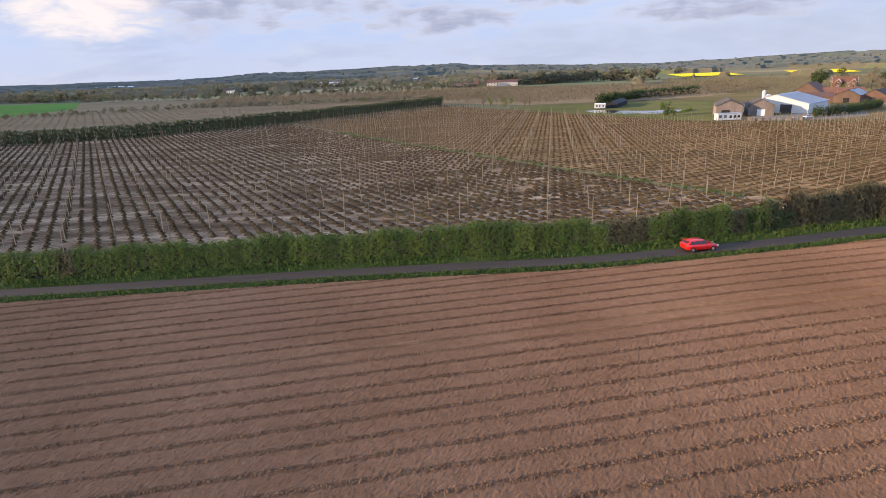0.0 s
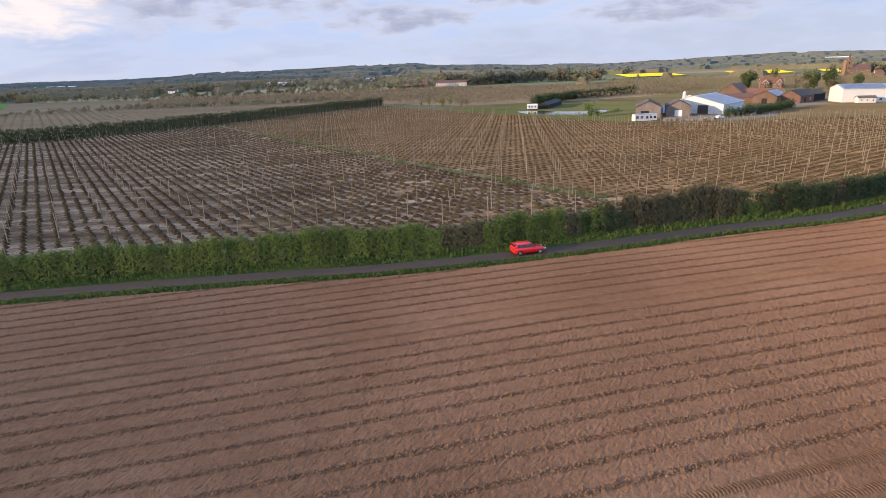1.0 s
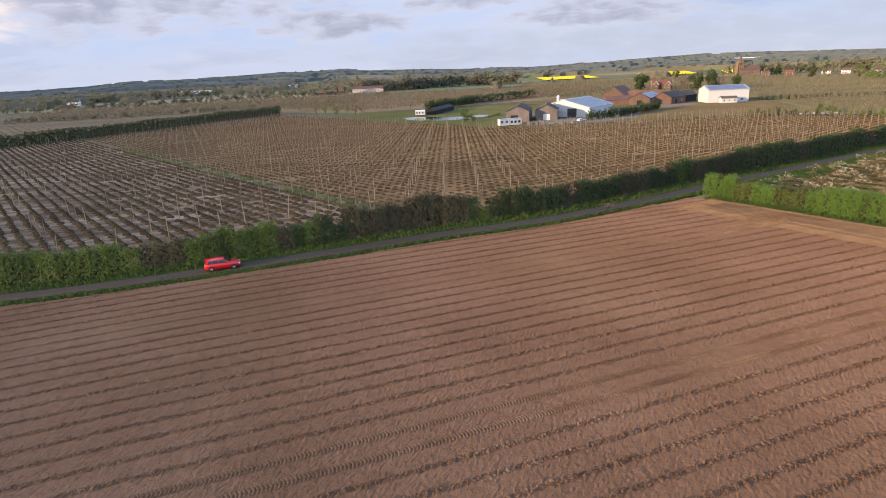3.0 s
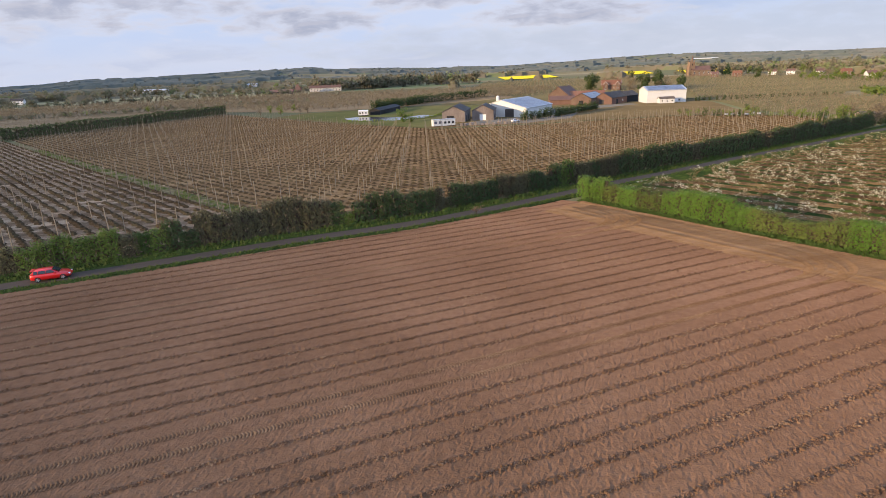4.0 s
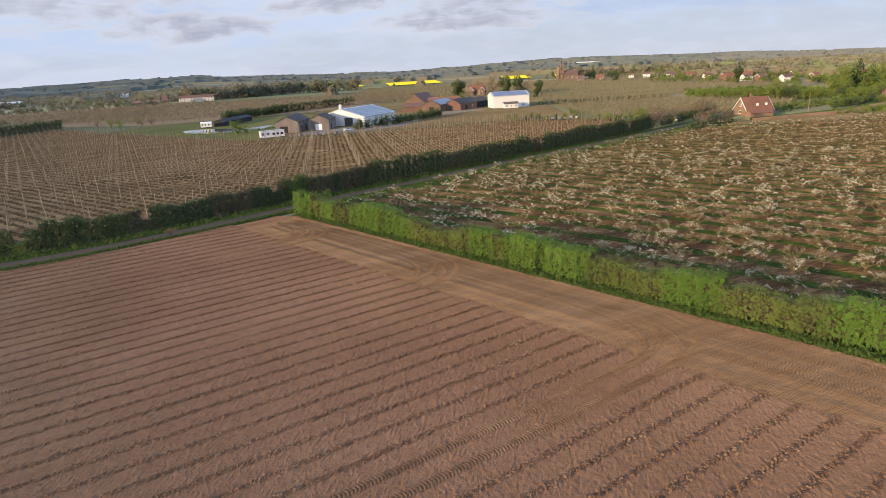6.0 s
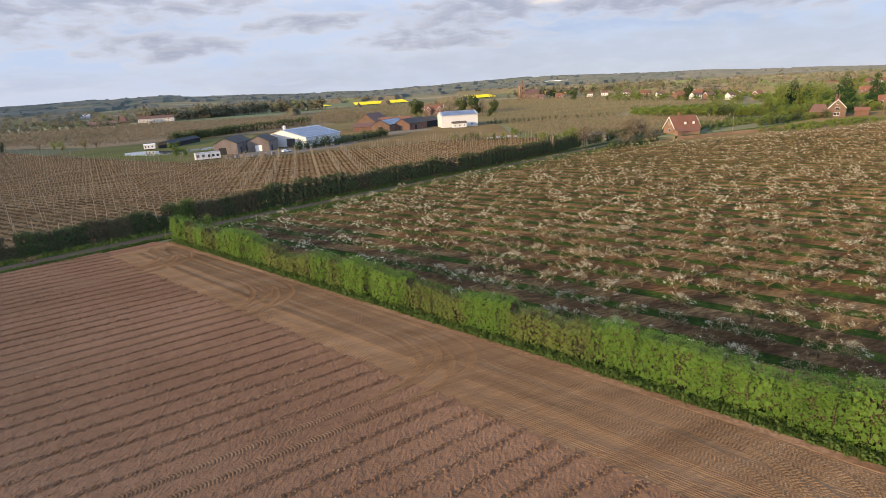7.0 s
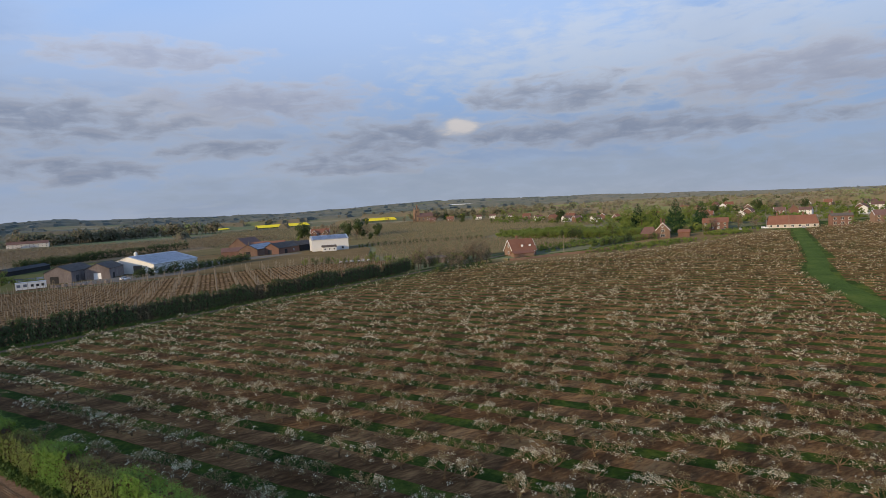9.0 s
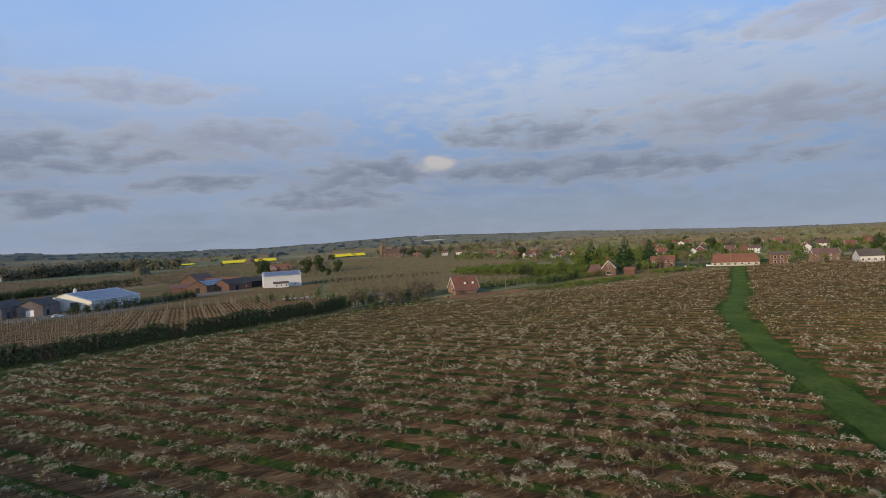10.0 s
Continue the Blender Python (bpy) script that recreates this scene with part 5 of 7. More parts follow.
def building(name, m, long, wide, eave, ridge, wall, roof, label, category, openings=(), chimneys=(), over=0.35, solar=None, trim=None, group="", hip=0.0, gable_mat=None):
    """A gabled building centred on its base, ridge along x. openings: (side, along, sill, width, height, kind), side in s, n, w, e."""
    thing = tagged(new(name), label, category, group)
    thing.matrix_basis = m
    a, b = long / 2, wide / 2
    t = 0.3
    for sy in (-1, 1):
        w = Shape()
        w.box(-a, min(sy * b, sy * (b - t)), -0.6, a, max(sy * b, sy * (b - t)), eave)
        part("wall", w, wall, thing)
    for sx in (-1, 1):
        g = Shape()
        x0, x1 = sorted((sx * (a - 0.004), sx * (a - t)))
        g.box(x0, -b + t, -0.6, x1, b - t, eave)
        for x in (x0, x1):
            pts = [(x, -b + 0.01, eave), (x, b - 0.01, eave), (x, 0.02, ridge - 0.02), (x, -0.02, ridge - 0.02)]
            g.face(pts if x == x1 else pts[::-1])
        part("gable_wall", g, gable_mat or wall, thing)
    slope = math.hypot(b, ridge - eave)
    nx, nz = (ridge - eave) / slope, b / slope
    for sy in (-1, 1):
        r = Shape()
        ex, ez = b + over * nz, eave - over * nx
        lo, up = (ex * sy, ez), (0.0, ridge)
        th = 0.16
        pts = [(lo[0], lo[1]), (up[0], up[1]), (up[0], up[1] + th), (lo[0] + nx * th * sy, lo[1] + nz * th)]
        xa, xb = -a - over, a + over
        h = hip * long / 2
        c = [[(xa if k in (0, 3) else xa + h, y, z) for k, (y, z) in enumerate(pts)], [(xb if k in (0, 3) else xb - h, y, z) for k, (y, z) in enumerate(pts)]]
        for k in range(4):
            j = (k + 1) % 4
            r.face([c[0][k], c[1][k], c[1][j], c[0][j]])
        r.face(c[0][::-1])
        r.face(c[1])
        part("roof", r, roof, thing, smooth=False)
        if solar and sy in solar:
            s = Shape()
            nu, nv = max(2, int(long / 3.2)), max(1, int(slope / 2.2))
            for i in range(nu):
                for j in range(nv):
                    p = Shape()
                    u0, u1 = -a * 0.94 + 1.88 * a * i / nu + 0.06, -a * 0.94 + 1.88 * a * (i + 1) / nu - 0.06
                    v0, v1 = 0.05 + 0.9 * j / nv + 0.01, 0.05 + 0.9 * (j + 1) / nv - 0.01
                    top = [(u, (ex * (1 - v) + 0) * sy + nx * 0.22 * sy, ez + (ridge - ez) * v + nz * 0.22) for u, v in ((u0, v0), (u1, v0), (u1, v1), (u0, v1))]
                    low = [(x, y - nx * 0.05 * sy, z - nz * 0.05) for x, y, z in top]
                    p.face(top if sy < 0 else top[::-1])
                    for q in range(4):
                        p.face([low[q], low[(q + 1) % 4], top[(q + 1) % 4], top[q]])
                    part("solar_panel", p, M["solar"], thing, "dark blue solar panel")
    if trim:
        for sx in (-1, 1):
            for sy in (-1, 1):
                s = Shape()
                x0, x1 = sorted((sx * (a + over), sx * (a + over + 0.12)))
                p0, p1 = (b + 0.25) * sy, 0.0
                z0, z1 = eave - 0.25 * nx / max(nz, 0.2), ridge
                for x in (x0, x1):
                    s.face([(x, p0, z0 - 0.22), (x, p1, z1 - 0.30), (x, p1, z1 + 0.12), (x, p0, z0 + 0.2)])
                s.face([(x0, p0, z0 + 0.2), (x1, p0, z0 + 0.2), (x1, p1, z1 + 0.12), (x0, p1, z1 + 0.12)])
                s.face([(x0, p0, z0 - 0.22), (x1, p0, z0 - 0.22), (x1, p1, z1 - 0.30), (x0, p1, z1 - 0.30)])
                part("bargeboard", s, M["white_trim"], thing, "white bargeboard")
    for cx, cy, top in chimneys:
        s = Shape()
        s.box(cx - 0.45, cy - 0.4, eave, cx + 0.45, cy + 0.4, top)
        s.box(cx - 0.53, cy - 0.48, top - 0.3, cx + 0.53, cy + 0.48, top - 0.12)
        ch = part("chimney", s, M["brick"], thing, "brick chimney stack")
        for k in (-0.2, 0.2):
            p = Shape().tube((cx + k, cy, top), (cx + k, cy, top + 0.45), 0.13, 0.11, 6)
            part("chimney_pot", p, M["tile"], ch)
    for side, at, sill, ow, oh, kind in openings:
        glass, fr = Shape(), Shape()

        def put(shape, u0, u1, v0, v1, d0, d1):
            if side in "sn":
                f = -1 if side == "s" else 1
                y0, y1 = sorted((f * (b + d0), f * (b + d1)))
                shape.box(u0, y0, v0, u1, y1, v1)
            else:
                f = -1 if side == "w" else 1
                x0, x1 = sorted((f * (a + d0), f * (a + d1)))
                shape.box(x0, u0, v0, x1, u1, v1)

        put(glass, at - ow / 2, at + ow / 2, sill, sill + oh, -0.02, 0.03)
        if kind == "window":
            win = part("window", glass, M["pane"], thing, "dark window with a white frame")
            for u0, u1, v0, v1 in ((-ow / 2 - 0.1, ow / 2 + 0.1, -0.12, 0), (-ow / 2 - 0.1, ow / 2 + 0.1, oh, oh + 0.1), (-ow / 2 - 0.1, -ow / 2, 0, oh), (ow / 2, ow / 2 + 0.1, 0, oh), (-0.04, 0.04, 0, oh)):
                put(fr, at + u0, at + u1, sill + v0, sill + v1, 0.0, 0.07)
            part("window_frame", fr, M["white_trim"], win)
        elif kind == "door":
            part("door", glass, M["dark_wall"], thing, "dark door")
        elif kind == "bigdoor":
            part("door", glass, M["sheet_grey"], thing, "grey sliding barn door")
        elif kind == "garage":
            part("door", glass, M["white_trim"], thing, "white door")
    return thing


def front(long, wins, sills, side="s", w=1.1, h=1.2):
    return [(side, -long / 2 + long * (i + 0.5) / wins, z, w, h, "window") for z in sills for i in range(wins)]


building("grey_barn", turned(135.5, 276, 22), 24, 11, 5.0, 7.6, M["boards"], M["sheet_grey"], "weathered grey boarded barn with a dark sheet roof", "barn", [("w", 1.5, 0, 3.5, 3.2, "door"), ("s", -6, 0, 3.0, 3.0, "bigdoor"), ("s", 3, 0, 3.0, 3.0, "bigdoor")])
building("grey_barn", turned(149.5, 274.5, 22), 18, 10.5, 4.8, 7.4, M["boards"], M["sheet_grey"], "weathered grey barn with pale doors beside another barn", "barn", [("w", 0, 0, 3.2, 3.0, "garage"), ("s", -4, 0, 2.4, 2.6, "door")])
building("white_barn", turned(172, 292, 46), 33, 29, 4.6, 8.6, M["white_wall"], M["roof_pale"], "large white sheet-clad barn with solar panels on its roof", "barn", [("w", -5, 0, 5, 4.2, "bigdoor")], solar=(-1, 1))
for k, (x, y) in enumerate(((165, 300), (168, 303.5), (170, 305.5), (172, 307.5))):
    s = Shape().tube((0, 0, 0), (0, 0, 9.6 if k == 0 else 7.2), 0.9, 0.9, 10)
    v = [(0.9 * math.cos(i * 0.628), 0.9 * math.sin(i * 0.628)) for i in range(10)]
    for i in range(0, 10, 2):
        z = 9.6 if k == 0 else 7.2
        s.face([(*v[i], z), (*v[(i + 1) % 10], z), (*v[(i + 2) % 10], z), (0, 0, z + 0.6)])
    ob = tagged(part("silo", s, M["white_wall"], smooth=False), "slim pale metal farm silo behind the white barn", "silo", "silos")
    ob.matrix_basis = turned(x, y, 0)
building("brick_barn", turned(244, 388, 46), 22, 15, 4.8, 10.5, M["brick_old"], M["tile_brown"], "old brick barn with a steep dark red tile roof", "barn", [("w", 0, 0, 3, 3.2, "door")])
building("tiled_shed", turned(228, 356, 110), 16, 8, 3.0, 5.4, M["brick"], M["tile_brown"], "low brick shed with a brown tile roof", "shed")
building("solar_barn", turned(241, 344, 46), 26, 13, 4.2, 7.4, M["brick_old"], M["sheet_grey"], "brick barn with blue solar panels on its roof", "barn", [("w", 0, 0, 3, 3, "door")], solar=(-1,))
building("slate_barn", turned(256, 341, 52), 26, 12, 4.0, 7.2, M["brick"], M["sheet_grey"], "brick barn with a dark slate roof", "barn", [("w", 1, 0, 3, 3, "bigdoor"), ("s", -5, 0, 3, 3, "door"), ("s", 4, 1.2, 1.4, 1.2, "window")])
building("long_barn", turned(256, 378, 115), 26, 11, 3.6, 7.0, M["brick"], M["tile"], "long barn with an orange-red tile roof", "barn")
building("dark_shed", turned(272, 350, 60), 14, 9, 4.2, 6.8, M["dark_wall"], M["sheet_grey"], "dark boarded farm shed", "shed")
building("white_store", turned(283.5, 327, 104), 24, 17, 7.6, 10.0, M["white_wall"], M["roof_pale"], "tall white store with panels on a pale roof", "barn", [("e", -3, 0, 2.2, 2.4, "garage"), ("s", 8, 1.0, 1.2, 1.2, "window")], solar=(-1,))
building("porch_block", turned(279, 315.5, 104), 9, 4.5, 2.8, 3.8, M["white_wall"], M["sheet_grey"], "small white annexe in front of the white store", "annexe", front(9, 3, (0.9,), w=0.8, h=1.0))
red = building("farmhouse", turned(346, 507, 115), 18, 8.5, 5.2, 9.2, M["brick"], M["tile"], "red brick farmhouse with white-edged gables", "house", front(18, 4, (1.0, 3.6)), [(-6, 0, 11.2), (6, 0, 11.2)], trim=True)
for x in (-5.5, 5.5):
    building("farmhouse_wing", turned(346, 507, 115) @ pose(x, -5.0, 0, 0, 0, 90), 5.0, 4.6, 5.2, 8.0, M["brick"], M["tile"], "projecting brick gable wing of the farmhouse", "house", [("w", 0, 3.6, 1.2, 1.3, "window"), ("w", 0, 1.0, 1.4, 1.4, "window")], trim=True)

# pond, mobile home, long black shed, pale trailer
sheet("pond", [(85, 313), (97, 301), (112, 299), (124, 307), (134, 322), (128, 330), (118, 322), (108, 326), (98, 336), (90, 342), (83, 338)], M["water"], 0.06, 8, "still grey pond beside the farm", "pond")
cara = tagged(new("mobile_home"), "white mobile home with small windows beside the pond", "caravan")
cara.matrix_basis = turned(95.5, 352, 96)
part("body", Shape().box(-3, -1.6, 0.5, 3, 1.6, 3.0), M["white_wall"], cara)
s = Shape()
s.face([(-3.1, -1.75, 3.0), (3.1, -1.75, 3.0), (3.1, 0, 3.5), (-3.1, 0, 3.5)])
s.face([(3.1, 1.75, 3.0), (-3.1, 1.75, 3.0), (-3.1, 0, 3.5), (3.1, 0, 3.5)])
s.face([(-3.1, 1.75, 3.0), (-3.1, -1.75, 3.0), (-3.1, 0, 3.5), (-3.1, 0, 3.5001)])
s.face([(3.1, -1.75, 3.0), (3.1, 1.75, 3.0), (3.1, 0, 3.5), (3.1, 0, 3.5001)])
part("roof", s, M["white_trim"], cara)
part("skirting", Shape().box(-2.9, -1.5, -0.2, 2.9, 1.5, 0.5), M["dark_wall"], cara)
for x in (-2.0, -0.4, 1.6):
    part("window", Shape().box(x - 0.4, -1.64, 1.4, x + 0.4, -1.58, 2.3), M["pane"], cara)
building("black_shed", turned(112, 374, 26), 42, 7, 2.6, 4.0, M["dark_wall"], M["dark_wall"], "long low black boarded shed", "shed", [("s", x, 0.2, 2.2, 2.0, "door") for x in (-14, -5, 4, 13)])
trailer = tagged(new("office_cabin"), "pale portable cabin with blue-framed openings in the farm yard", "cabin")
trailer.matrix_basis = turned(122, 247.5, 84)
part("body", Shape().box(-5.2, -1.5, 0.3, 5.2, 1.5, 3.0), M["white_wall"], trailer)
part("roof", Shape().box(-5.3, -1.6, 3.0, 5.3, 1.6, 3.15), M["roof_pale"], trailer)
for x in (-4.2, -2.0):
    part("window", Shape().box(x - 0.6, -1.56, 1.3, x + 0.6, -1.48, 2.4), M["solar"], trailer, "blue-tinted window")
for x in (0.4, 2.2, 4.0):
    part("window", Shape().box(x - 0.5, -1.56, 1.2, x + 0.5, -1.48, 2.2), M["pane"], trailer)
for x in (-4.4, 4.4):
    part("foot", Shape().box(x - 0.2, -1.2, -0.2, x + 0.2, 1.2, 0.3), M["dark_wall"], trailer)
tank = tagged(part("water_tank", Shape().box(-2, -1.4, 0, 2, 1.4, 2.6), M["blue_tarp"]), "bright blue plastic tank behind the grey barns", "tank")
tank.matrix_basis = turned(152, 293, 80)
rng = random.Random(77)


def crate(mat, label, x, y, az, lx, ly, lz):
    s = Shape().box(-lx / 2, -ly / 2, 0, lx / 2, ly / 2, lz * 0.92)
    s.box(-lx / 2 - 0.04, -ly / 2 - 0.04, lz * 0.92, lx / 2 + 0.04, ly / 2 + 0.04, lz)
    ob = tagged(part("crate", s, mat), label, "crate")
    ob.matrix_basis = turned(x, y, az)


for k in range(9):
    crate(M["boards"], "weathered wooden fruit crate in the yard", 129 + 2.4 * k + rng.uniform(-0.6, 0.6), 243.5 - 0.6 * k + rng.uniform(-1, 1), rng.uniform(0, 90), 1.4, 1.2, rng.uniform(0.5, 1.4))
for k in range(6):
    crate(M["roof_pale"], "white wrapped pallet at the edge of the hop garden", 247 + 2.6 * k, 221 - 1.2 * k + rng.uniform(-0.6, 0.6), rng.uniform(0, 90), 1.4, 1.2, rng.uniform(0.5, 1.1))

# cottage by the lane
cot = building("cottage", turned(314, 164, 104), 12, 9.0, 2.3, 7.3, M["brick_old"], M["tile"], "brick cottage with a steep orange tile roof", "cottage", front(12, 4, (0.7,), w=1.2, h=1.1) + [("w", 0, 0.8, 1.3, 1.2, "window"), ("w", 0, 3.8, 1.1, 1.2, "window"), ("e", 0, 3.8, 1.1, 1.2, "window")], [(-1.5, 0.3, 8.8)], trim=True)
for x in (-0.5, 3.5):
    d = Shape().box(x - 0.8, -3.2, 3.6, x + 0.8, -0.8, 5.1)
    dm = part("dormer", d, M["tile"], cot, "small tiled dormer")
    part("window", Shape().box(x - 0.55, -3.26, 3.8, x + 0.55, -3.18, 4.9), M["white_trim"], dm)
building("cottage_lean_to", turned(309, 156.5, 104), 10, 3.4, 1.5, 2.5, M["brick_old"], M["tile"], "low tiled lean-to beside the cottage", "shed")
f = tagged(new("board_fence"), "yellowish timber board fence by the cottage garden", "fence")
f.matrix_basis = turned(286, 148.5, 110)
for k in range(7):
    part("board", Shape().box(-6 + k * 1.75, -0.06, 0.0, -6 + k * 1.75 + 1.7, 0.06, 1.0), M["yellow_wall"], f)
low = smooth_line([(292, 145), (300, 143), (319, 143.5), (334, 140), (352, 142)], 4)
s = Shape()
for (x0, y0), (x1, y1) in zip(low, low[1:]):
    z0, z1 = rise(x0, y0), rise(x1, y1)
    s.face([(x0, y0, z0 - 0.2), (x1, y1, z1 - 0.2), (x1, y1, z1 + 1.0), (x0, y0, z0 + 1.0)])
    s.face([(x1, y1 + 0.35, z1 - 0.2), (x0, y0 + 0.35, z0 - 0.2), (x0, y0 + 0.35, z0 + 1.0), (x1, y1 + 0.35, z1 + 1.0)])
    s.face([(x0, y0, z0 + 1.0), (x1, y1, z1 + 1.0), (x1, y1 + 0.35, z1 + 1.0), (x0, y0 + 0.35, z0 + 1.0)])
tagged(part("garden_wall", s, M["brick_old"]), "low sunlit garden wall beside the orchard", "wall")
building("ruined_shed", turned(272, 172, 110), 9, 5, 2.0, 2.9, M["boards"], M["sheet_grey"], "low weathered shed with a grey roof among shrubs", "shed")

# church
ch = building("church", turned(598, 722, 100), 26, 11, 8, 13.5, M["stone"], M["tile_brown"], "stone church nave with a tower", "church", front(26, 4, (3,), w=1.4, h=3))
tw = Shape().box(-16.5, -3.6, -0.5, -9.6, 3.6, 19)
for x in (-16.5, -10.4):
    for y in (-3.6, 2.8):
        tw.box(x, y, 19, x + 0.8, y + 0.8, 21.5)
tower = part("tower", tw, M["stone"], ch, "square ragstone tower")
part("turret", Shape().tube((-10.2, 3.2, 0), (-10.2, 3.2, 23.0), 1.5, 1.3, 8), M["stone"], tower)
part("spirelet", Shape().tube((-10.2, 3.2, 23.0), (-10.2, 3.2, 28.0), 1.5, 0.08, 8), M["tile_brown"], tower)
for bx, by in ((-17.3, -4.4), (-9.5, -4.4), (-17.3, 3.4)):
    bt = Shape().box(bx, by, -0.5, bx + 1.0, by + 1.0, 9)
    bt.box(bx + 0.2, by + 0.2, 9, bx + 0.8, by + 0.8, 15)
    part("buttress", bt, M["stone"], tower)
for z in (8, 14.5):
    part("window", Shape().box(-13.7, -3.7, z, -12.4, -3.58, z + 2.4), M["dark_wall"], tower)

# far farm: terrace, oast house, brown roof
building("terrace_row", turned(88, 851, 96), 44, 9, 5.2, 8.4, M["render_wall"], M["tile_brown"], "row of pale cottages with brown roofs and chimneys", "terrace", front(44, 10, (1, 3.4)), [(x, 0, 10) for x in (-18, -9, 0, 9, 18)])
building("oast_house", turned(50, 833, 96), 10, 10, 4, 12, M["brick"], M["tile_brown"], "oast house with a steep brown roof", "oast house", hip=0.9)
building("long_roof", turned(27, 826, 96), 34, 10, 3, 6, M["dark_wall"], M["tile_brown"], "long low brown-roofed barn", "barn")
building("white_farmhouse", turned(-325, 905, 90), 16, 8, 5, 8, M["white_wall"], M["sheet_grey"], "distant white farmhouse among trees", "house", front(16, 4, (1, 3.4)))
for x, y, l in ((-230, 1220, 60), (-150, 1290, 40), (-60, 1330, 36)):
    building("packing_shed", turned(x, y, 95), l, 18, 5, 7, M["roof_pale"], M["roof_pale"], "long pale packing shed in the valley", "shed")

for az, r, w in ((33.5, 2500, 170), (36, 2750, 220), (30.5, 2600, 120), (-34, 1900, 260), (-30, 2300, 200), (41, 2900, 140)):
    x, y = 90 + r * math.sin(radians(az)), 20 + r * math.cos(radians(az))
    s = Shape()
    for k in range(7):
        for i in range(6):
            a, b = math.pi * i / 6, math.pi * (i + 1) / 6
            s.face([(-w / 2, k * 9 - 4.4 * math.cos(a), 4 * math.sin(a)), (w / 2, k * 9 - 4.4 * math.cos(a), 4 * math.sin(a)), (w / 2, k * 9 - 4.4 * math.cos(b), 4 * math.sin(b)), (-w / 2, k * 9 - 4.4 * math.cos(b), 4 * math.sin(b))])
    tagged(part("polytunnels", s, M["tunnel"]), "block of white polytunnels on the far slope", "polytunnel", kind="stuff").matrix_basis = turned(x, y, az + 90, rise(x, y) - 2)

# village houses: a few kinds, then copies
kindsv = [
    building("village_house", turned(0, -900, 90), 10, 8, 5.0, 8.2, M["brick"], M["tile_brown"], "brick village house with a brown tile roof", "house", front(10, 3, (0.9, 3.4)), [(2.5, 0, 9.6)], trim=True, group="village houses"),
    building("village_house", turned(30, -900, 90), 12, 8, 5.0, 8.6, M["brick"], M["tile"], "brick village house with a red tile roof", "house", front(12, 3, (0.9, 3.4)), [(-3, 0, 10)], group="village houses"),
    building("village_house", turned(60, -900, 90), 11, 8, 5.0, 7.8, M["white_wall"], M["tile_brown"], "white rendered village house with a brown roof", "house", front(11, 3, (0.9, 3.4)), [(3, 0, 9.2)], group="village houses"),
    building("village_house", turned(90, -900, 90), 9, 8.5, 4.8, 8.4, M["brick_old"], M["tile"], "village house with white bargeboards and a red roof", "house", front(9, 2, (0.9, 3.2)) + [("w", 0, 3.4, 1.2, 1.3, "window"), ("w", 0, 0.9, 1.6, 1.3, "window")], [(0, 0, 9.8)], trim=True, group="village houses"),
]
rng = random.Random(55)
placed = []


def village(x, y, az, k=None):
    placed.append((x, y))
    return copy_thing(kindsv[rng.randrange(4) if k is None else k], turned(x, y, az) @ Matrix.Scale(1.2 if x < 500 else 0.84, 4))


placed += [(421, 164), (417, 170)]
for x, y, az in ((638, 634, 130), (660, 628, 130), (656, 580, 125)):
    village(x, y, az, 2)
for x, y, az in ((575, 660, 120), (592, 640, 120), (640, 530, 115), (606, 470, 110), (612, 452, 110), (588, 425, 105), (582, 400, 100), (575, 378, 100), (574, 352, 100), (580, 330, 95)):
    village(x, y, az)
for _ in range(900):
    if len(placed) > 128:
        break
    az, r = radians(rng.uniform(50, 92)), rng.uniform(560, 1050)
    x, y = 90 + r * math.sin(az), 20 + r * math.cos(az)
    if x < 545 or min(math.hypot(x - a, y - b) for a, b in placed) < 18 or (y < 140 and x < 580):
        continue
    village(x, y, rng.choice((60, 75, 150, 165)) + rng.uniform(-12, 12))
for o in kindsv:
    for c in o.children_recursive:
        bpy.data.objects.remove(c)
    bpy.data.objects.remove(o)
building("gabled_house", turned(421, 164, 56), 9, 7.6, 4.6, 8.8, M["brick_old"], M["tile_brown"], "brick house with a tall white-edged front gable", "house", [("w", 0, 0.9, 2.2, 1.4, "window"), ("w", 0, 3.6, 1.6, 1.3, "window"), ("w", 0, 6.2, 0.8, 0.8, "window")], [(-1.2, 0.8, 11.2), (1.6, -0.6, 10.6)], trim=True)
building("gabled_house_wing", turned(416.6, 170.2, 146), 8.5, 7, 2.8, 6.4, M["brick"], M["tile_brown"], "low wing of the gabled house under a sweeping brown roof", "house", [("n", -2, 0.9, 1.6, 1.2, "window"), ("n", 2, 0.9, 1.6, 1.2, "window")], hip=0.5)
building("orange_house", turned(489, 174, 150), 15, 8, 4.8, 7.6, M["brick"], M["tile"], "orange brick house with a red tile roof", "house", front(15, 4, (0.9, 3.3)))
building("red_terrace", turned(510, 137, 150), 27, 10, 2.4, 7.4, M["render_wall"], M["tile"], "long red-roofed terrace with a white ground floor", "terrace", front(27, 7, (0.7,), w=1.3), [(-8, 0, 9.0), (6, 0, 9.0)], hip=0.12)
building("square_villa", turned(524, 116, 145), 11, 8, 6.2, 7.6, M["brick"], M["sheet_grey"], "square brick villa with white windows", "house", front(11, 3, (1.0, 3.8), w=1.4, h=1.5), [(-4.5, 0, 9), (4.5, 0, 9)])
building("brick_garage", turned(432, 158, 150), 6, 5, 2.6, 4.0, M["brick"], M["tile"], "small brick garage below the hedge", "garage")
building("tile_house", turned(556, 104, 140), 15, 8, 4.8, 7.8, M["brick_old"], M["tile_brown"], "brick house with a brown roof behind a fence", "house", front(15, 4, (0.9, 3.3)), trim=True)
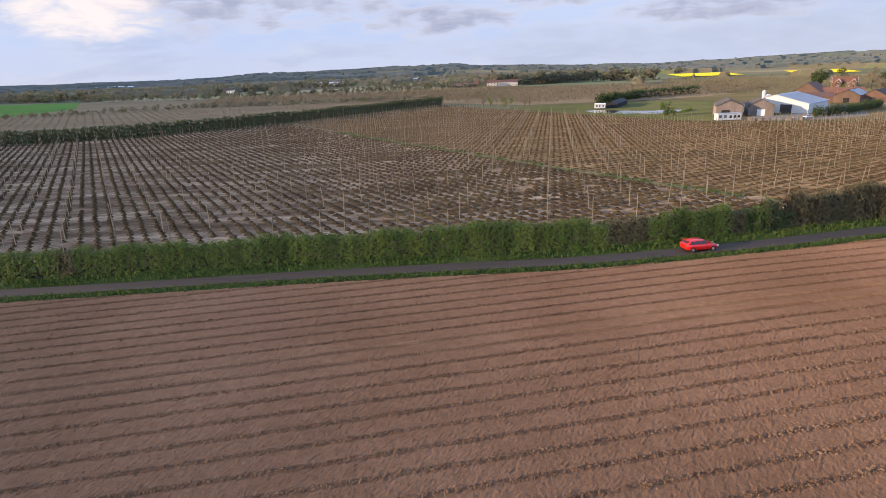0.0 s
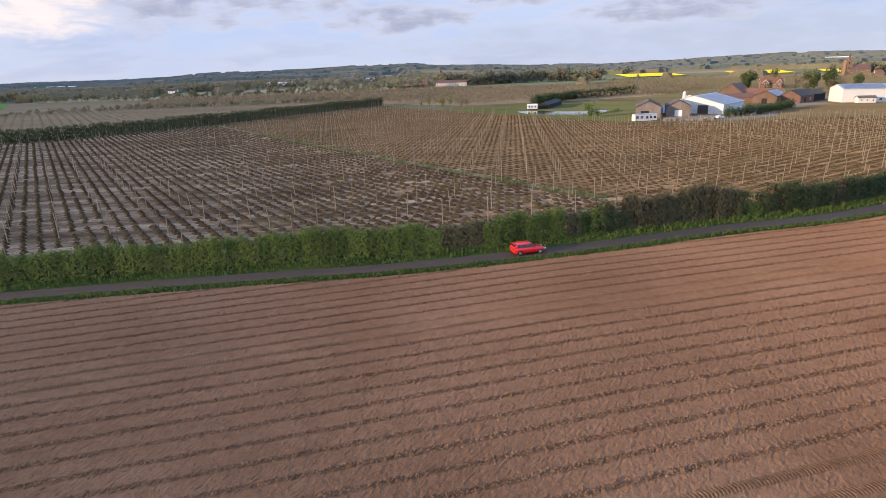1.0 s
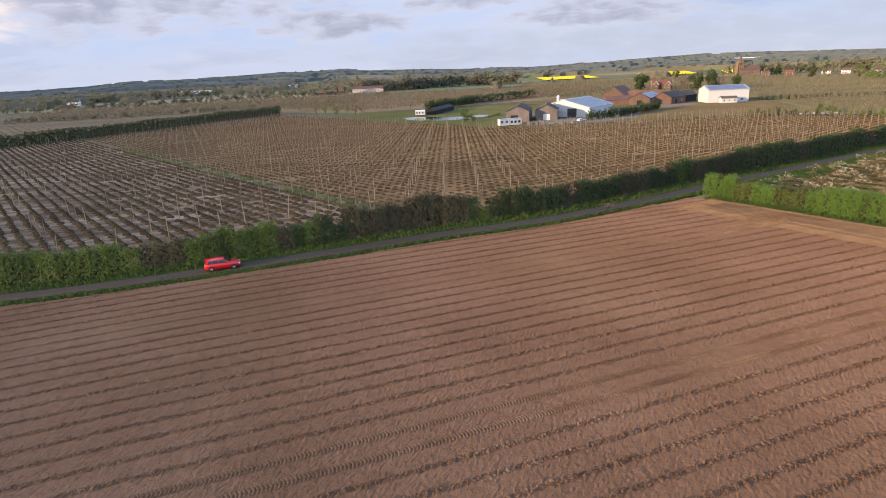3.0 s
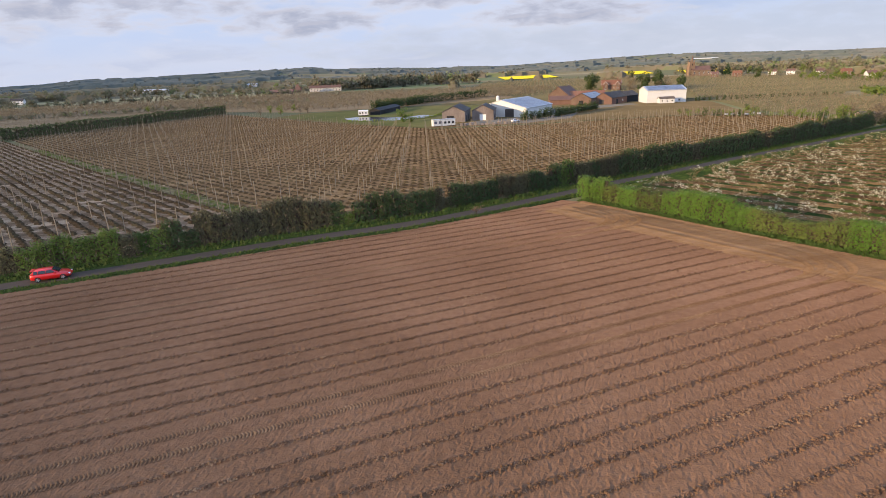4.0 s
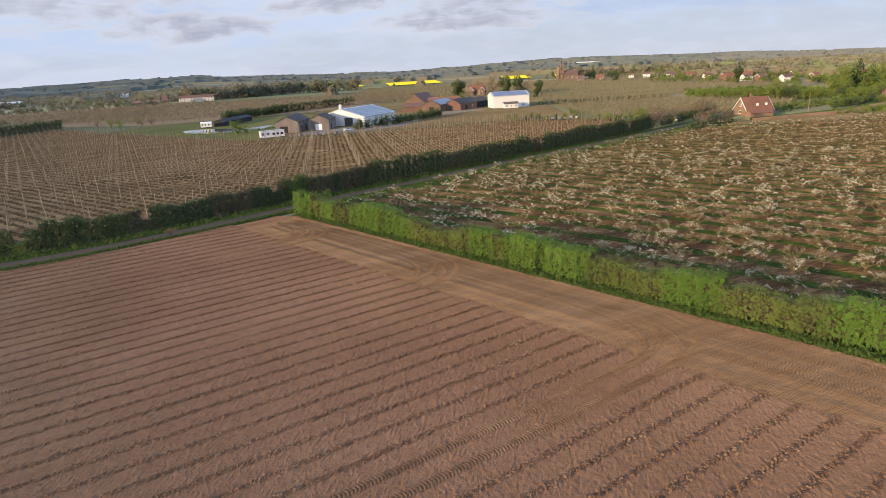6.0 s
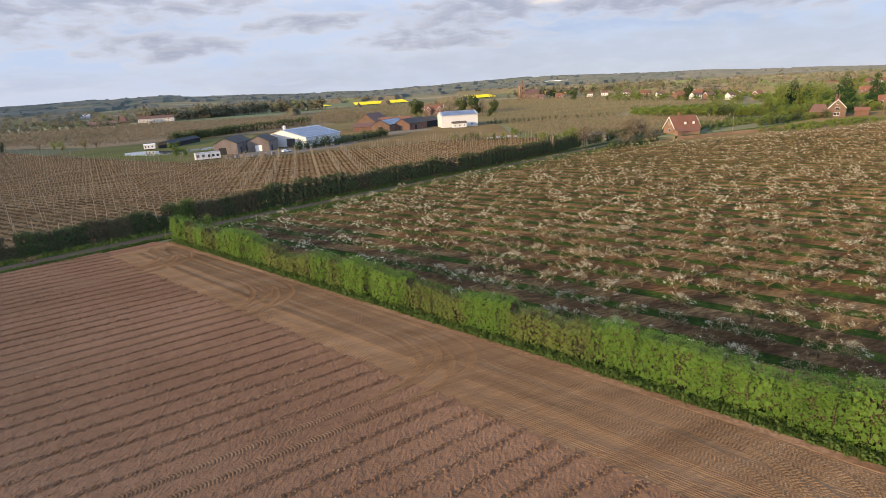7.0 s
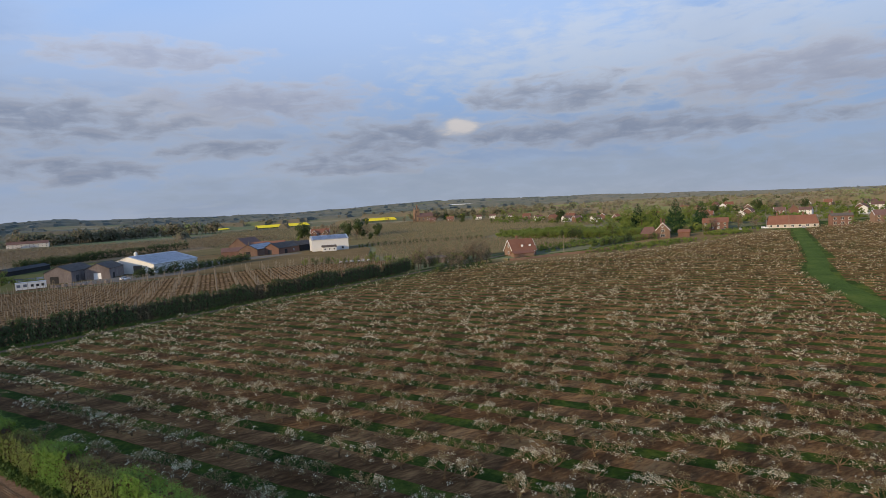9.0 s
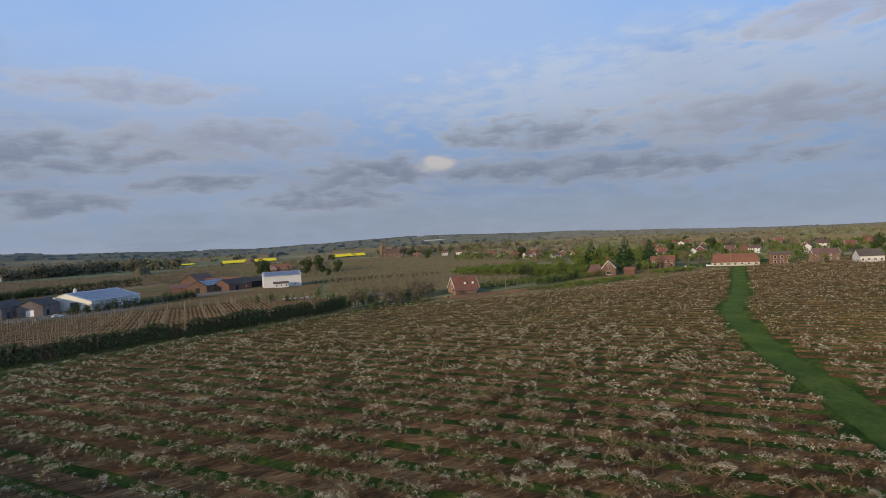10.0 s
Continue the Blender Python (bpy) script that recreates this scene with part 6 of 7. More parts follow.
building("thatched_house", turned(548, 78, 135), 13, 8, 3.6, 7.4, M["white_wall"], M["sheet_grey"], "white house with a dark steep roof", "house", front(13, 4, (0.9,)))


# ---- parked cars and the red car ----
def hatchback(m, paint, label, group=""):
    """A five-door hatchback, nose along +x."""
    car = tagged(new("car"), label, "car", group)
    car.matrix_basis = m
    st = [(-2.12, 0.72, 0.42, 0.78), (-2.05, 0.84, 0.30, 0.98), (-1.5, 0.89, 0.22, 1.0), (-0.4, 0.90, 0.20, 0.97), (0.7, 0.90, 0.20, 0.95), (1.3, 0.88, 0.22, 0.90), (1.85, 0.82, 0.26, 0.76), (2.08, 0.70, 0.34, 0.62), (2.16, 0.55, 0.42, 0.54)]

    def loft(sections):
        s = Shape()
        n = len(sections[0])
        for r in sections:
            for p in r:
                s.v.append(p)
                s.t.append(0.5)
        for i in range(len(sections) - 1):
            for k in range(n):
                j = (k + 1) % n
                s.q.append((i * n + k, (i + 1) * n + k, (i + 1) * n + j, i * n + j))
                s.m.append(0)
        for base, flip in ((0, False), ((len(sections) - 1) * n, True)):
            for k in range(1, n - 2, 2):
                q = (base, base + k, base + k + 1, base + k + 2)
                s.q.append(q[::-1] if flip else q)
                s.m.append(0)
        return s

    ring = lambda x, w, z0, z1: [(x, -w * 0.86, z0), (x, -w, z0 + 0.12), (x, -w, z0 + (z1 - z0) * 0.62), (x, -w * 0.93, z1 - 0.03), (x, -w * 0.6, z1), (x, w * 0.6, z1), (x, w * 0.93, z1 - 0.03), (x, w, z0 + (z1 - z0) * 0.62), (x, w, z0 + 0.12), (x, w * 0.86, z0)]
    body = part("body", loft([ring(*q) for q in st]), paint, car, smooth=True)
    cab = [(-2.0, 0.76, 0.95, 1.02), (-1.72, 0.70, 0.95, 1.34), (-1.2, 0.67, 0.95, 1.42), (-0.3, 0.66, 0.94, 1.45), (0.2, 0.66, 0.94, 1.40), (0.95, 0.74, 0.90, 0.98)]
    top = lambda x, w, z0, z1: [(x, -w - 0.14 * min(1, (z1 - z0) / 0.4), z0), (x, -w - 0.05, z0 + (z1 - z0) * 0.6), (x, -w + 0.04, z1 - 0.04), (x, -w * 0.5, z1), (x, w * 0.5, z1), (x, w - 0.04, z1 - 0.04), (x, w + 0.05, z0 + (z1 - z0) * 0.6), (x, w + 0.14 * min(1, (z1 - z0) / 0.4), z0)]
    part("roof", loft([top(*q) for q in cab]), paint, car, smooth=True)
    for sy in (-1, 1):
        for x0, x1, xa, xb in ((-1.68, -1.22, -1.62, -1.24), (-1.16, -0.42, -1.14, -0.44), (-0.36, 0.62, -0.34, 0.22)):
            s = Shape()
            pts = [(x0, sy * 0.84, 0.99), (x1, sy * 0.84, 0.99), (xb, sy * 0.70, 1.33), (xa, sy * 0.70, 1.33)]
            s.face([(x, y + sy * 0.02, z) for x, y, z in (pts if sy < 0 else pts[::-1])])
            s.face([(x, y - sy * 0.05, z) for x, y, z in (pts[::-1] if sy < 0 else pts)])
            part("side_window", s, M["pane"], car, "dark side window")
        part("door_mirror", Shape().box(0.42, min(sy * 0.9, sy * 1.04), 0.93, 0.58, max(sy * 0.9, sy * 1.04), 1.07), paint, car)
        part("headlight", Shape().box(1.86, min(sy * 0.45, sy * 0.76), 0.56, 2.08, max(sy * 0.45, sy * 0.76), 0.68), M["white_trim"], car, "clear headlight")
        part("tail_light", Shape().box(-2.13, min(sy * 0.5, sy * 0.82), 0.72, -2.02, max(sy * 0.5, sy * 0.82), 0.9), M["tile"], car, "red tail light")
        for x in (-1.32, 1.30):
            t = Shape()
            n = 18
            for r0, r1, y0, y1 in ((0.32, 0.32, 0.70, 0.91), (0.32, 0.21, 0.91, 0.92), (0.32, 0.2, 0.70, 0.69)):
                for i in range(n):
                    a, b = 6.2832 * i / n, 6.2832 * (i + 1) / n
                    t.face([(x + r0 * math.cos(a), sy * y0, 0.32 + r0 * math.sin(a)), (x + r0 * math.cos(b), sy * y0, 0.32 + r0 * math.sin(b)), (x + r1 * math.cos(b), sy * y1, 0.32 + r1 * math.sin(b)), (x + r1 * math.cos(a), sy * y1, 0.32 + r1 * math.sin(a))])
            wheel = part("wheel", t, M["dark_wall"], car, "black tyre")
            rim = Shape()
            for k in range(5):
                a = 6.2832 * k / 5
                rim.face([(x + 0.03 * math.cos(a - 1), sy * 0.925, 0.32 + 0.03 * math.sin(a - 1)), (x + 0.21 * math.cos(a - 0.2), sy * 0.925, 0.32 + 0.21 * math.sin(a - 0.2)), (x + 0.21 * math.cos(a + 0.2), sy * 0.925, 0.32 + 0.21 * math.sin(a + 0.2)), (x + 0.03 * math.cos(a + 1), sy * 0.925, 0.32 + 0.03 * math.sin(a + 1))])
            part("rim", rim, M["roof_pale"], wheel, "silver five-spoke rim")
    for pts, nm in (([(0.98, -0.66, 0.99), (0.98, 0.66, 0.99), (0.28, 0.58, 1.385), (0.28, -0.58, 1.385)], "windscreen"), ([(-2.0, 0.64, 1.05), (-2.0, -0.64, 1.05), (-1.75, -0.58, 1.33), (-1.75, 0.58, 1.33)], "rear_window")):
        s = Shape()
        dx = 0.03 if nm == "windscreen" else -0.03
        s.face([(x + dx, y, z + 0.03) for x, y, z in pts])
        s.face([(x - dx, y, z - 0.03) for x, y, z in pts[::-1]])
        part(nm, s, M["pane"], car)
    part("spoiler", Shape().box(-2.02, -0.6, 1.33, -1.72, 0.6, 1.385), paint, car)
    return car


def paint(name, c):
    m = material(name, [c, tuple(min(1, v * 1.1) for v in c)], 3.0, 0.28, spec=0.5)
    m.node_tree.nodes["Principled BSDF"].inputs["Coat Weight"].default_value = 0.6
    return m


px, py, ux, uy = min(along(offset(ROAD, 0.15), 0.25), key=lambda q: abs(q[0] - 31.3))
hatchback(Matrix.Translation((px, py, rise(px, py) + 0.035)) @ Matrix.Rotation(math.atan2(uy, ux), 4, "Z"), paint("red_car_paint", (0.60, 0.012, 0.012)), "bright red hatchback with silver wheels on the lane")
dark, silver, white = paint("dark_car_paint", (0.03, 0.035, 0.05)), paint("silver_car_paint", (0.4, 0.41, 0.43)), paint("white_car_paint", (0.7, 0.7, 0.7))
for k, (x, y, az) in enumerate(((482, 158, 60), (486, 156, 55), (493, 151, 150), (498, 147, 148), (478, 162, 62), (505, 128, 60))):
    hatchback(turned(x, y, az), (dark, silver, dark, white, dark, silver)[k], ("dark parked hatchback by the houses", "silver parked hatchback by the houses", "dark parked hatchback by the houses", "white parked hatchback by the houses", "dark parked hatchback by the houses", "silver parked hatchback by the houses")[k], "parked cars")
hatchback(turned(156, 247, 70), white, "white car parked in the farmyard")
hatchback(turned(274, 165, 60), silver, "silver car parked among shrubs")


# ---- wooden poles with wires ----
def wire_pole(x, y, h, arm=True):
    p = tagged(new("telegraph_pole"), "tall wooden telegraph pole", "pole", "telegraph poles")
    p.matrix_basis = turned(x, y, rng.uniform(0, 90))
    part("post", Shape().tube((0, 0, -0.5), (0, 0, h), 0.16, 0.11, 6), M["pole"], p)
    if arm:
        part("crossarm", Shape().box(-0.8, -0.06, h - 0.7, 0.8, 0.06, h - 0.55), M["pole"], p)
        for k in (-0.7, 0, 0.7):
            part("insulator", Shape().tube((k, 0, h - 0.55), (k, 0, h - 0.38), 0.05, 0.04, 5), M["white_trim"], p)


for x, y, h, arm in ((327, 148.5, 8.5, False), (447, 156, 8, True), (488, 128, 13, True), (470, 168, 9, True), (505, 150, 12, False), (186, 300, 11, False), (160, 500, 11, True), (205, 520, 11, True), (240, 540, 11, True), (236, 350, 9, False)):
    wire_pole(x, y, h, arm)


# ---- trees ----
def leafy_tree(seed, h, r, mat, name, label, leaves=420, size=0.8, low=0.25, cone=False, bare=False):
    """A tapered trunk with limbs, and a crown of many leaf clumps with gaps."""
    g = random.Random(seed)
    tree = tagged(new(name), label, "tree")
    w, c = Shape(), Shape()
    w.tube((0, 0, -0.4), (g.gauss(0, 0.1), g.gauss(0, 0.1), h * (0.95 if cone else 0.55)), h * 0.022 + 0.05, 0.05 if cone else h * 0.012, 6)
    lumps = []
    n = 16 if cone else 11
    for i in range(n):
        a, f = g.uniform(0, 6.283), (i + 0.5) / n
        if cone:
            z = h * (0.08 + 0.88 * f)
            q = Vector((math.cos(a), math.sin(a), 0)) * r * (1 - f) * g.uniform(0.4, 0.75) + Vector((0, 0, z))
            lumps.append((q, r * (1 - f) * 0.5 + 0.35))
            w.tube((0, 0, z), q, 0.06, 0.02, 3)
        else:
            z = h * (low + (0.92 - low) * f)
            prof = math.sqrt(max(0.12, 1 - ((z / h - 0.58) / 0.46) ** 2))
            q = Vector((math.cos(a) * r * prof * g.uniform(0.25, 0.8), math.sin(a) * r * prof * g.uniform(0.25, 0.8), z))
            lumps.append((q, r * g.uniform(0.3, 0.46)))
            w.tube((0, 0, h * g.uniform(0.2, 0.5)), q, h * 0.008 + 0.02, 0.03, 4)
            if bare:
                for _ in range(7):
                    e = q + Vector((g.gauss(0, r * 0.28), g.gauss(0, r * 0.28), abs(g.gauss(0, r * 0.3))))
                    w.tube(q.lerp(Vector((0, 0, z)), g.random() * 0.5), e, 0.05, 0.015, 3)
    if cone:
        lumps = []
        for k in range(leaves):
            f, a = 1 - math.sqrt(g.random()), g.uniform(0, 6.283)
            tier = 0.82 + 0.18 * math.sin(f * 34 + 2 * math.sin(a * 2 + seed)) + 0.25 * noise.noise((math.cos(a) * 1.5, math.sin(a) * 1.5, f * 7 + seed))
            rr = r * (1 - f) ** 0.75 * tier * g.uniform(0.72, 1.0) + 0.15
            p = Vector((math.cos(a) * rr, math.sin(a) * rr, h * (0.05 + 0.95 * f) - 0.25 * rr))
            # needles turn paler towards the tip of the cone
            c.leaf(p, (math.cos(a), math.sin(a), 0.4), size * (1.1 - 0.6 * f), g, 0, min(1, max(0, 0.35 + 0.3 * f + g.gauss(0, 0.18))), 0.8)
    for k in range(0 if cone else leaves):
        q, rad = g.choice(lumps)
        d = Vector((g.gauss(0, 1), g.gauss(0, 1), g.gauss(0, 0.9))).normalized()
        p = q + d * rad * g.uniform(0.7, 1.08)
        if p.z < h * 0.06:
            continue
        # crown leaves turn paler with height, plus a random part
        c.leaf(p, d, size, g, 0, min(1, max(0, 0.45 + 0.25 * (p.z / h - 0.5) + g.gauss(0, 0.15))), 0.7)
    part("trunk", w, M["bark"], tree)
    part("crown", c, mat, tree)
    return tree


def tree_at(tree, x, y, size=1.0, turn=0.0):
    return copy_thing(tree, Matrix.Translation((x, y, rise(x, y))) @ Matrix.Rotation(turn, 4, "Z") @ Matrix.Scale(size, 4))


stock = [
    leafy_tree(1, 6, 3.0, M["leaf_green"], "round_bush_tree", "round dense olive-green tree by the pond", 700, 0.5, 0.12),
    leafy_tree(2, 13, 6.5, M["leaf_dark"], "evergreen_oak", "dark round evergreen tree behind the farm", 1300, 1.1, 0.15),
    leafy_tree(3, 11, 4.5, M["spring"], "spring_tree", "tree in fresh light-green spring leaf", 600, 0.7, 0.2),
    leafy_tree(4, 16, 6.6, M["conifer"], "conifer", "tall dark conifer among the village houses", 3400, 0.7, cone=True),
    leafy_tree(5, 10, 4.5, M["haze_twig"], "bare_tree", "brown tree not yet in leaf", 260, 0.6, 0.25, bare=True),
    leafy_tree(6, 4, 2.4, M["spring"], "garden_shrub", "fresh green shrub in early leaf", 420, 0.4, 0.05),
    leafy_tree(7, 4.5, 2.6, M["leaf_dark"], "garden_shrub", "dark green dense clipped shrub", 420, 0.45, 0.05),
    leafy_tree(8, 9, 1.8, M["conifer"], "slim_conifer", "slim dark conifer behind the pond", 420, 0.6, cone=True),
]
rng = random.Random(91)
TREES = [(0, 109, 284, 1.15), (0, 113, 283, 0.7), (7, 111, 408, 1.0), (1, 332, 520, 1.15), (1, 345, 540, 0.9), (4, 355, 520, 1.3), (4, 322, 430, 1.0), (1, 358, 474, 1.15), (1, 370, 462, 1.25), (1, 382, 452, 0.9), (4, 349, 478, 1.5), (1, 354, 410, 0.45), (4, 376, 462, 1.1), (4, 362, 455, 0.9), (2, 300, 440, 0.6),
         (2, 474, 231, 1.5), (2, 488, 218, 1.55), (2, 482, 226, 1.3), (3, 496, 240, 1.25), (2, 520, 265, 1.25), (2, 505, 290, 1.1), (3, 476, 194, 1.4), (3, 488, 183, 1.25), (4, 497, 152, 0.9), (3, 545, 262, 1.0), (2, 528, 240, 1.2), (2, 560, 240, 1.3), (4, 495, 162, 1.1), (4, 478, 170, 0.9), (3, 560, 285, 0.8), (3, 533, 158, 0.5), (2, 545, 150, 0.7), (2, 520, 108, 0.5), (2, 536, 96, 0.6), (3, 590, 110, 0.7), (4, 590, 70, 1.1), (3, 575, 84, 0.6),
         (2, 44, 405, 0.62), (2, 36, 428, 0.55), (4, 57, 400, 0.7), (4, 30, 415, 0.6), (4, 62, 412, 0.6), (2, 52, 436, 0.5), (2, -70, 532, 0.5), (5, 268, 180, 1.3), (5, 272, 183, 1.0), (5, 258, 190, 0.9), (6, 250, 172, 0.9), (6, 262, 168, 0.8), (5, 283, 176, 0.8), (6, 296, 172, 0.9), (4, 292, 176, 0.6), (4, 285, 180, 0.5), (5, 275, 196, 0.8), (6, 246, 158, 0.8), (5, 252, 158, 0.7), (4, 278, 186, 0.6), (6, 304, 176, 0.8), (2, 330, 178, 0.4), (5, 262, 200, 0.7),
         (3, 625, 700, 1.1), (4, 610, 705, 1.0), (4, 570, 735, 1.0), (4, 560, 690, 0.9), (4, 640, 720, 1.1), (1, 630, 750, 0.9), (2, 650, 690, 1.0), (2, 690, 640, 1.1), (4, 545, 745, 1.2), (1, 520, 770, 0.8), (3, 700, 560, 0.9), (5, 111, 79.5, 0.9), (5, 113.5, 82.5, 0.8), (6, 109.5, 81.5, 0.35), (5, 107.2, 82.2, 0.22), (4, 452, 170, 0.5), (6, 444, 168, 0.8)]
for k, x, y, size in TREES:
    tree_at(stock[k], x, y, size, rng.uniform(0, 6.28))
# garden and street trees between the village houses
for _ in range(260):
    x, y = rng.uniform(545, 960), rng.uniform(60, 640)
    if y > x * 1.05 or min(math.hypot(x - a, y - b) for a, b in placed) < 9 or rng.random() < 0.35:
        continue
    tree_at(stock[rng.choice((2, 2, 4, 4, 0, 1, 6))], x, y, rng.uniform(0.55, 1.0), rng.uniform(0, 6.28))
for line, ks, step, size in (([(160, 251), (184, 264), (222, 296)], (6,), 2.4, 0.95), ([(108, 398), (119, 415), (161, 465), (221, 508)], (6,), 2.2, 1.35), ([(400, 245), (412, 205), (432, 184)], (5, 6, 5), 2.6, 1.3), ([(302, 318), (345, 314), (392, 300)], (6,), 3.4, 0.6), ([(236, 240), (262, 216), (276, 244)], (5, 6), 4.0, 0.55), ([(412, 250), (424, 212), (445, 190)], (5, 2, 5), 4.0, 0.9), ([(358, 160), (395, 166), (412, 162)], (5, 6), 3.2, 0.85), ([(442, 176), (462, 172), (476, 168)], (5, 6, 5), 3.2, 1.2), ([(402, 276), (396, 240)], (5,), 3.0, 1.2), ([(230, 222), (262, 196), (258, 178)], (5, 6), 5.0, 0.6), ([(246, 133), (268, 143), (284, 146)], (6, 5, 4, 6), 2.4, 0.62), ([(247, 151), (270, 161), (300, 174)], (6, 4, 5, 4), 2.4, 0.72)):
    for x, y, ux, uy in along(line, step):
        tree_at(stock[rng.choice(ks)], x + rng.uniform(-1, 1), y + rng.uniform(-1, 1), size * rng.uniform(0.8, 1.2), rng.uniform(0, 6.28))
for o in stock:
    for c in o.children_recursive:
        bpy.data.objects.remove(c)
    bpy.data.objects.remove(o)

# a lone leafless sapling on the verge
sap = random.Random(17)
w = Shape()
w.tube((0, 0, -0.1), (0.03, 0.02, 0.55), 0.05, 0.04, 5, cap=False)
fine = Shape()
c = Shape()
for _ in range(26):
    a, d = sap.uniform(0, 6.28), sap.uniform(0.3, 1.15)
    q = Vector((d * math.cos(a), d * math.sin(a), 0.95 + sap.uniform(-0.1, 0.35)))
    fine.tube((0.03, 0.02, sap.uniform(0.35, 0.55)), q, 0.022, 0.008, 3)
    for _ in range(7):
        c.leaf(q + Vector((sap.gauss(0, 0.14), sap.gauss(0, 0.14), sap.gauss(0, 0.07))), (0, 0, 1), 0.13, sap, 0, sap.random(), 0.8)
sapling = tagged(new("sapling"), "small flat-topped reddish sapling on the grass verge", "sapling")
SAP_X, SAP_Y = 88.4, 77.3
sapling.matrix_basis = Matrix.Translation((SAP_X, SAP_Y, rise(SAP_X, SAP_Y)))
part("trunk", w, M["bark"], sapling)
tagged(part("crown", fine, M["bark"], sapling), kind="stuff")
part("crown", c, M["sapling_bud"], sapling)

# far woods, hedgerows and bare orchards, too many to count
rng = random.Random(71)


def clump(r, n, size, tall=1.0, spread=0.5, trunk=True):
    s = Shape()
    lumps = [(Vector((r.gauss(0, 0.2), r.gauss(0, 0.2), r.uniform(0.35, 0.85))), r.uniform(0.16, 0.28)) for _ in range(5)]
    for k in range(n):
        q, rad = r.choice(lumps)
        d = Vector((r.gauss(0, 1), r.gauss(0, 1), r.gauss(0.2, 0.9))).normalized()
        s.leaf(q + d * rad * r.uniform(0.6, 1.1), d, size, r, 0, 0.5 + r.gauss(0, 0.08), 0.5)
    if trunk:
        s.tube((0, 0, -0.1), (0, 0, 0.5), 0.03, 0.02, 3)
    return s.arrays()


woods = [clump(rng, 36, 0.24) for _ in range(8)]
places = []


def wood_tree(x, y, h, tint):
    places.append((rng.randrange(8), x, y, rise(x, y) - 0.5, rng.uniform(0, 6.28), h * 1.3, rng.uniform(0.8, 1.1), tint))


BLOCKED = [[(160, 420), (345, 375), (430, 325), (640, 330), (650, 640), (600, 760), (420, 920), (300, 900)], [(-900, 420), (-345, 430), (-350, 560), (-430, 700), (-900, 760)], [(300, 890), (420, 930), (600, 800), (760, 740), (930, 1040), (620, 1330), (330, 1310)]]


def wooded(x, y, az, r):
    """How deep the point lies in woodland; below nought it is open land."""
    ridge = np.interp(az, AZ_TABLE, RIDGE)
    if r < 620 or r > ridge * 1.03 or (az < 12 and r < 880) or any(inside(b, x, y) for b in BLOCKED):
        return -1.0
    wide = 210 if r < 1500 else 300
    n = noise.noise((x / wide, y / wide, 4)) + 0.5 * noise.noise((x / 70, y / 70, 8))
    need = (0.06 if az < 14 else -0.05) if r < 1500 else (0.02 if az < 14 else 0.10)
    if az > 45 and x > 560 and r < 1050:
        need = 0.10
    return n - need


def wood_tint(x, y):
    return (0.40 if y > x * 0.9 else 0.58) + 0.38 * noise.noise((x / 90, y / 90, 12)) + 0.2 * noise.noise((x / 25, y / 25, 3))


cv, cq, ct = [], [], []
radii = [620 * 1.0125 ** k for k in range(160) if 620 * 1.0125 ** k < 4500]
turns = np.arange(-62, 97, 0.33)
deep = np.zeros((len(radii), len(turns)))
for i, r in enumerate(radii):
    for j, az in enumerate(turns):
        w = radians(az + 0.12 * noise.noise((i, j, 1)))
        x, y = 90 + r * math.sin(w), 20 + r * math.cos(w)
        deep[i, j] = wooded(x, y, float(az), r)
        h = -1.5 if deep[i, j] < 0 else 8.0 + 2.4 * noise.noise((x / 17, y / 17, 6)) + 2.0 * noise.noise((x / 6.3, y / 6.3, 2))
        cv.append((x, y, rise(x, y) + h))
        ct.append(min(1, max(0, wood_tint(x, y) + rng.gauss(0, 0.07))))
for i in range(len(radii) - 1):
    for j in range(len(turns) - 1):
        if max(deep[i, j], deep[i + 1, j], deep[i, j + 1], deep[i + 1, j + 1]) > 0:
            a = i * len(turns) + j
            cq.append((a, a + len(turns), a + len(turns) + 1, a + 1))
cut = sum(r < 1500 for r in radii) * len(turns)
for name, quads, mat, label in (("wood_canopy", [q for q in cq if q[0] < cut], M["wood"], "dense canopy of mixed woods beyond the fields"), ("hill_wood_canopy", [q for q in cq if q[0] >= cut], M["far_wood"], "far hill woods, grey-green with distance haze in the colour")):
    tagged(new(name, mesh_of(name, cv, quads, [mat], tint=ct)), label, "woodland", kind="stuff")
tries = 0
while len(places) < 7500 and tries < 70000:
    tries += 1
    az, r = rng.uniform(-62, 96), 620 * (4300 / 620) ** rng.random()
    x, y = 90 + r * math.sin(radians(az)), 20 + r * math.cos(radians(az))
    d = wooded(x, y, az, r)
    if d == -1.0 or (d < 0 and rng.random() > 0.05):
        continue
    wood_tree(x, y, rng.uniform(6, 11), min(1, max(0, wood_tint(x, y) + rng.gauss(0, 0.12))))
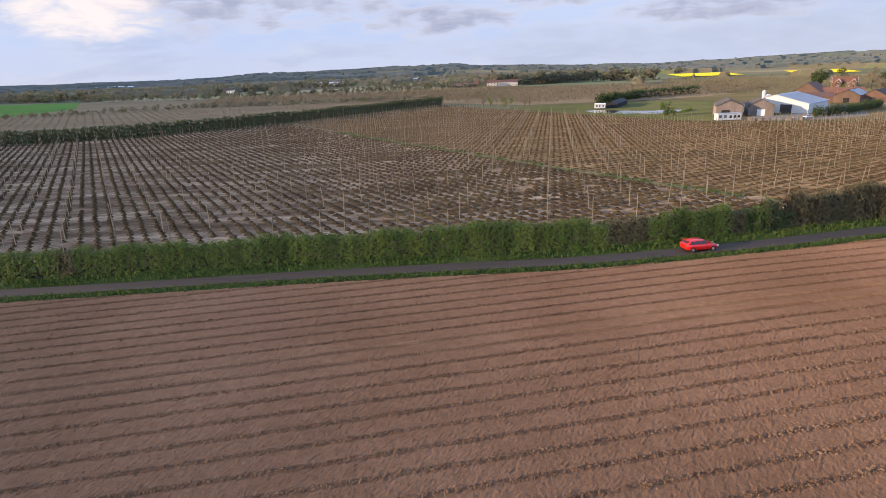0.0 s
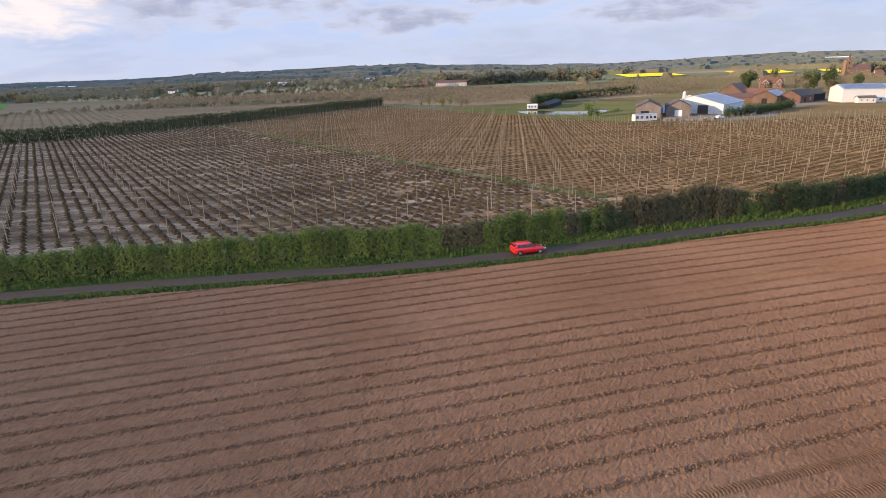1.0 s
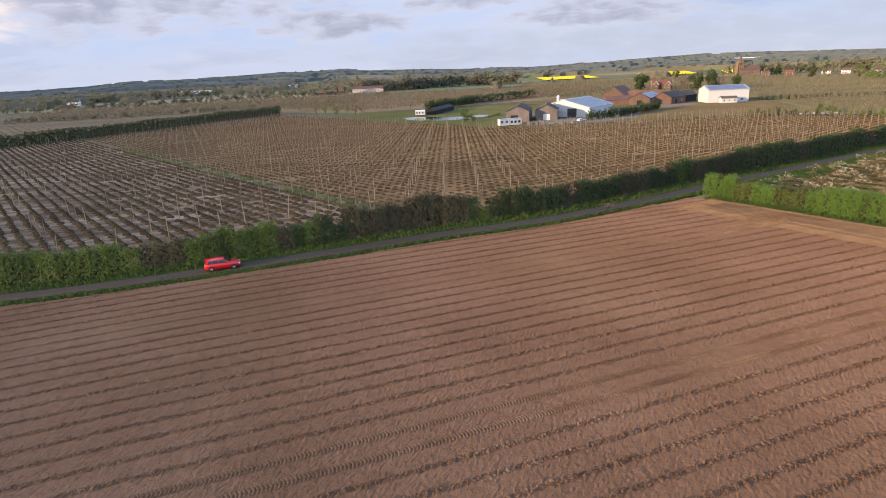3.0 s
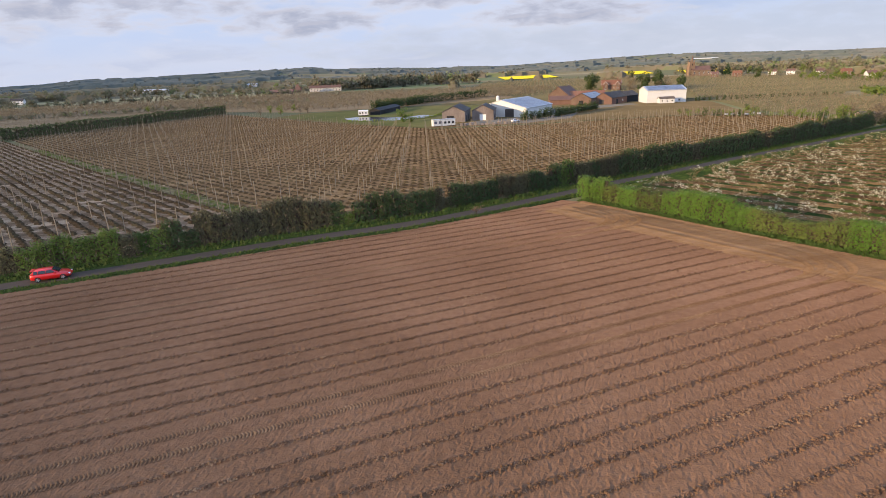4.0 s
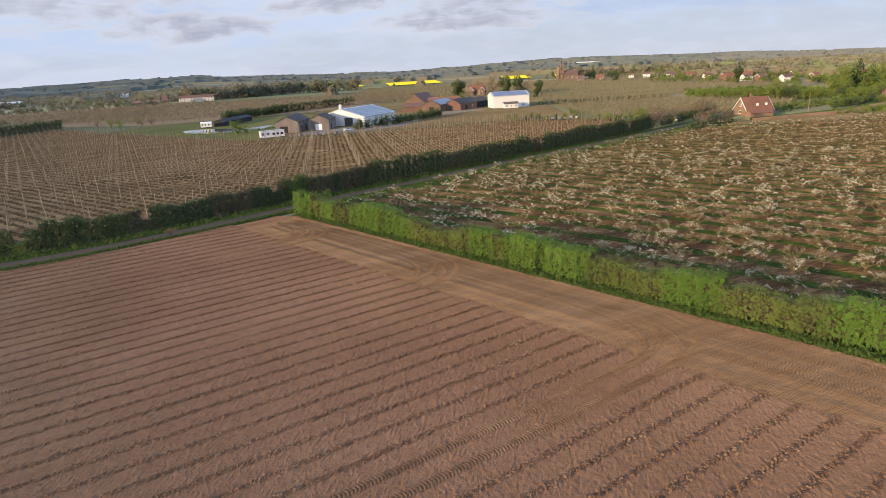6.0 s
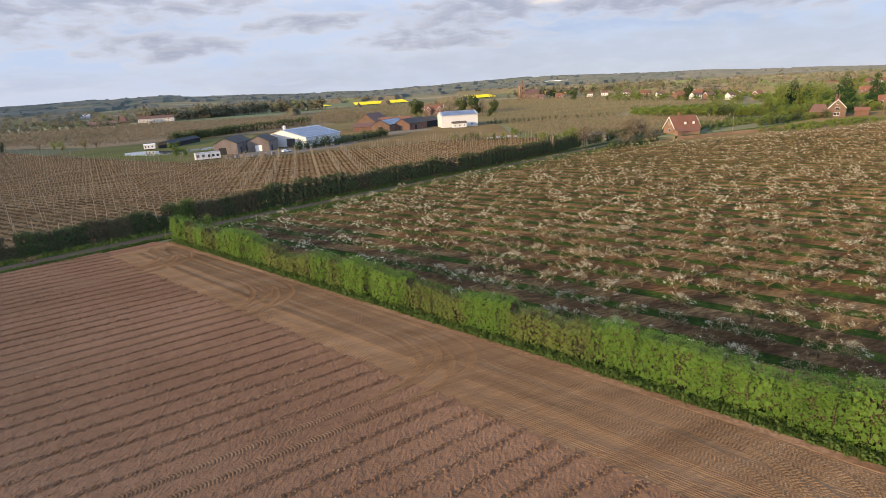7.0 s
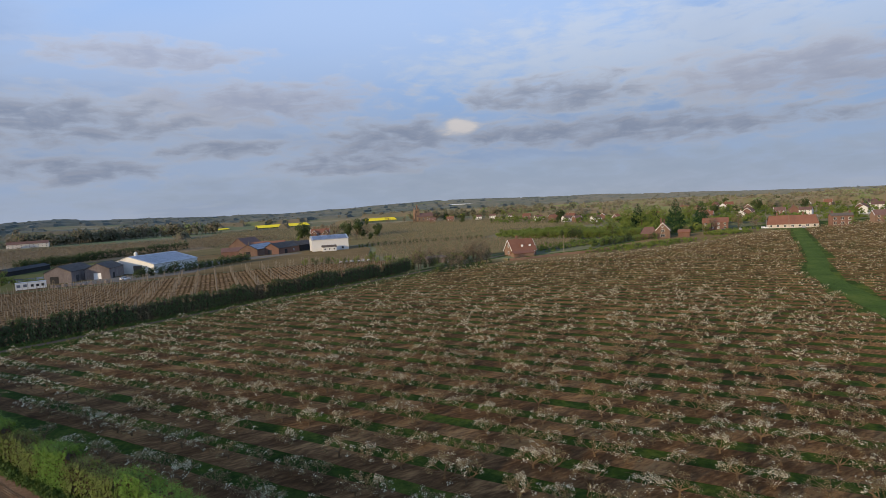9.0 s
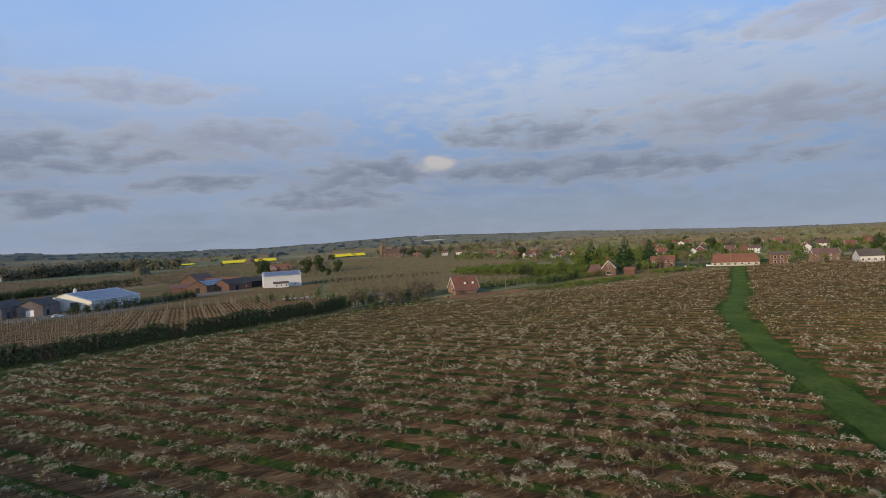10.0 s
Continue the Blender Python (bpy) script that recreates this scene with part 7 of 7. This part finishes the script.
# hedgerow lines and belts
for line, step, h in (([(-430, 720), (-240, 690), (-60, 745), (60, 770)], 9, 7), ([(-330, 440), (-230, 520), (-60, 548), (60, 560)], 5, 3.5), ([(-900, 770), (-560, 770), (-430, 740)], 8, 10), ([(-120, 985), (0, 900), (60, 880)], 9, 7), ([(70, 875), (120, 870), (180, 900), (240, 930), (330, 900)], 6, 13), ([(330, 900), (420, 925), (520, 860), (560, 790)], 22, 3), ([(640, 430), (655, 520), (660, 600)], 9, 6), ([(600, 760), (680, 720), (720, 640), (740, 540)], 8, 11), ([(-560, 900), (-430, 960), (-150, 1010)], 8, 9)):
    for x, y, ux, uy in along(line, step):
        for _ in range(3):
            wood_tree(x + rng.uniform(-6, 6), y + rng.uniform(-6, 6), h * rng.uniform(0.7, 1.25), min(1, max(0, 0.4 + rng.gauss(0, 0.2))))
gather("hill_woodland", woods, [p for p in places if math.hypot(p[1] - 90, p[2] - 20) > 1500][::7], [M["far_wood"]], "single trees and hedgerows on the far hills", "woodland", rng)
places = [p for p in places if math.hypot(p[1] - 90, p[2] - 20) <= 1500]
gather("woodland", woods, places, [M["wood"]], "mixed woods and hedgerow trees in early leaf", "woodland", rng)

bush = [clump(rng, 40, 0.26, trunk=False) for _ in range(8)]
places = []
for poly, gap, h, tint in (([(392, 282), (400, 236), (420, 190), (440, 186), (470, 200), (470, 290), (430, 320)], 4.2, 5.0, 0.42), ([(360, 160), (405, 166), (412, 178), (400, 188), (380, 178)], 4.0, 3.4, 0.4), ([(330, 136), (350, 128), (395, 130), (415, 138), (404, 152), (360, 150), (335, 146)], 3.6, 2.6, 0.36), ([(330, 160), (356, 168), (402, 182), (398, 202), (350, 192), (318, 188)], 3.8, 2.4, 0.2), ([(340, 128), (420, 128), (440, 134), (436, 142), (400, 134), (345, 134)], 4.0, 1.7, 0.5), ([(440, 140), (470, 134), (478, 150), (455, 160), (442, 156)], 4.2, 3.6, 0.5), ([(470, 175), (500, 180), (540, 230), (520, 280), (480, 240)], 6.0, 7.0, 0.55), ([(300, 170), (306, 182), (270, 200), (252, 180), (262, 172)], 4.5, 3.2, 0.45), ([(540, 160), (560, 200), (600, 330), (570, 320), (530, 250)], 8.0, 8.0, 0.5)):
    xs, ys = [p[0] for p in poly], [p[1] for p in poly]
    for i in range(int((max(xs) - min(xs)) / gap)):
        for j in range(int((max(ys) - min(ys)) / gap)):
            x, y = min(xs) + i * gap + rng.uniform(-1.5, 1.5), min(ys) + j * gap + rng.uniform(-1.5, 1.5)
            if inside(poly, x, y):
                places.append((rng.randrange(8), x, y, rise(x, y) - 0.6, rng.uniform(0, 6.28), h * rng.uniform(0.75, 1.25), 0.85, min(1, max(0, tint + rng.gauss(0, 0.13)))))
for _ in range(1500):
    x, y = rng.uniform(545, 960), rng.uniform(50, 560)
    if y > x * 0.92 or min(math.hypot(x - a, y - b) for a, b in placed) < 8.5 or (x < 580 and y < 140):
        continue
    places.append((rng.randrange(8), x, y, rise(x, y) - 0.6, rng.uniform(0, 6.28), rng.uniform(3.0, 8.0), 0.9, min(1, max(0, rng.gauss(0.3, 0.22)))))
for x, y, ux, uy in along([(80, 312), (95, 299), (113, 296), (127, 304), (138, 322)], 1.1):
    places.append((rng.randrange(8), x + rng.uniform(-0.8, 0.8), y + rng.uniform(-0.8, 0.8), rise(x, y) - 0.3, rng.uniform(0, 6.28), rng.uniform(1.0, 2.0), 0.9, rng.uniform(0.25, 0.6)))
gather("copse", bush, places, [M["spring"]], "thicket of bushes in fresh green leaf", "bushes", rng)

thin = [clump(rng, 10, 0.27, trunk=True) for _ in range(6)]
places = []
for poly, du, dv, h, tint in (([(318, 340), (308, 300), (284, 252), (274, 214), (300, 190), (350, 178), (392, 184), (396, 236), (388, 300), (400, 330), (345, 380)], 5.5, 4.2, 2.6, 0.5), ([(-60, 550), (0, 485), (60, 428), (150, 440), (235, 475), (320, 560), (300, 640), (60, 760), (-240, 680), (-230, 530)], 7.0, 5.0, 4.6, 0.45), ([(-330, 212), (-200, 250), (-138, 272), (-92, 334), (-12, 480), (-60, 540), (-230, 515), (-330, 425)], 5.0, 4.5, 1.8, 0.4), ([(240, 480), (345, 385), (430, 335), (560, 335), (640, 425), (640, 640), (600, 735), (420, 890), (330, 870), (240, 640)], 8.0, 6.0, 2.8, 0.75)):
    for i in range(-90, 90):
        for j in range(-90, 90):
            p = Vector((150, 500)) + STRIP_B * (i * du) + STRIP_A * (j * dv)
            if inside(poly, p.x, p.y) and rng.random() < 0.9:
                places.append((rng.randrange(6), p.x + rng.uniform(-0.6, 0.6), p.y + rng.uniform(-0.6, 0.6), rise(p.x, p.y), rng.uniform(0, 6.28), h * rng.uniform(0.8, 1.2), 1.0, min(1, max(0, tint + rng.gauss(0, 0.15)))))
gather("bare_orchards", thin, places, [M["haze_twig"]], "distant rows of bare brown fruit trees", "fruit trees", rng)
